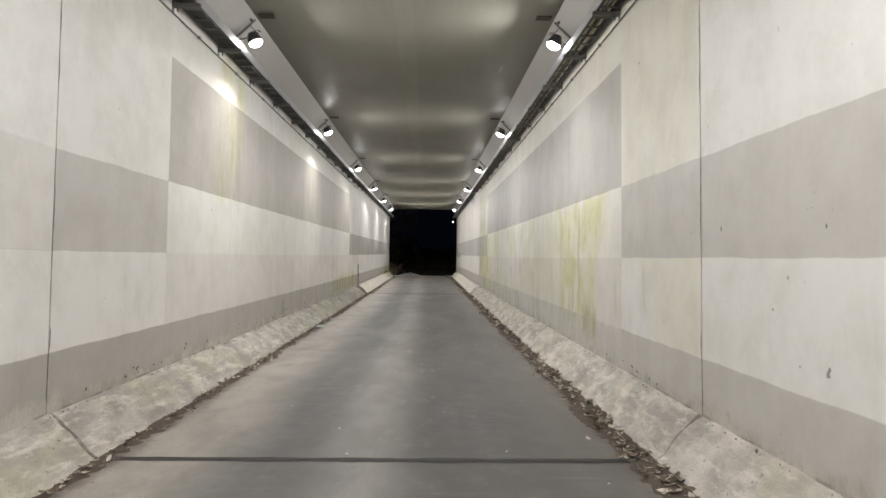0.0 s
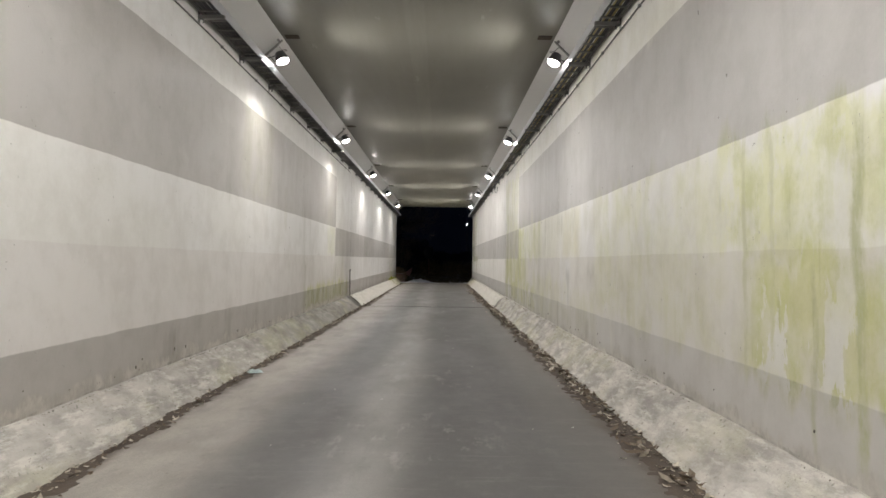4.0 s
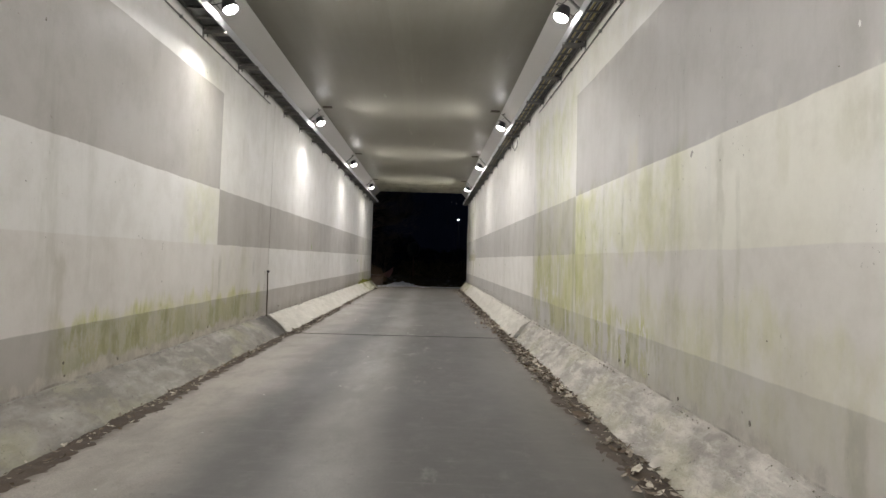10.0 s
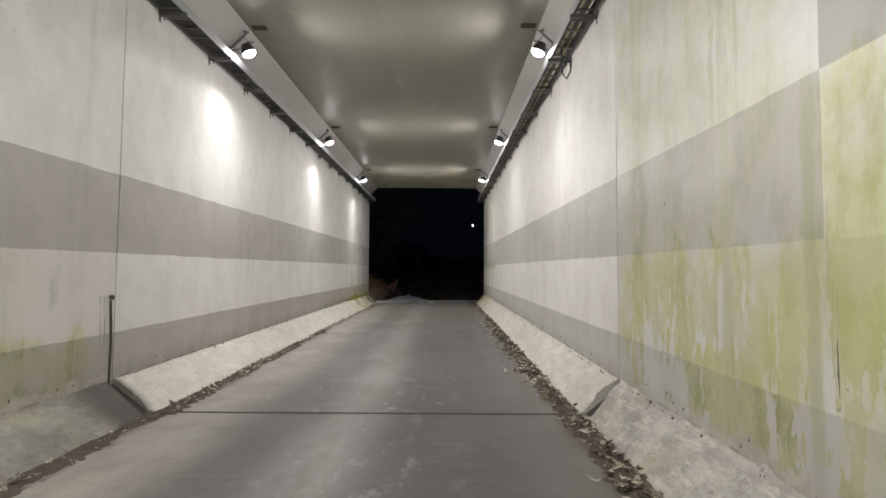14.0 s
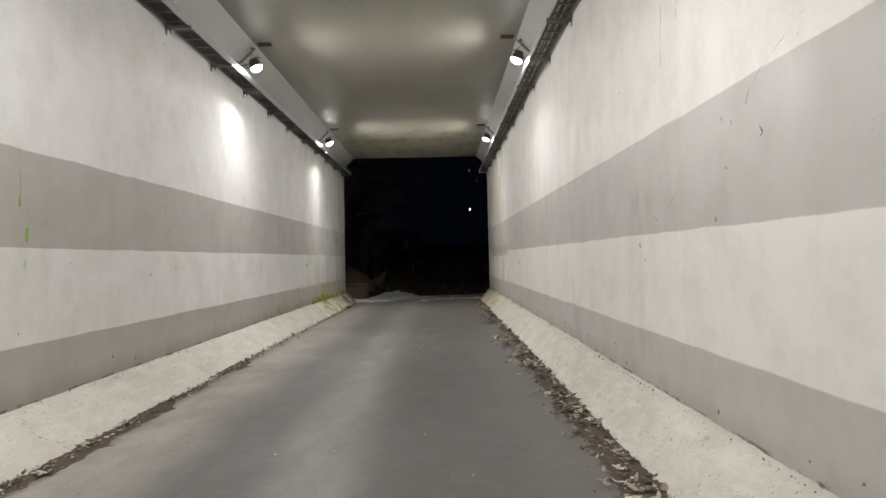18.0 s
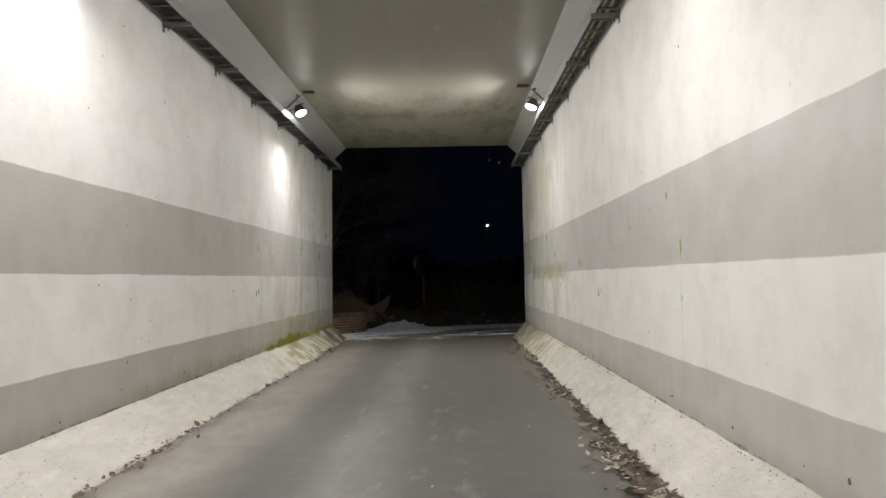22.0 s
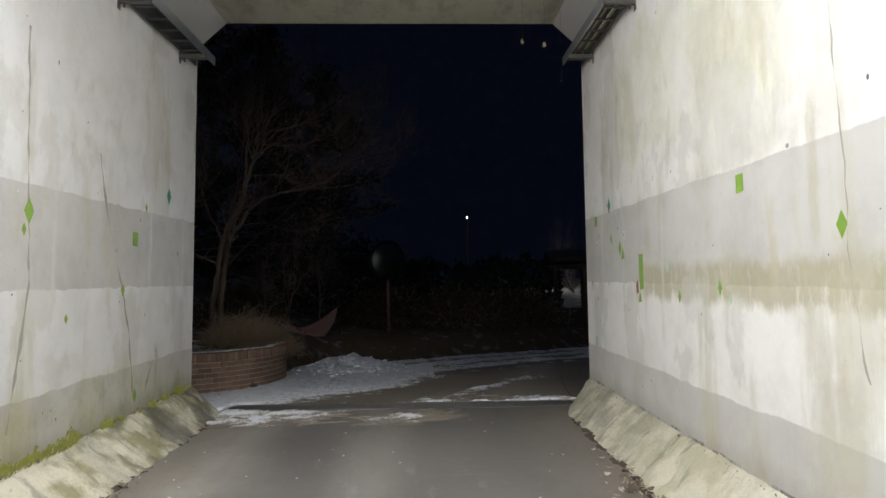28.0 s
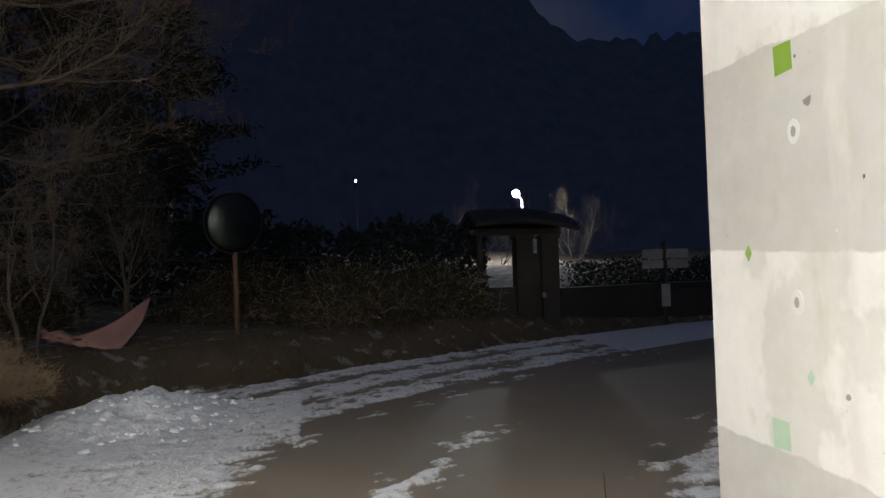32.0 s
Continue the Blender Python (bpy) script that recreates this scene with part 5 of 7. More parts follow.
# flakes of litter and small stones on the road
s = Soup()
rnd = random.Random(9)
for i in range(100):
    y = rnd.uniform(4, 46.3) if i < 55 else rnd.uniform(41, 46.3)
    x = rnd.uniform(CL + 0.3, CR - 0.3)
    r = rnd.uniform(0.003, 0.009)
    m = Matrix.Translation((x, y, ground(y) + r * 0.25)) @ Euler((0, 0, rnd.uniform(0, 6))).to_matrix().to_4x4()
    s.box(-r, r, -r * rnd.uniform(0.4, 1.2), r, -r * 0.2, r * 0.5, m)
thing("road_grit", s.mesh("road_grit", plain("pale_grit", (0.5, 0.49, 0.45), 0.8)), "small pale stones and flakes scattered on the road", "grit", kind="stuff")

# moss along the foot of the wall near the exit
s = Soup()
rnd = random.Random(13)
for i in range(3600):
    y = 40.6 + 5.7 * rnd.random() ** 0.9
    lush = (1 - min(1, abs(y - 42.2) / 1.9)) * 1.2 + 0.05 + 1.5 * fbm(y * 3.1, 5.0)
    if rnd.random() > lush:
        continue
    q = rnd.random()
    x = WL + 0.004 + 0.05 * q * q
    h = 0.31 + 0.10 * rnd.random() ** 2 * max(0.25, lush) - 0.25 * (x - WL - 0.004)
    z = ground(y) + h
    r = rnd.uniform(0.008, 0.028)
    a = rnd.uniform(-1, 1)
    b = len(s.v)
    s.v += [Vector((x, y - r * 0.4, z - 0.01)), Vector((x, y + r * 0.4, z - 0.01)), Vector((x + 0.018, y + a * r * 0.5, z + r)), Vector((x + 0.01, y - r * 0.2, z + r * 1.3))]
    s.f += [(b, b + 1, b + 2), (b, b + 2, b + 3)]
thing("moss", s.mesh("moss", M_MOSS), "bright green moss growing along the wall foot", "moss", kind="stuff")

# ---- outside the exit ----
LEFT_EDGE = [(-1.75, 46.85), (-1.15, 47.6), (-0.5, 48.4), (-0.1, 49.3), (0.3, 50.2), (1.05, 51.0), (2.0, 51.8), (3.6, 52.9), (6.2, 54.6), (9.7, 56.4), (20.0, 59.8), (45.0, 63.0)]
RIGHT_EDGE = [(1.84, 46.75), (2.1, 47.3), (2.9, 48.3), (3.94, 49.4), (7.0, 51.5), (12.0, 54.0), (20.0, 56.6), (45.0, 59.0)]
BANK_EDGE = [(-7.0, 47.2), (-3.6, 47.6), (-2.75, 48.2), (-2.30, 49.2), (-2.40, 50.7), (-2.35, 51.6), (-1.7, 52.5), (-0.5, 52.9), (0.5, 53.6), (2.6, 55.0), (5.0, 56.6), (9.2, 58.7), (20.0, 62.0), (45.0, 65.0)]


def dist(px, py, line):
    """Signed distance to a line; positive on its left."""
    best = None
    for (ax, ay), (bx, by) in zip(line, line[1:]):
        dx, dy = bx - ax, by - ay
        t = max(0.0, min(1.0, ((px - ax) * dx + (py - ay) * dy) / (dx * dx + dy * dy)))
        ex, ey = px - ax - t * dx, py - ay - t * dy
        q = math.hypot(ex, ey)
        if best is None or q < best[0]:
            best = (q, 1 if dx * (py - ay) - dy * (px - ax) > 0 else -1)
    return best[0] * best[1]


s = Soup()
xs = [-9, -6, -4, -3, -2, -1, 0, 1, 2, 3, 4, 6, 9, 14, 22, 34, 60]
ys = [46.92, 47.5, 48.5, 49.5, 51, 53, 55, 57, 60, 64, 70]
s.sheet([[(x, y, OUT) for x in xs] for y in ys])
thing("outdoor_road", s.mesh("outdoor_road", M_ASPHALT), "dark damp lane curving away past the tunnel exit", "road", kind="structure")

# drain across the exit
drain = tagged(new("drain_grate"), "rusty steel drain grating across the tunnel exit", "drain")
dy0, dy1, dz = 46.53, 46.90, OUT + 0.006
part("channel", Soup().box(-2.6, 2.2, dy0 - 0.06, dy1 + 0.02, OUT - 0.30, OUT - 0.14).mesh("channel", M_FILLER), drain, "wet black channel")
fr = Soup().box(-2.35, 1.86, dy0 - 0.03, dy0, dz - 0.05, dz).box(-2.35, 1.86, dy1, dy1 + 0.03, dz - 0.05, dz)
part("frame", fr.mesh("frame", M_DULL), drain, "steel edge frame")
bar = Soup().box(-0.005, 0.005, dy0, dy1, -0.035, 0.0).mesh("bar", M_DULL)
x = -2.33
while x < 1.85:
    part("bar", bar, drain, m=pose(x, 0, dz - 0.002))
    x += 0.034
for k in range(3):
    y = dy0 + (dy1 - dy0) * (k + 0.5) / 3
    part("cross_bar", Soup().box(-2.35, 1.86, y - 0.004, y + 0.004, dz - 0.03, dz - 0.004).mesh("cross_bar", M_DULL), drain)


# banks of soil behind the kerb line
def bank_h(x, y):
    d = dist(x, y, BANK_EDGE)
    if d < 0:
        return -0.05
    rise = min(1.0, d / 0.9)
    base = 0.50 * rise * rise * (3 - 2 * rise)
    return base + 0.05 * fbm(x * 1.3, y * 1.3) * rise + 0.07 * max(0, d - 1.5) * (1 + 0.4 * fbm(x * 0.2, y * 0.2))


s = Soup()
xs = [-30, -22, -16, -12] + [-10 + 0.4 * i for i in range(60)] + [15, 18, 22, 28, 36, 46]
ys = [47.0 + 0.4 * i for i in range(50)] + [68, 71, 75, 80, 88, 100]
s.sheet([[(x, y, OUT + (0.48 + 0.05 * fbm(x, y) if (x < -2.6 and y < 51 and dist(x, y, BANK_EDGE) > 0.12) else bank_h(x, y))) for x in xs] for y in ys])
thing("soil_bank", s.mesh("soil_bank", M_SOIL, True), "brown winter bank with dead grass and snow dust", "bank", kind="structure")

# right-hand bank beyond the lane
s = Soup()
rows = []
for y in [46.6 + 0.5 * i for i in range(30)]:
    rows.append([(x, y, OUT + (lambda d: -0.05 if d > -1.3 else min(1.5, (-d - 1.3) * 0.35) + 0.05 * fbm(x, y))(dist(x, y, RIGHT_EDGE))) for x in [2.5 + 0.5 * i for i in range(60)]])
s.sheet(rows)
thing("verge", s.mesh("verge", M_SOIL, True), "dark verge rising beside the lane", "bank", kind="structure")


# snow
def snow_h(x, y):
    dl, dr, db = dist(x, y, LEFT_EDGE), dist(x, y, RIGHT_EDGE), dist(x, y, BANK_EDGE)
    n = 0.45 * fbm(x * 1.1, y * 1.1, 2.0, 4) + 0.9 * fbm(x * 3.0 + y, y * 7.0 - x * 3.0, 4.0, 6)
    c = -1.3
    left = min(1.0, max(-1.6, dl / 0.35)) * 0.60 if x < 0.2 and y < 51.8 else min(1.0, max(-2.5, dl / 0.3)) * 0.34 - 0.62 * max(0.0, math.sin(dl * 7.5 + 1.0 + 0.7 * fbm(x * 0.5, y * 0.5)))
    c = max(c, left)
    c = max(c, min(1.0, max(-3.0, -dr / 0.3)) * 0.45)
    if db > 0.1:
        c = min(c, 0.3 - db * 1.2)
    # streaks left between the wheel tracks
    for ax, ay, bx, by, w, amp in ((0.15, 46.9, 0.95, 48.3, 0.20, 0.12), (0.95, 48.3, 2.0, 49.9, 0.13, 0.10), (-0.5, 45.9, 0.1, 46.15, 0.12, 0.20), (1.3, 47.05, 1.9, 47.3, 0.14, 0.10),
                                   (-2.2, 46.15, -1.5, 46.4, 0.22, 0.30), (-1.2, 46.95, 1.7, 46.98, 0.05, 0.10)):
        dx, dy = bx - ax, by - ay
        t = max(0.0, min(1.0, ((x - ax) * dx + (y - ay) * dy) / (dx * dx + dy * dy)))
        q = math.hypot(x - ax - t * dx, y - ay - t * dy)
        c = max(c, amp - 0.26 * q / w)
    # shovelled heap
    hx, hy = (x + 1.38) / 0.95, (y - 51.35) / 1.0
    r = math.hypot(hx, hy)
    heap = 0.25 * max(0.0, 1 - r) ** 1.15 * (1 + 0.5 * fbm(x * 3, y * 3, 7.0, 5)) + (0.045 * abs(fbm(x * 6, y * 6, 1.0)) if r < 1.1 else 0)
    lump = 0.022 * abs(fbm(x * 8, y * 8, 9.0)) if c + n > 0 else 0
    if y < 47.0 and x > 1.45 or y < 46.5 and x > 0.6:
        return -0.1, -1.0
    if c < -1.0 or 46.49 < y < 46.95 and x > -2.25 + 0.5 * fbm(x * 2, y * 2):
        return -0.1, -1.0
    cover = c + n * 0.8
    return max(0.003 if cover > -0.55 else -0.1, 0.024 * max(-1.5, min(1.2, cover * 2.5)) - 0.006 + lump) + heap, min(1.0, cover + heap * 6)


s = Soup()
step = 0.036
nx, ny = int(9.5 / step), int(13.0 / step)
hs, covers = {}, {}
for j in range(ny + 1):
    for i in range(nx + 1):
        x, y = -3.4 + i * step, 45.6 + j * step
        inside = dist(x, y, RIGHT_EDGE) > -2.2 and dist(x, y, BANK_EDGE) < 0.8 and not (y < 46.5 and not (CL < x < CR))
        hs[i, j], covers[i, j] = snow_h(x, y) if inside else (None, -1.0)
index = {}
for j in range(ny):
    for i in range(nx):
        corners = [(i, j), (i + 1, j), (i + 1, j + 1), (i, j + 1)]
        if any(hs[c] is None for c in corners) or max(hs[c] for c in corners) < 0.0:
            continue
        f = []
        for c in corners:
            if c not in index:
                index[c] = len(s.v)
                x, y = -3.4 + c[0] * step, 45.6 + c[1] * step
                s.v.append(Vector((x, y, ground(y) + hs[c])))
            f.append(index[c])
        s.f.append(tuple(f))
me = s.mesh("snow", M_SNOW_DUST, True)
at = me.attributes.new("cover", "FLOAT", "POINT")
at.data.foreach_set("value", [covers[c] for c in sorted(index, key=index.get)])
thing("snow", me, "trodden patchy snow and a shovelled heap beside the lane", "snow", kind="stuff")
# far snow strip along the lane
s = Soup()
rows = []
for k in range(90):
    t = k / 89
    x = 5.5 + 36 * t
    yl = np.interp(x, [q[0] for q in LEFT_EDGE], [q[1] for q in LEFT_EDGE])
    yb = np.interp(x, [q[0] for q in BANK_EDGE], [q[1] for q in BANK_EDGE])
    rows.append([(x, yl + (yb - yl) * u + 0.15 * fbm(x, u * 3), OUT + 0.012 + 0.03 * max(0, fbm(x * 1.3, u * 4, 3.0)) * math.sin(math.pi * u)) for u in (0.0, 0.2, 0.4, 0.6, 0.8, 1.05)])
s.sheet([r[::-1] for r in rows])
thing("roadside_snow", s.mesh("roadside_snow", M_SNOW, True), "grey ploughed snow along the far side of the lane", "snow", kind="stuff")
# clods broken off the heap
bm = bmesh.new()
bmesh.ops.create_icosphere(bm, subdivisions=1, radius=1.0)
ico_v = [v.co.copy() for v in bm.verts]
ico_f = [tuple(v.index for v in f.verts) for f in bm.faces]
bm.free()
s = Soup()
rnd = random.Random(31)
for i in range(230):
    a, q = rnd.uniform(0, 6.3), abs(rnd.gauss(0.8, 0.4))
    x, y = -1.35 + 0.95 * q * math.cos(a), 51.15 + 0.95 * q * math.sin(a)
    r = 0.006 + 0.042 * rnd.random() ** 2.6
    z = OUT + max(0.0, snow_h(x, y)[0]) + r * 0.15
    k = len(s.v)
    turn = Euler((rnd.uniform(0, 6), rnd.uniform(0, 6), rnd.uniform(0, 6))).to_matrix()
    s.v += [Vector((x, y, z)) + Matrix.Diagonal((1.2, 1.0, 0.6)) @ (turn @ (c * r * rnd.uniform(0.6, 1.3))) for c in ico_v]
    s.f += [tuple(k + n for n in f) for f in ico_f]
thing("snow_clods", s.mesh("snow_clods", M_SNOW, True), "broken clods of snow round the heap", "snow", kind="stuff")


# thin snow on the soil behind the brick wall
s = Soup()
rows, planter = [], []
for j in range(90):
    y = 47.9 + 0.045 * j
    row = []
    for i in range(90):
        x = -7.2 + 0.05 * i
        row.append((x, y, OUT + 0.515 + 0.05 * fbm(x, y) + 0.02 * fbm(x * 5, y * 5, 3.0)))
        planter.append(0.55 * fbm(x * 2.1, y * 2.1, 6.0, 5) + (0.06 if x < -3.6 else -0.45))
    rows.append(row)
keep = [dist(q[0], q[1], BANK_EDGE) > 0.24 for r in rows for q in r]
s.sheet(rows)
s.f = [f for f in s.f if all(keep[k] for k in f)]
me = s.mesh("planter_snow", M_SNOW_DUST, True)
at = me.attributes.new("cover", "FLOAT", "POINT")
at.data.foreach_set("value", planter)
thing("planter_snow", me, "thin broken snow on dark soil behind the brick wall", "snow", kind="stuff")
# snow dust along the coping
s = Soup()
rnd = random.Random(62)
for i in range(420):
    k = rnd.choice((1, 1, 2, 3))
    (ax, ay), (bx, by) = BANK_EDGE[k], BANK_EDGE[k + 1]
    u = rnd.random()
    q = math.hypot(bx - ax, by - ay)
    off = rnd.uniform(0.05, 0.19)
    c = Vector((ax + (bx - ax) * u - (by - ay) / q * off, ay + (by - ay) * u + (bx - ax) / q * off, OUT + 0.567))
    w = rnd.uniform(0.008, 0.03)
    s.lathe([(w, 0.0), (w * 0.7, w * 0.25), (w * 0.1, w * 0.33)], Matrix.Translation(c), 6)
thing("coping_snow", s.mesh("coping_snow", M_SNOW, True), "crumbs of snow lying along the brick coping", "snow", kind="stuff")


# curved brick retaining wall
def build_brick_wall():
    line = [(-6.5, 47.35), (-3.7, 47.62), (-3.1, 47.85), (-2.66, 48.3), (-2.38, 48.9), (-2.27, 49.6), (-2.33, 50.2), (-2.60, 50.75), (-3.1, 51.1), (-3.8, 51.3)]
    # smooth path by arc length
    dense = []
    for i in range(len(line) - 1):
        p0, p1, p2, p3 = (Vector((*line[max(0, min(len(line) - 1, i + k))], 0)) for k in (-1, 0, 1, 2))
        for k in range(12):
            t = k / 12
            dense.append(0.5 * ((2 * p1) + (p2 - p0) * t + (2 * p0 - 5 * p1 + 4 * p2 - p3) * t * t + (3 * p1 - p0 - 3 * p2 + p3) * t ** 3))
    dense.append(Vector((*line[-1], 0)))
    arc = [0.0]
    for a, b in zip(dense, dense[1:]):
        arc.append(arc[-1] + (b - a).length)

    def at(d):
        x, y = np.interp(d, arc, [q.x for q in dense]), np.interp(d, arc, [q.y for q in dense])
        x2, y2 = np.interp(d + 0.02, arc, [q.x for q in dense]), np.interp(d + 0.02, arc, [q.y for q in dense])
        return x, y, math.atan2(y2 - y, x2 - x)

    total = arc[-1] - 0.1
    wall = tagged(new("brick_wall"), "low curved red-brown brick retaining wall with soldier coping", "wall")
    core = Soup()
    rows = []
    d = 0.0
    while d < total:
        x, y, a = at(d)
        nx_, ny_ = -math.sin(a), math.cos(a)
        rows.append([(x + nx_ * 0.012, y + ny_ * 0.012, OUT - 0.1), (x + nx_ * 0.012, y + ny_ * 0.012, OUT + 0.555), (x + nx_ * 0.2, y + ny_ * 0.2, OUT + 0.555), (x + nx_ * 0.2, y + ny_ * 0.2, OUT - 0.1)])
        d += 0.08
    core.sheet(rows)
    part("mortar_core", core.mesh("mortar_core", M_MORTAR), wall, "pale mortar")
    L, H, B, J = 0.205, 0.060, 0.095, 0.011
    brick = Soup().box(0, L, 0, B, 0, H)
    bm = bmesh.new()
    bm.from_mesh(brick.mesh("t", None))
    bmesh.ops.bevel(bm, geom=bm.edges[:], offset=0.004, segments=1, affect="EDGES")
    me = bpy.data.meshes.new("brick")
    bm.to_mesh(me)
    me.materials.append(M_BRICK)
    rnd = random.Random(2)
    for c in range(6):
        d = 2.0 - (0.5 * (L + J) if c % 2 else 0)
        while d < total - L:
            x, y, a = at(d)
            x2, y2, _ = at(d + L)
            a = math.atan2(y2 - y, x2 - x)
            part("brick", me, wall, m=pose(x + rnd.uniform(-0.003, 0.003), y, OUT + 0.01 + c * (H + J), 0, 0, a * 180 / math.pi))
            d += L + J
    soldier = Soup().box(0, H, 0, 0.20, 0, 0.125)
    bm = bmesh.new()
    bm.from_mesh(soldier.mesh("t", None))
    bmesh.ops.bevel(bm, geom=bm.edges[:], offset=0.005, segments=1, affect="EDGES")
    ms = bpy.data.meshes.new("coping_brick")
    bm.to_mesh(ms)
    ms.materials.append(M_BRICK)
    d = 2.0
    while d < total - 0.1:
        x, y, a = at(d)
        part("coping_brick", ms, wall, m=pose(x + math.sin(a) * 0.006, y - math.cos(a) * 0.006, OUT + 0.01 + 6 * (H + J) + rnd.uniform(-0.003, 0.003), 0, 0, a * 180 / math.pi))
        d += H + J


build_brick_wall()


# ---- trees and shrubs ----
def tree(seed, height, radius, stems, spread, depth=5, twigs=True):
    """Bare tapered stems that fork into ever finer limbs."""
    s, low = Soup(), Soup()
    rnd = random.Random(seed)

    def grow(pos, way, length, r, level):
        n = 5 if level < 2 else 3
        pts, rad = [pos.copy()], [r]
        q, w = pos.copy(), way.normalized()
        for i in range(n):
            w = (w + Vector((rnd.gauss(0, 0.10), rnd.gauss(0, 0.10), rnd.gauss(0.03, 0.07)))).normalized()
            q = q + w * (length / n)
            pts.append(q.copy())
            rad.append(max(0.0022, r * (1 - 0.55 * (i + 1) / n)))
        (low if level == 0 else s).tube(pts, rad, 7 if level == 0 else 5 if level < 3 else 3, False)
        if level >= depth:
            return
        kids = (4 if level < 2 else 4 if level < 4 else 3)
        for k in range(kids):
            t = 0.35 + 0.6 * (k + rnd.random()) / kids
            i = min(n - 1, int(t * n))
            base = pts[i].lerp(pts[i + 1], t * n - i)
            d = (pts[i + 1] - pts[i]).normalized()
            side = d.orthogonal().normalized()
            side.rotate(Matrix.Rotation(rnd.uniform(0, 6.28), 3, d))
            ang = rnd.uniform(0.35, 0.85) if level < 2 else rnd.uniform(0.4, 1.1)
            nw = d * math.cos(ang) + side * math.sin(ang)
            grow(base, nw, length * rnd.uniform(0.45, 0.70), rad[i] * rnd.uniform(0.42, 0.62), level + 1)
        grow(pts[-1], w, length * 0.6, rad[-1] * 0.9, level + 1)

    for k in range(stems):
        a = 2 * math.pi * k / max(1, stems) + rnd.uniform(-0.5, 0.5)
        lean = Vector((math.cos(a) * spread, math.sin(a) * spread, 1.0)) if stems > 1 else Vector((rnd.gauss(0, 0.05), rnd.gauss(0, 0.05), 1))
        grow(Vector((math.cos(a) * 0.12 * (stems > 1), math.sin(a) * 0.12 * (stems > 1), -0.1)), lean, height * rnd.uniform(0.40, 0.5), radius * rnd.uniform(0.75, 1.1), 0)
    return low, s


def shrub(seed, radius, height, count, mat, name):
    """A tangle of thin arching twigs in an uneven mound."""
    s = Soup()
    rnd = random.Random(seed)
    for i in range(count):
        a, q = rnd.uniform(0, 6.283), radius * rnd.random() ** 0.6
        bulge = 1 + 0.45 * noise.noise(Vector((math.cos(a) * 1.7, math.sin(a) * 1.7, seed)))
        top = height * bulge * (1 - 0.6 * (q / radius) ** 2)
        p0 = Vector((q * math.cos(a) * bulge, q * math.sin(a) * bulge, top * rnd.random() ** 0.6 - 0.05))
        way = Vector((math.cos(a) * 0.5 + rnd.gauss(0, 0.8), math.sin(a) * 0.5 + rnd.gauss(0, 0.8), rnd.gauss(0.55, 0.5))).normalized()
        pts = [p0]
        step = rnd.uniform(0.07, 0.15)
        for k in range(4):
            way = (way + Vector((rnd.gauss(0, 0.25), rnd.gauss(0, 0.25), rnd.gauss(-0.12, 0.2)))).normalized()
            pts.append(pts[-1] + way * step)
        s.tube(pts, [0.005, 0.0045, 0.0035, 0.0025, 0.0012], 3, False)
        for k in range(3):
            j = rnd.choice((1, 2, 3))
            d = Vector((rnd.gauss(0, 1), rnd.gauss(0, 1), rnd.gauss(0.2, 0.8))).normalized() * rnd.uniform(0.05, 0.16)
            s.tube([pts[j], pts[j] + d], [0.0028, 0.001], 3, False)
    for k in range(14):
        a = rnd.uniform(0, 6.283)
        q = radius * rnd.uniform(0.2, 0.7)
        s.tube([(0.25 * q * math.cos(a), 0.25 * q * math.sin(a), -0.1), (0.6 * q * math.cos(a), 0.6 * q * math.sin(a), height * 0.45), (q * math.cos(a), q * math.sin(a), height * rnd.uniform(0.8, 1.25))], [0.014, 0.009, 0.003], 4, False)
    return s.mesh(name, mat)


def plant_tree(name, soup, label, m, cat="tree"):
    ob = tagged(new(name), label, cat)
    ob.matrix_basis = m
    part("trunk", soup[0].mesh("trunk", M_BARK, True), ob)
    part("bare_crown", soup[1].mesh("bare_crown", M_BARK), ob, "fine leafless branchwork")
    return ob


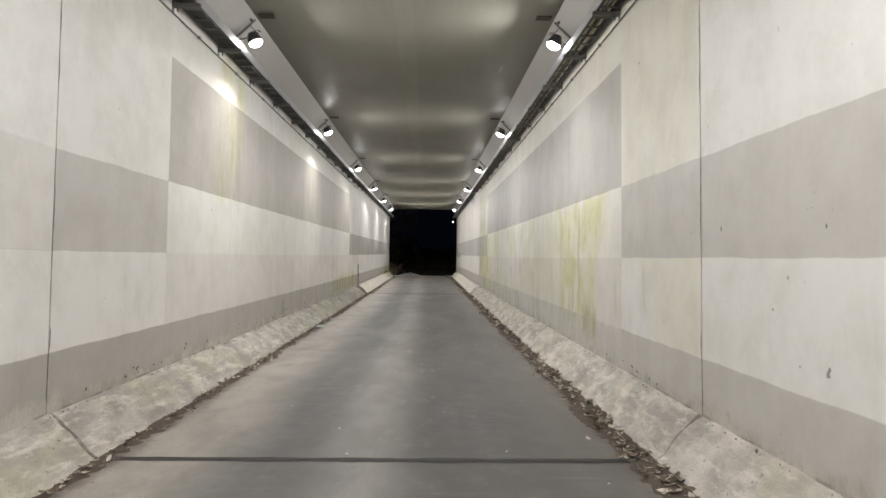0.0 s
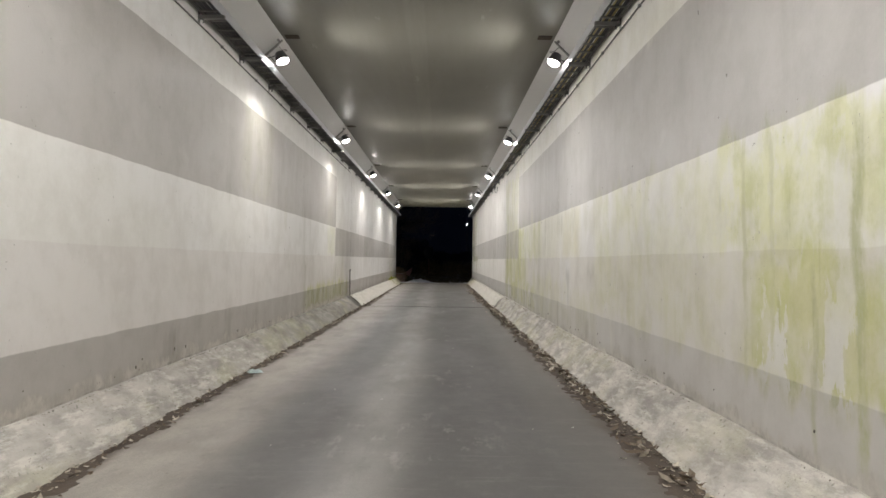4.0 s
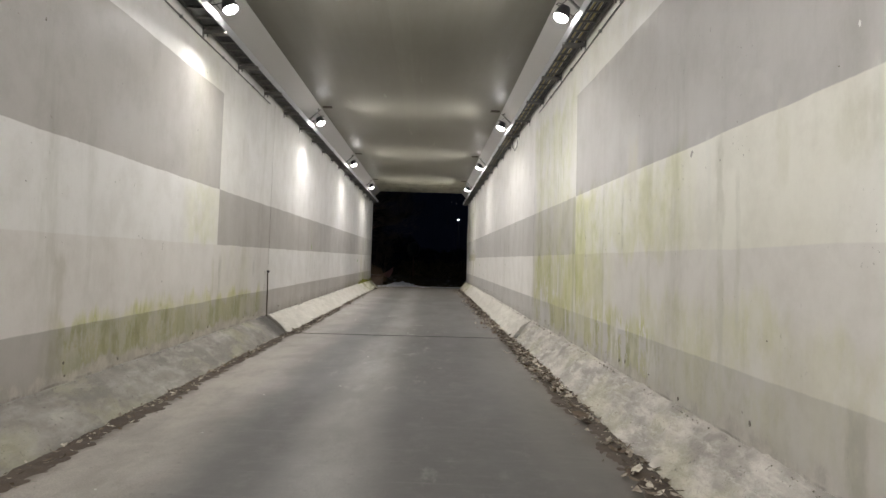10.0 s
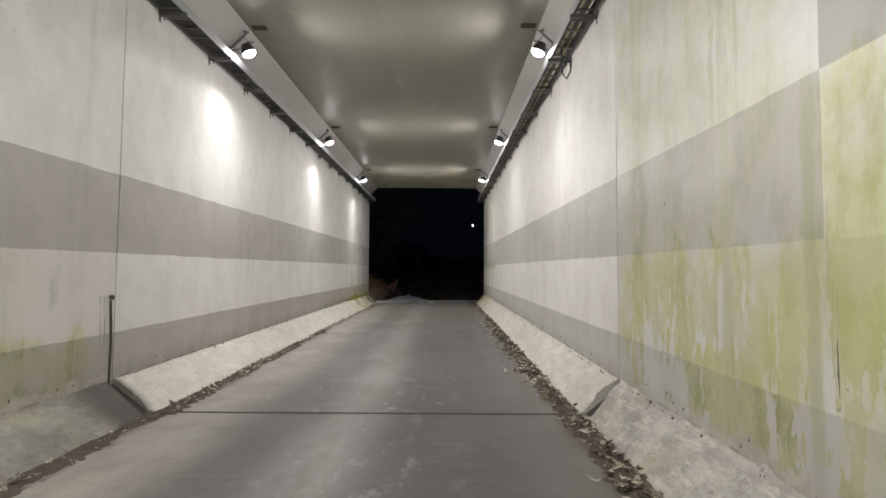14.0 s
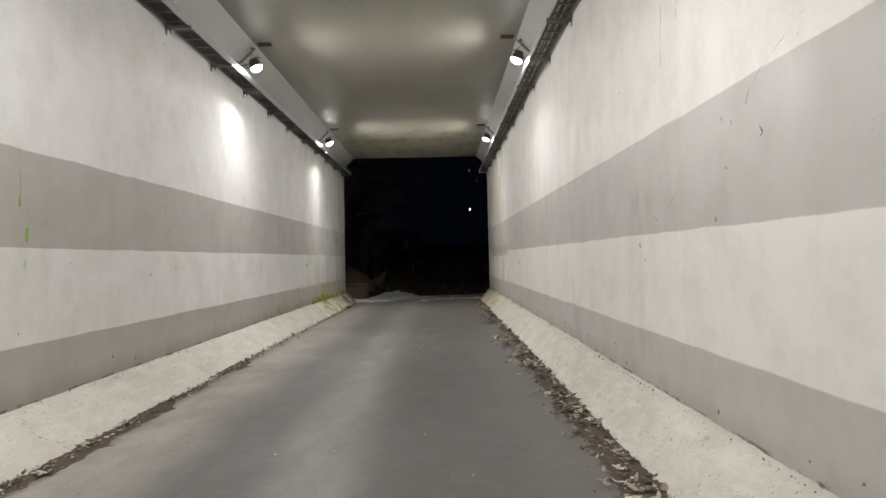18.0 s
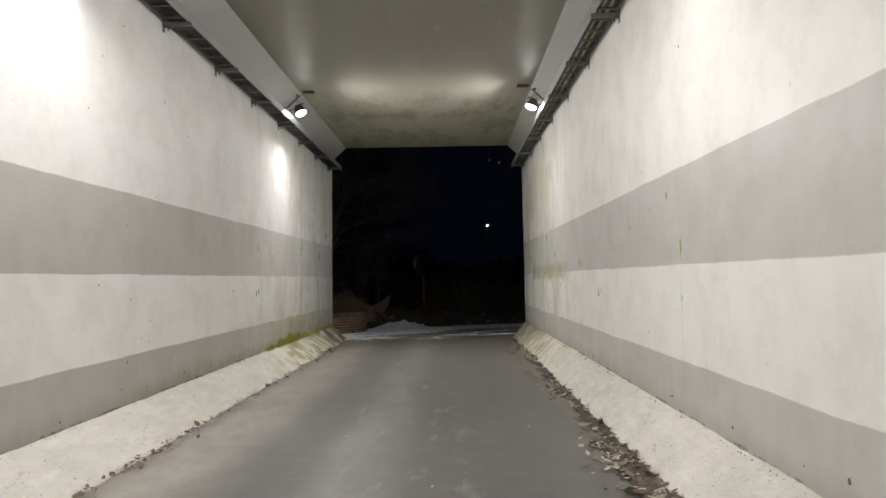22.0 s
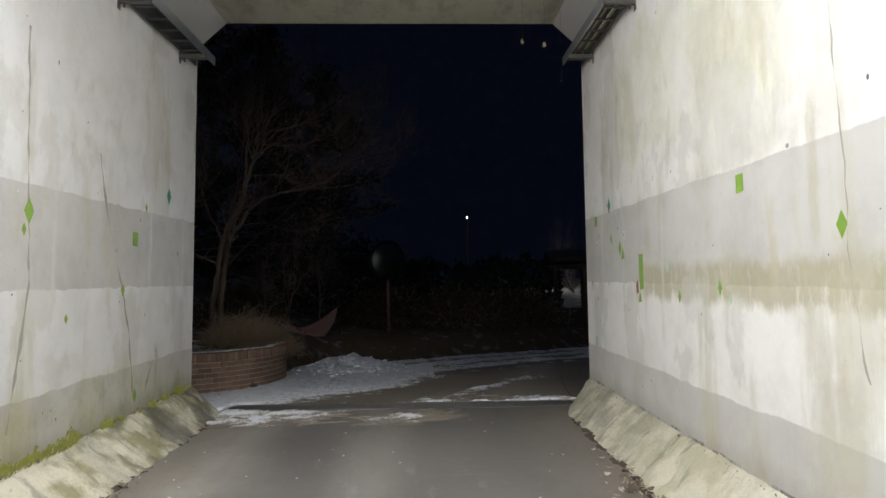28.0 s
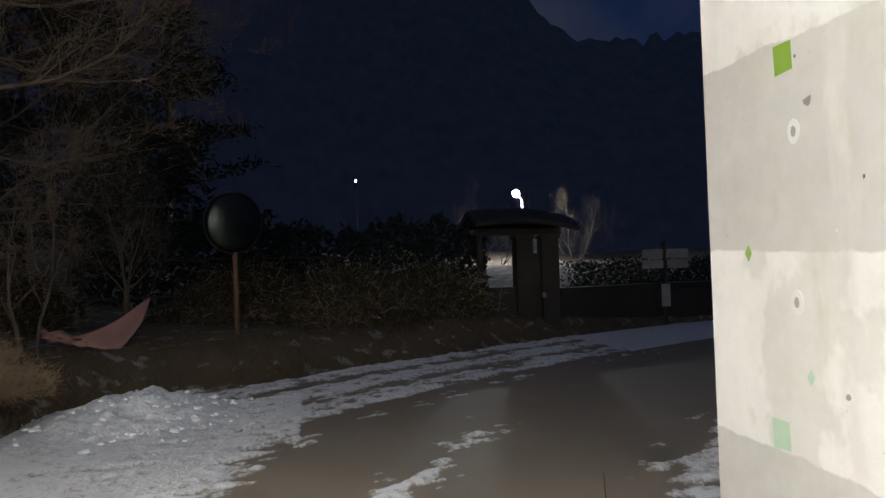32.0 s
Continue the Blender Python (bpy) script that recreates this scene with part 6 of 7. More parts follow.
def leaning_tree(seed):
    """A twin-stemmed tree that leans over the wall, with long limbs reaching out on one side."""
    s, low = Soup(), Soup()
    rnd = random.Random(seed)

    def twig(pos, way, length, r, level):
        n = 4
        pts, w = [pos.copy()], way.normalized()
        for i in range(n):
            w = (w + Vector((rnd.gauss(0.03, 0.16), rnd.gauss(0, 0.16), rnd.gauss(0.05, 0.12)))).normalized()
            pts.append(pts[-1] + w * (length / n))
        s.tube(pts, [max(0.0018, r * (1 - 0.7 * i / n)) for i in range(n + 1)], 3 if level else 4, False)
        if level < 3:
            for k in range(4 if level < 2 else 3):
                i = rnd.randrange(1, n + 1)
                d = (w + Vector((rnd.gauss(0, 0.6), rnd.gauss(0, 0.6), rnd.gauss(0.1, 0.45)))).normalized()
                twig(pts[i], d, length * rnd.uniform(0.4, 0.7), r * 0.55, level + 1)

    def limb(soup, pts, r0, r1, twigs, sides=6):
        pts = [Vector(q) for q in pts]
        fine = []
        for i in range(len(pts) - 1):
            p0, p1, p2, p3 = (pts[max(0, min(len(pts) - 1, i + k))] for k in (-1, 0, 1, 2))
            for k in range(4):
                t = k / 4
                fine.append(0.5 * ((2 * p1) + (p2 - p0) * t + (2 * p0 - 5 * p1 + 4 * p2 - p3) * t * t + (3 * p1 - p0 - 3 * p2 + p3) * t ** 3) + Vector((rnd.gauss(0, 0.012), rnd.gauss(0, 0.012), 0)))
        fine.append(pts[-1])
        n = len(fine)
        soup.tube(fine, [r0 + (r1 - r0) * i / (n - 1) for i in range(n)], sides, False)
        for k in range(twigs):
            i = rnd.randrange(n // 4, n)
            d = (fine[i] - fine[max(0, i - 1)]).normalized()
            d = (d + Vector((rnd.gauss(0.05, 0.55), rnd.gauss(0, 0.55), rnd.gauss(0.10, 0.4)))).normalized()
            twig(fine[i], d, rnd.uniform(0.45, 1.15), (r0 + (r1 - r0) * i / n) * 0.5, 0)

    # x along the wall, z up, from the foot of the tree
    limb(low, [(0, 0, -0.3), (0.0, 0, 0.8), (0.08, 0, 1.4), (0.16, 0, 2.0), (0.36, 0.0, 2.4), (0.54, 0.05, 2.87)], 0.062, 0.046, 2, 8)
    limb(low, [(0.14, 0.08, -0.3), (0.12, 0.08, 0.85), (0.20, 0.05, 1.5), (0.28, 0.05, 2.0), (0.46, 0.05, 2.3), (0.60, 0.08, 2.55)], 0.058, 0.040, 2, 8)
    limb(s, [(0.54, 0.05, 2.87), (0.66, 0.10, 3.4), (0.80, 0.15, 3.9), (0.88, 0.18, 4.1), (1.05, 0.2, 4.6), (1.3, 0.3, 5.3)], 0.044, 0.012, 26)
    limb(s, [(0.54, 0.05, 2.87), (0.58, 0.0, 3.6), (0.65, -0.05, 4.3), (0.72, -0.1, 5.1), (0.78, -0.1, 5.8)], 0.030, 0.008, 18)
    limb(s, [(0.16, 0, 1.98), (-0.05, -0.05, 2.4), (-0.20, -0.1, 2.95), (-0.36, -0.1, 3.5), (-0.54, -0.1, 4.0), (-0.5, 0, 4.4), (-0.25, 0.1, 4.8)], 0.022, 0.006, 14)
    limb(s, [(0.60, 0.08, 2.55), (0.88, -0.05, 2.74), (1.25, -0.15, 2.88), (1.78, -0.25, 2.95), (2.25, -0.3, 3.15), (2.6, -0.3, 3.45), (2.9, -0.25, 3.8)], 0.030, 0.006, 26)
    limb(s, [(1.78, -0.25, 2.95), (2.3, -0.1, 3.0), (2.7, 0.0, 3.1), (3.0, 0.05, 3.4)], 0.015, 0.004, 10)
    limb(s, [(0.88, 0.18, 4.1), (1.15, 0.1, 4.17), (1.62, 0.0, 4.25), (2.1, -0.1, 4.45)], 0.020, 0.005, 16)
    limb(s, [(0.80, 0.15, 3.9), (1.4, 0.35, 3.92), (1.95, 0.5, 4.08), (2.25, 0.55, 4.3), (2.65, 0.6, 4.7)], 0.020, 0.005, 18)
    limb(s, [(0.70, 0.1, 3.27), (1.15, 0.3, 3.32), (1.55, 0.4, 3.16), (2.15, 0.5, 3.2)], 0.016, 0.004, 14)
    limb(s, [(0.50, 0.05, 2.30), (0.95, 0.2, 2.35), (1.4, 0.3, 2.2), (1.9, 0.3, 2.3)], 0.013, 0.004, 12)
    return low, s


t1 = plant_tree("bare_tree", leaning_tree(11), "leafless twin-stemmed tree leaning over the brick wall", pose(-3.94, 51.3, OUT + 0.45))
t2 = plant_tree("bare_tree", tree(23, 8.5, 0.09, 1, 0.0), "tall leafless tree on the bank", pose(-5.9, 53.0, OUT + 0.6))
t4 = plant_tree("bare_tree", tree(57, 3.4, 0.035, 2, 0.25, 4), "small spreading leafless tree on the bank", pose(-3.05, 53.0, OUT + 0.45))
copy_thing(t4, pose(-2.6, 55.4, OUT + 0.6, 0, 0, 140))
copy_thing(t2, pose(-4.9, 55.2, OUT + 0.7, 0, 0, 100))
copy_thing(t2, pose(-9.5, 52.0, OUT + 0.9, 0, 0, 300))
t3 = plant_tree("bare_tree", tree(31, 6.6, 0.07, 3, 0.40, 4), "small leafless tree lit white by the street lamp", pose(10.3, 80.2, OUT + 0.45))
copy_thing(t3, pose(13.6, 77.5, OUT + 0.3, 0, 0, 200))

sh = thing("dry_shrub", shrub(3, 1.0, 0.85, 1500, M_TWIG, "dry_shrub"), "dense brown leafless shrub spilling over the brick wall", "shrub", "dry shrubs", m=pose(-3.05, 50.3, OUT + 0.42) @ Matrix.Scale(0.72, 4))
copy_thing(sh, pose(-2.75, 51.3, OUT + 0.25, 0, 0, 120) @ Matrix.Scale(0.6, 4))
sh2 = tagged(new("leafy_shrub"), "dark rounded shrub with withered leaves on the bank", "shrub", "leafy shrubs")
sh2.matrix_basis = pose(1.0, 56.3, OUT + 0.35)
part("stem_clump", shrub(8, 1.3, 1.2, 420, M_TWIG, "stem_clump"), sh2)
s = Soup()
rnd = random.Random(88)
for i in range(5200):
    a, e, q = rnd.uniform(0, 6.283), math.asin(rnd.random()), 0.72 + 0.36 * rnd.random()
    q *= 1 + 0.22 * noise.noise(Vector((math.cos(a) * 2.2, math.sin(a) * 2.2, e * 2)))
    c = Vector((1.45 * q * math.cos(a) * math.cos(e), 1.2 * q * math.sin(a) * math.cos(e), 1.15 * q * math.sin(e)))
    d = Vector((rnd.gauss(0, 1), rnd.gauss(0, 1), rnd.gauss(0, 0.8))).normalized() * rnd.uniform(0.03, 0.08)
    o = d.orthogonal().normalized() * 0.022
    k = len(s.v)
    s.v += [c - d, c + o, c + d, c - o]
    s.f.append((k, k + 1, k + 2, k + 3))
part("foliage", s.mesh("foliage", M_DRYLEAF), sh2, "withered brown leaves")
copy_thing(sh2, pose(2.7, 57.6, OUT + 0.35, 0, 0, 80))
copy_thing(sh2, pose(-0.9, 56.9, OUT + 0.45, 0, 0, 190))
copy_thing(sh2, pose(-4.6, 55.6, OUT + 0.45, 0, 0, 290))
copy_thing(sh, pose(-3.6, 52.6, OUT + 0.40, 0, 0, 220) @ Matrix.Scale(0.7, 4))

# dead grass along the bank
s = Soup()
rnd = random.Random(17)
for i in range(6500):
    k = rnd.randrange(3, len(BANK_EDGE) - 3)
    (ax, ay), (bx, by) = BANK_EDGE[k], BANK_EDGE[k + 1]
    t = rnd.random()
    nx_, ny_ = -(by - ay), bx - ax
    q = math.hypot(nx_, ny_)
    off = abs(rnd.gauss(0.15, 0.55))
    x, y = ax + (bx - ax) * t + nx_ / q * off, ay + (by - ay) * t + ny_ / q * off
    if dist(x, y, BANK_EDGE) < 0.03:
        continue
    z = OUT + bank_h(x, y)
    hgt, a = rnd.uniform(0.05, 0.26), rnd.uniform(0, 6.28)
    b = len(s.v)
    s.v += [Vector((x - 0.004, y, z - 0.02)), Vector((x + 0.004, y, z - 0.02)), Vector((x + 0.20 * math.cos(a), y + 0.20 * math.sin(a), z + hgt))]
    s.f.append((b, b + 1, b + 2))
thing("dead_grass", s.mesh("dead_grass", M_GRASS), "pale dead grass along the bank", "grass", kind="stuff")

# ---- warning flag on a leaning cane ----
flag = tagged(new("warning_flag"), "torn faded red cloth flag on a leaning cane in the shrubs", "flag")
flag.location = (-2.05, 54.3, OUT + 0.35)
part("cane", Soup().tube([(-0.35, -0.3, 0.0), (0.0, 0.05, 0.72), (0.28, 0.30, 1.5)], [0.012, 0.010, 0.006], 6).mesh("cane", M_GRASS), flag, "thin bamboo cane")
tip, lft, bot = Vector((0.06, 0.10, 0.80)), Vector((-0.75, -0.95, 0.38)), Vector((-0.14, -0.85, 0.06))
s = Soup()
rows = []
for i in range(13):
    u = i / 12
    a, b = tip.lerp(lft, u), tip.lerp(bot, u)
    rows.append([a.lerp(b, v / 10) + Vector((0.05, 0.05, -0.16 * u * (1 - v / 10))) * math.sin(u * 3.0) + Vector((0.03, 0.04, 0.0)) * math.sin(v * 1.3 + u * 5) * u for v in range(11)])
s.sheet(rows)
cl = part("cloth", s.mesh("cloth", M_CLOTH, True), flag, "faded red cloth")
so = cl.modifiers.new("thickness", "SOLIDIFY")
so.thickness = 0.004

s = Soup()
rows = []
for i in range(9):
    u = i / 8
    a, b = lft.lerp(Vector((-1.0, -1.1, 0.48)), u), lft.lerp(bot, 0.45).lerp(Vector((-0.9, -1.05, 0.30)), u)
    rows.append([a.lerp(b, v / 6) + Vector((0.03, 0.05, 0.03)) * math.sin(v * 1.7 + u * 6) for v in range(7)])
s.sheet(rows)
fold = part("torn_fold", s.mesh("torn_fold", M_CLOTH, True), flag, "pale torn end of the cloth")
so = fold.modifiers.new("thickness", "SOLIDIFY")
so.thickness = 0.004

# ---- traffic mirror ----
mir = tagged(new("traffic_mirror"), "round convex traffic mirror on a rusty orange pole", "mirror")
mir.location = (-0.80, 54.75, OUT + 0.40)
part("pole", Soup().tube([(0, 0, -0.1), (-0.03, 0, 1.9)], 0.038, 10).mesh("pole", M_POLE_O, True), mir, "rusty orange steel pole")
face = Matrix.Translation((-0.03, -0.07, 1.86)) @ Euler((radians(94), 0, radians(33))).to_matrix().to_4x4() @ Matrix.Diagonal((1.04, 1.04, 1, 1))
part("mirror_face", Soup().lathe([(0.455, 0.0), (0.40, 0.045), (0.30, 0.085), (0.18, 0.112), (0.06, 0.125), (0.002, 0.126)], face, 32).mesh("mirror_face", M_MIRROR, True), mir, "dark convex mirror")
part("rim", Soup().lathe([(0.40, -0.05), (0.465, -0.03), (0.475, 0.0), (0.465, 0.010), (0.452, 0.004)], face, 32).mesh("rim", M_TIMBER, True), mir, "dark rim")
part("clamp", Soup().box(-0.06, 0.02, -0.05, 0.05, 1.66, 1.74).mesh("clamp", M_DULL), mir)

# ---- cable fence behind the mirror ----
fence = tagged(new("cable_fence"), "dark steel post and rail fence along the bank", "fence")
for x, y in ((-3.6, 56.6), (-0.9, 56.4), (1.9, 57.6), (4.3, 59.4)):
    part("post", Soup().tube([(0, 0, -0.2), (0, 0, 1.35)], 0.045, 8).mesh("post", M_TIMBER), fence, m=pose(x, y, OUT + bank_h(x, y)))
for h in (0.55, 1.2):
    part("rail", Soup().tube([(-3.6, 56.6, OUT + 0.55 + h), (-0.9, 56.4, OUT + 0.55 + h), (1.9, 57.6, OUT + 0.55 + h), (4.3, 59.4, OUT + 0.55 + h)], 0.022, 6).mesh("rail", M_TIMBER), fence)

# ---- roofed gate in the dark ----
gate = tagged(new("roofed_gate"), "dark timber gate with a drooping tiled roof and two piers", "gate")
gate.location = (4.62, 57.35, OUT)
part("slim_post", Soup().box(-0.90, -0.80, -0.05, 0.05, -0.1, 2.28).mesh("slim_post", M_TIMBER), gate)
for x0, x1 in ((-0.10, 0.26), (0.46, 0.82)):
    pier = Soup().box(x0, x1, -0.16, 0.16, -0.1, 2.05).box(x0 - 0.03, x1 + 0.03, -0.19, 0.19, 2.05, 2.12).box(x0 - 0.03, x1 + 0.03, -0.19, 0.19, -0.1, 0.18)
    part("pier", pier.mesh("pier", M_TIMBER), gate, "dark stone pier")
part("door_leaf", Soup().box(0.26, 0.46, 0.02, 0.06, 0.05, 1.75).mesh("door_leaf", M_TIMBER), gate, "dark door leaf")
part("lintel", Soup().box(-0.95, 0.92, -0.07, 0.07, 2.13, 2.27).mesh("lintel", M_TIMBER), gate)
part("low_rail", Soup().box(-0.80, -0.10, -0.04, 0.04, 0.95, 1.05).mesh("low_rail", M_TIMBER), gate)
part("low_panel", Soup().box(-0.80, -0.10, -0.02, 0.02, 0.10, 0.95).mesh("low_panel", M_TIMBER), gate)
part("notice", Soup().box(0.42, 0.50, -0.20, -0.192, 0.82, 0.92).mesh("notice", M_SIGN), gate, "small pale notice")


def roof_z(u, v):
    return 2.60 - 0.20 * max(0.0, u - 0.15) ** 1.3 - 0.10 * max(0.0, -u - 0.5) - 0.40 * abs(v) ** 1.15


s = Soup()
rows = []
for i in range(17):
    u = -1 + 2 * i / 16
    rows.append([(-0.02 + u * 1.08, v, roof_z(u, v)) for v in (-0.72, -0.5, -0.25, 0.0, 0.25, 0.5, 0.72)])
s.sheet(rows)
roof = part("roof", s.mesh("roof", M_TILE), gate, "drooping dark tiled roof")
so = roof.modifiers.new("thickness", "SOLIDIFY")
so.thickness = 0.10
for i in range(15):
    u = -1 + 2 * (i + 0.5) / 15
    part("ridge_tile", Soup().tube([(-0.02 + u * 1.06, v, roof_z(u, v) + 0.03) for v in (-0.74, -0.5, -0.2, 0.0, 0.2, 0.5, 0.74)], 0.038, 6).mesh("ridge_tile", M_TILE), roof)

# low wall beside the gate; on its other side an added hedge blocks the lit yard
for x, y, a, n in ((5.55, 57.7, 22, 3), (8.5, 58.95, 16, 3), (11.55, 59.9, 14, 3)):
    wl = tagged(new("garden_wall"), "dark low stone wall beside the gate", "wall", "garden walls")
    wl.matrix_basis = pose(x, y, OUT, 0, 0, a)
    part("body", Soup().box(0, 3.1, -0.15, 0.15, -0.1, 0.90).mesh("body", M_TIMBER), wl)
    part("coping", Soup().box(-0.02, 3.12, -0.2, 0.2, 0.90, 0.99).mesh("coping", M_TILE), wl)


def hedge(seed, length, height, depth):
    s = Soup()
    rnd = random.Random(seed)
    for i in range(5200):
        x = rnd.uniform(0, length)
        top = height * (0.82 + 0.22 * fbm(x * 1.3, seed))
        y, z = rnd.gauss(0, depth * 0.4), top * rnd.random() ** 0.7
        c = Vector((x, y, z))
        d = Vector((rnd.gauss(0, 1), rnd.gauss(0, 1), rnd.gauss(0.2, 0.8))).normalized() * rnd.uniform(0.08, 0.17)
        q = d.orthogonal().normalized() * 0.05
        k = len(s.v)
        s.v += [c - q, c + q, c + d]
        s.f.append((k, k + 1, k + 2))
    return s.mesh("hedge", M_PINE)


hd1 = tagged(new("evergreen_hedge"), "added dark evergreen hedge screening the lit yard beside the gate", "hedge", "hedges")
hd1.matrix_basis = pose(-0.35, 58.7, OUT + 0.4, 0, 0, -8)
part("foliage", hedge(3, 4.5, 2.5, 0.9), hd1, "dark evergreen leaves")
for k in range(6):
    part("stem", Soup().tube([(0.4 + 0.75 * k, 0.05, -0.1), (0.45 + 0.75 * k, 0.0, 0.9), (0.38 + 0.75 * k, 0.05, 1.7)], [0.04, 0.03, 0.012], 6, False).mesh("stem", M_BARK), hd1)
copy_thing(hd1, pose(-4.6, 60.0, OUT + 0.6, 0, 0, -4))
# more added hedge behind the low wall, to keep that side dark
copy_thing(hd1, pose(7.3, 61.2, OUT + 0.1, 0, 0, 16) @ Matrix.Scale(0.72, 4))
copy_thing(hd1, pose(10.4, 62.0, OUT + 0.1, 0, 0, 14) @ Matrix.Scale(0.72, 4))
copy_thing(hd1, pose(13.5, 62.8, OUT + 0.1, 0, 0, 12) @ Matrix.Scale(0.72, 4))

# ---- sign boards ----
sg = tagged(new("sign_post"), "grey direction boards on a dark post with a white notice", "sign")
sg.location = (8.55, 58.45, OUT)
sg.rotation_euler = (0, 0, radians(-15))
part("post", Soup().tube([(0, 0, -0.1), (0, 0, 2.0)], 0.05, 8).mesh("post", M_TIMBER), sg)
for x in (-0.28, 0.30):
    for z in (1.45, 1.70):
        part("board", Soup().box(x - 0.24, x + 0.24, -0.08, -0.06, z - 0.10, z + 0.10).mesh("board", M_SIGN), sg)
part("notice", Soup().box(-0.10, 0.10, -0.075, -0.06, 0.45, 0.98).mesh("notice", M_SIGN), sg, "small pale notice")

# ---- yard beyond the gate, lit by a street lamp ----
pole = tagged(new("street_lamp"), "lit street lamp on a slim steel pole", "lamp", "street lamps")
pole.location = (12.55, 81.4, OUT)
part("pole", Soup().tube([(0, 0, 0), (0, 0, 5.5)], [0.08, 0.05], 8).mesh("pole", M_STEEL), pole, "slim steel pole")
part("arm", Soup().tube([(0, 0, 5.4), (-0.2, -0.1, 5.75), (-0.42, -0.2, 5.85)], 0.035, 6).mesh("arm", M_STEEL), pole)
hd = part("head", Soup().lathe([(0.04, 0.28), (0.10, 0.25), (0.10, 0.20), (0.06, 0.19)], Matrix.Translation((-0.42, -0.2, 5.85)), 16).mesh("head", M_CAST, True), pole)
part("globe", Soup().lathe([(0.06, 0.20), (0.16, 0.15), (0.21, 0.05), (0.215, -0.02), (0.18, -0.13), (0.09, -0.20), (0.004, -0.215)], Matrix.Translation((-0.42, -0.2, 5.85)), 20).mesh("globe", M_STREET_LIT, True), hd, "glowing white globe")
sl = bpy.data.lights.new("street_light", "POINT")
sl.energy, sl.shadow_soft_size, sl.color = STREET_POWER, 0.12, (0.90, 0.94, 1.0)
new("street_light", sl).location = (12.13, 81.0, OUT + 5.45)
yard = tagged(new("yard_fence"), "broken white board fence in the lit yard beyond the gate", "fence")
for i in range(40):
    if i in (9, 10, 11, 17, 18) or i > 22:
        continue
    part("board", Soup().box(-0.07, 0.07, -0.02, 0.02, 0.55 if i % 4 == 1 else 0.15, 0.85 + 0.12 * (i % 3)).mesh("board", M_SIGN_W), yard, m=pose(8.0 + 0.28 * i, 76.0 + 0.02 * i, OUT + 0.35))
for h in (0.25, 0.75):
    part("rail", Soup().box(8.0, 14.2, -0.03, 0.03, 0, 0.08).mesh("rail", M_SIGN_W), yard, m=pose(0, 76.2, OUT + 0.35 + h))
for i in range(12):
    part("post", Soup().box(-0.05, 0.05, -0.05, 0.05, -0.3, 1.0).mesh("post", M_SIGN), yard, m=pose(8.0 + 0.56 * i, 76.26, OUT + 0.35))
s = Soup()
s.sheet([[(x, y, OUT + 0.25 + 0.08 * fbm(x * 0.4, y * 0.4)) for x in range(4, 30, 2)] for y in range(70, 92, 2)])
thing("yard_ground", s.mesh("yard_ground", M_SOIL, True), "dark frosty yard under the street lamp", "yard", kind="structure")

# a small far lamp
for x, y, z, r in ((3.2, 86.0, 9.05, 0.05),):
    ob = tagged(new("street_lamp"), "small far street lamp among the trees", "lamp", "street lamps")
    ob.location = (x, y, OUT)
    part("pole", Soup().tube([(0, 0, 0), (0, 0, z - OUT - 0.1)], [0.06, 0.04], 6).mesh("pole", M_TIMBER), ob)
    part("globe", Soup().lathe([(0.02, -r), (r * 0.8, -r * 0.6), (r, 0), (r * 0.8, r * 0.6), (0.02, r)], Matrix.Translation((0, 0, z - OUT)), 10).mesh("globe", M_STREET_LIT, True), ob, "glowing globe")

# ---- pines and the wooded hill ----
def pine(seed, height):
    rnd = random.Random(seed)
    ob = tagged(new("pine_tree"), "dark pine with an uneven crown against the night sky", "tree", "dark pines")
    tr = Soup().tube([(0, 0, -0.3), (0.1, 0.05, height * 0.5), (0.0, 0.1, height)], [0.22, 0.14, 0.03], 7)
    limbs = []
    for i in range(44):
        z = height * rnd.uniform(0.12, 0.98)
        a, q = rnd.uniform(0, 6.28), (height - z) * rnd.uniform(0.25, 0.55) + 0.4
        e = Vector((q * math.cos(a), q * math.sin(a), z + rnd.uniform(-0.1, 0.6)))
        tr.tube([(0, 0, z - 0.2), (e.x * 0.6, e.y * 0.6, z + 0.1), e], [0.05, 0.03, 0.01], 4, False)
        limbs.append((Vector((0, 0, z)), e))
    part("trunk", tr.mesh("trunk", M_BARK), ob)
    s = Soup()
    for a, b in limbs:
        for k in range(110):
            c = a.lerp(b, rnd.uniform(0.35, 1.1)) + Vector((rnd.gauss(0, 0.28), rnd.gauss(0, 0.28), rnd.gauss(0.05, 0.16)))
            d = Vector((rnd.gauss(0, 1), rnd.gauss(0, 1), rnd.gauss(0.3, 0.7))).normalized() * rnd.uniform(0.2, 0.45)
            w = d.orthogonal().normalized() * 0.07
            i = len(s.v)
            s.v += [c - w, c + w, c + d]
            s.f.append((i, i + 1, i + 2))
    part("crown", s.mesh("crown", M_PINE), ob, "dark needles")
    return ob


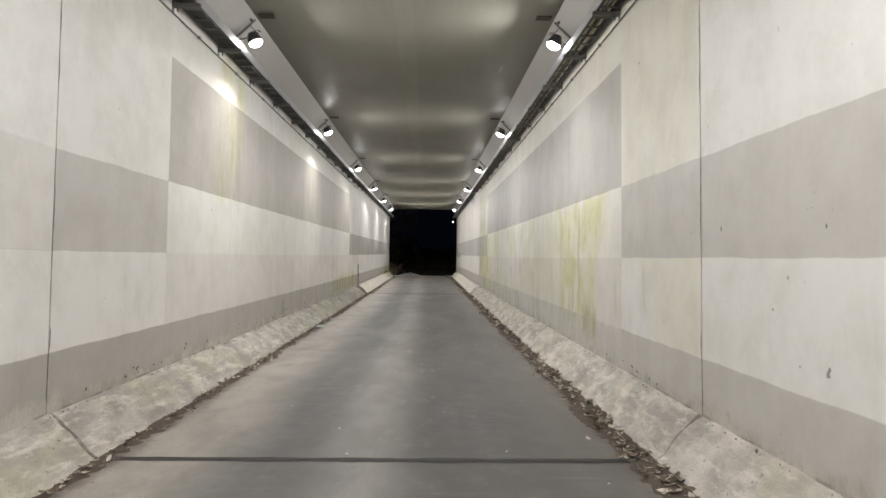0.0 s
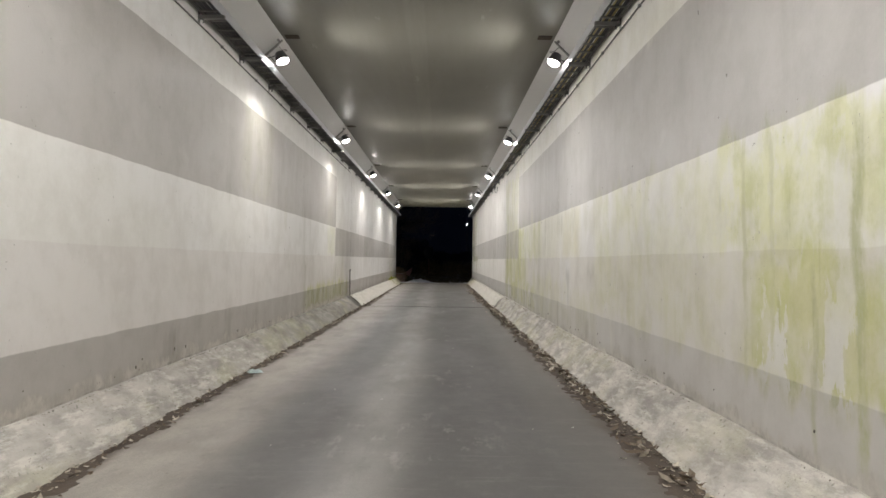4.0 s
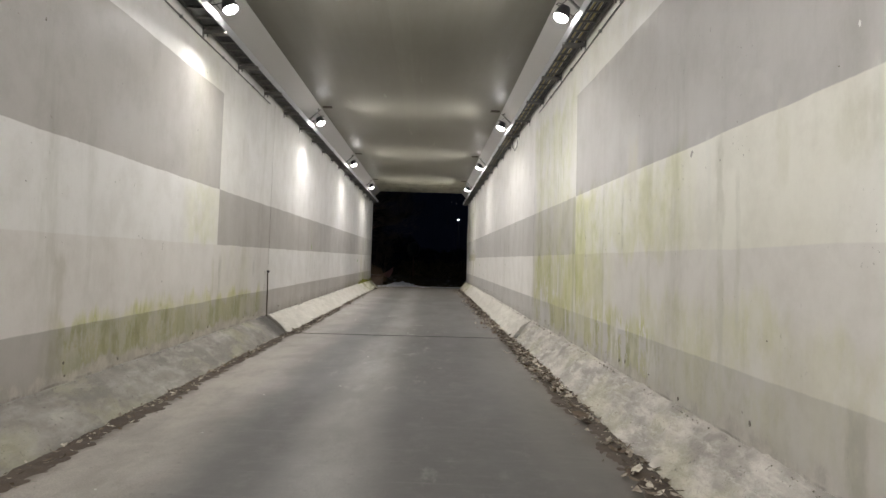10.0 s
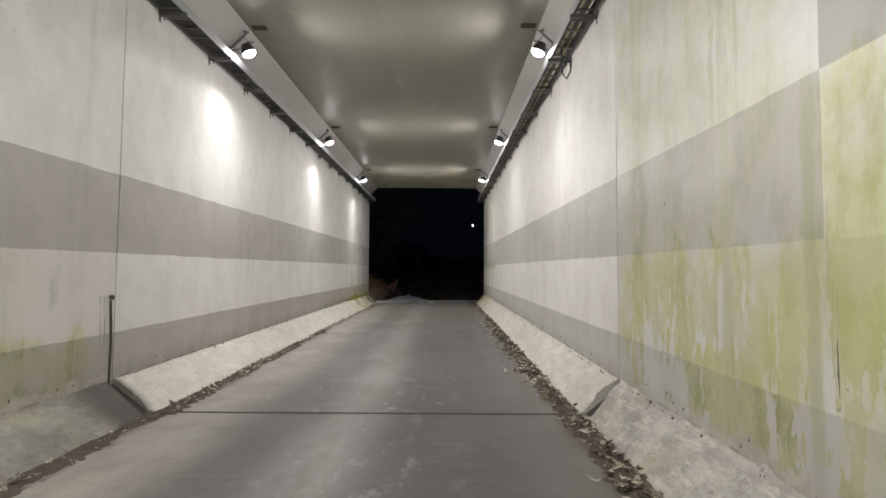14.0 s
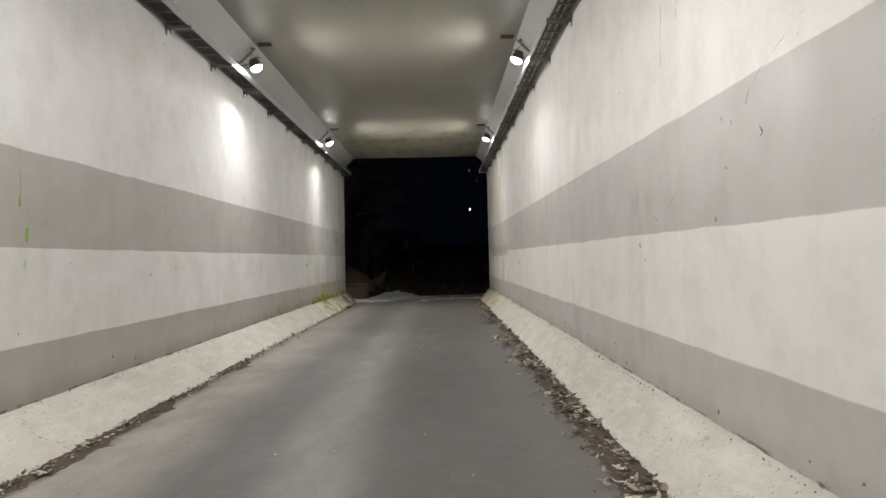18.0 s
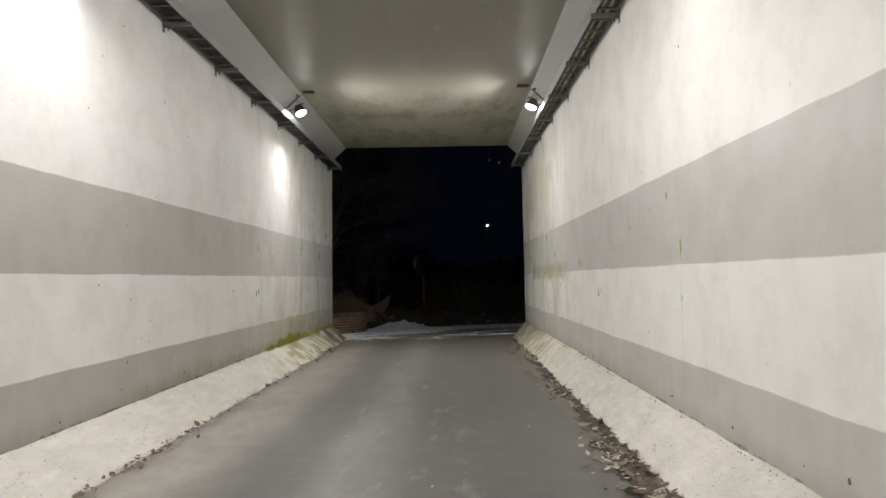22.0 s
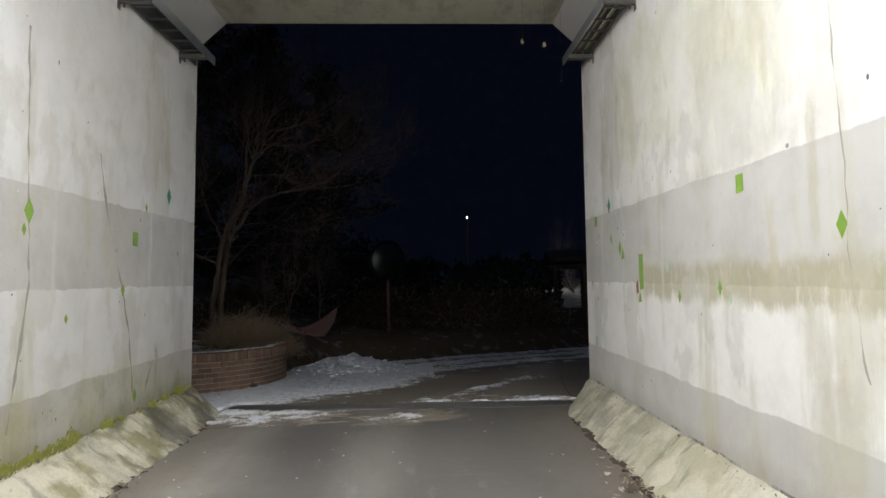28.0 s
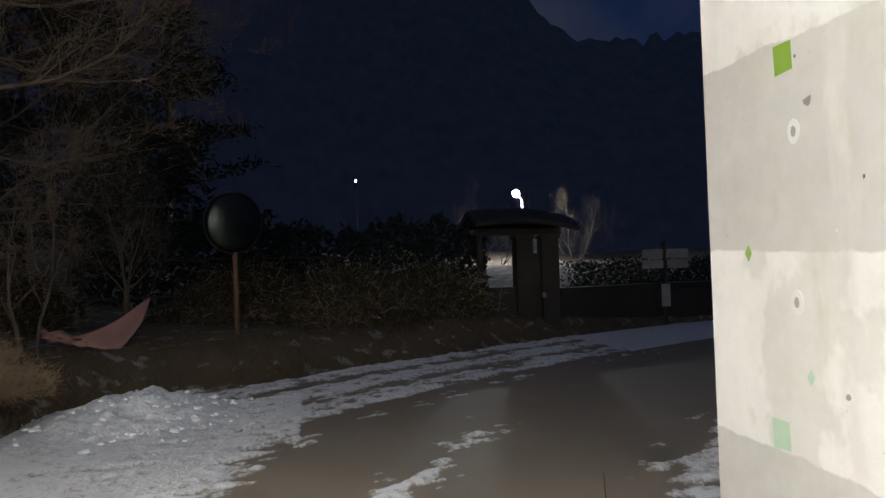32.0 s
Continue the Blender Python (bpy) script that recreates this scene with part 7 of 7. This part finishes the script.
p1, p2 = pine(5, 11.0), pine(9, 14.0)
p1.matrix_basis, p2.matrix_basis = pose(-6.4, 65.0, OUT + 1.0), pose(-10.5, 72.0, OUT + 1.2)
rnd = random.Random(40)
for x, y in ((-9, 61), (-12, 68), (-9, 80), (-14, 60), (-6, 76), (44, 72)):
    copy_thing(rnd.choice((p1, p2)), pose(x, y, OUT + 1.2, 0, 0, rnd.uniform(0, 360)))
s = Soup()
rows = []
for j in range(14):
    r = 95 + j * 14
    row = []
    for i in range(260):
        a = radians(20 + 140 * i / 259)
        t = max(0.0, min(1.0, (math.degrees(a) - 66) / 12))
        crest = 57 + 34 * t * t * (3 - 2 * t) + 6 * fbm(a * 2.2, 3.0)
        trees = 2.6 * abs(fbm(a * 40, j * 0.7, 1.0, 3)) + 1.6 * fbm(a * 95, j * 2.0, 5.0, 4)
        hgt = min(1, j / 5) * crest + trees
        row.append((math.cos(a) * r, 46 + math.sin(a) * r, OUT + max(-1, hgt)))
    rows.append(row)
s.sheet([r[::-1] for r in rows])
thing("wooded_hill", s.mesh("wooded_hill", M_HILL_GLOW), "wooded hill behind the lane with a faint navy glow of its own", "hill", kind="structure")

# dead leaves hanging on threads at the portal
for x, y, h, r in ((1.15, 45.68, 4.14, 0.035), (1.37, 45.55, 4.06, 0.038), (1.62, 45.9, 3.75, 0.02)):
    z0, zt = ground(y) + h, ground(y) + TOP
    lf = tagged(new("hanging_leaf"), "pale dead leaf hanging on a thread from the portal", "leaf", "hanging leaves")
    lf.location = (x, y, z0)
    part("thread", Soup().tube([(0, 0, 0.0), (0.005, 0, zt - z0 + 0.01)], 0.0012, 4).mesh("thread", M_CABLE), lf)
    part("blade", mesh("blade", [(-0.3 * r, 0, -r), (0.5 * r, 0.2 * r, -0.4 * r), (0.3 * r, 0, 0.4 * r), (0, 0, r), (-0.5 * r, -0.2 * r, 0.3 * r), (-0.6 * r, 0.1 * r, -0.3 * r)], [(0, 1, 2, 3), (0, 3, 4, 5)], M_LEAF), lf)
# bird box on a trunk
bx = tagged(new("bird_box"), "small pale box fixed to a thin trunk", "box")
bx.location = (-5.2, 52.12, 3.71)
part("body", Soup().box(-0.09, 0.09, -0.07, 0.07, -0.11, 0.09).mesh("body", M_SIGN), bx)
part("lid", Soup().box(-0.11, 0.11, -0.10, 0.08, 0.09, 0.11).mesh("lid", M_TIMBER), bx)
thing("slim_trunk", Soup().tube([(0, 0, -2.2), (0.02, 0.0, 0.5), (0.1, 0.1, 3.5), (0.0, 0.2, 6.0)], [0.07, 0.06, 0.045, 0.02], 7).mesh("slim_trunk", M_BARK, True), "slim bare trunk carrying a small box", "tree", m=pose(-5.2, 52.26, 3.71))
# bent twig at the foot of the wall
thing("bent_twig", Soup().tube([(0, 0, -0.01), (-0.10, 0.03, 0.10), (-0.16, 0.03, 0.24), (-0.17, 0.02, 0.36)], [0.005, 0.004, 0.003, 0.002], 5).mesh("bent_twig", M_GRASS), "thin bent dry twig beside the kerb end", "twig", m=pose(1.95, 47.1, OUT))
# pale stick on the bank
thing("pale_stick", Soup().tube([(-0.11, 0, 0.02), (0.0, 0.01, 0.0), (0.12, 0.0, -0.03)], [0.012, 0.013, 0.010], 6).mesh("pale_stick", M_SIGN_W), "short pale stick lying in the dead grass", "stick", m=pose(1.42, 55.60, 2.43))
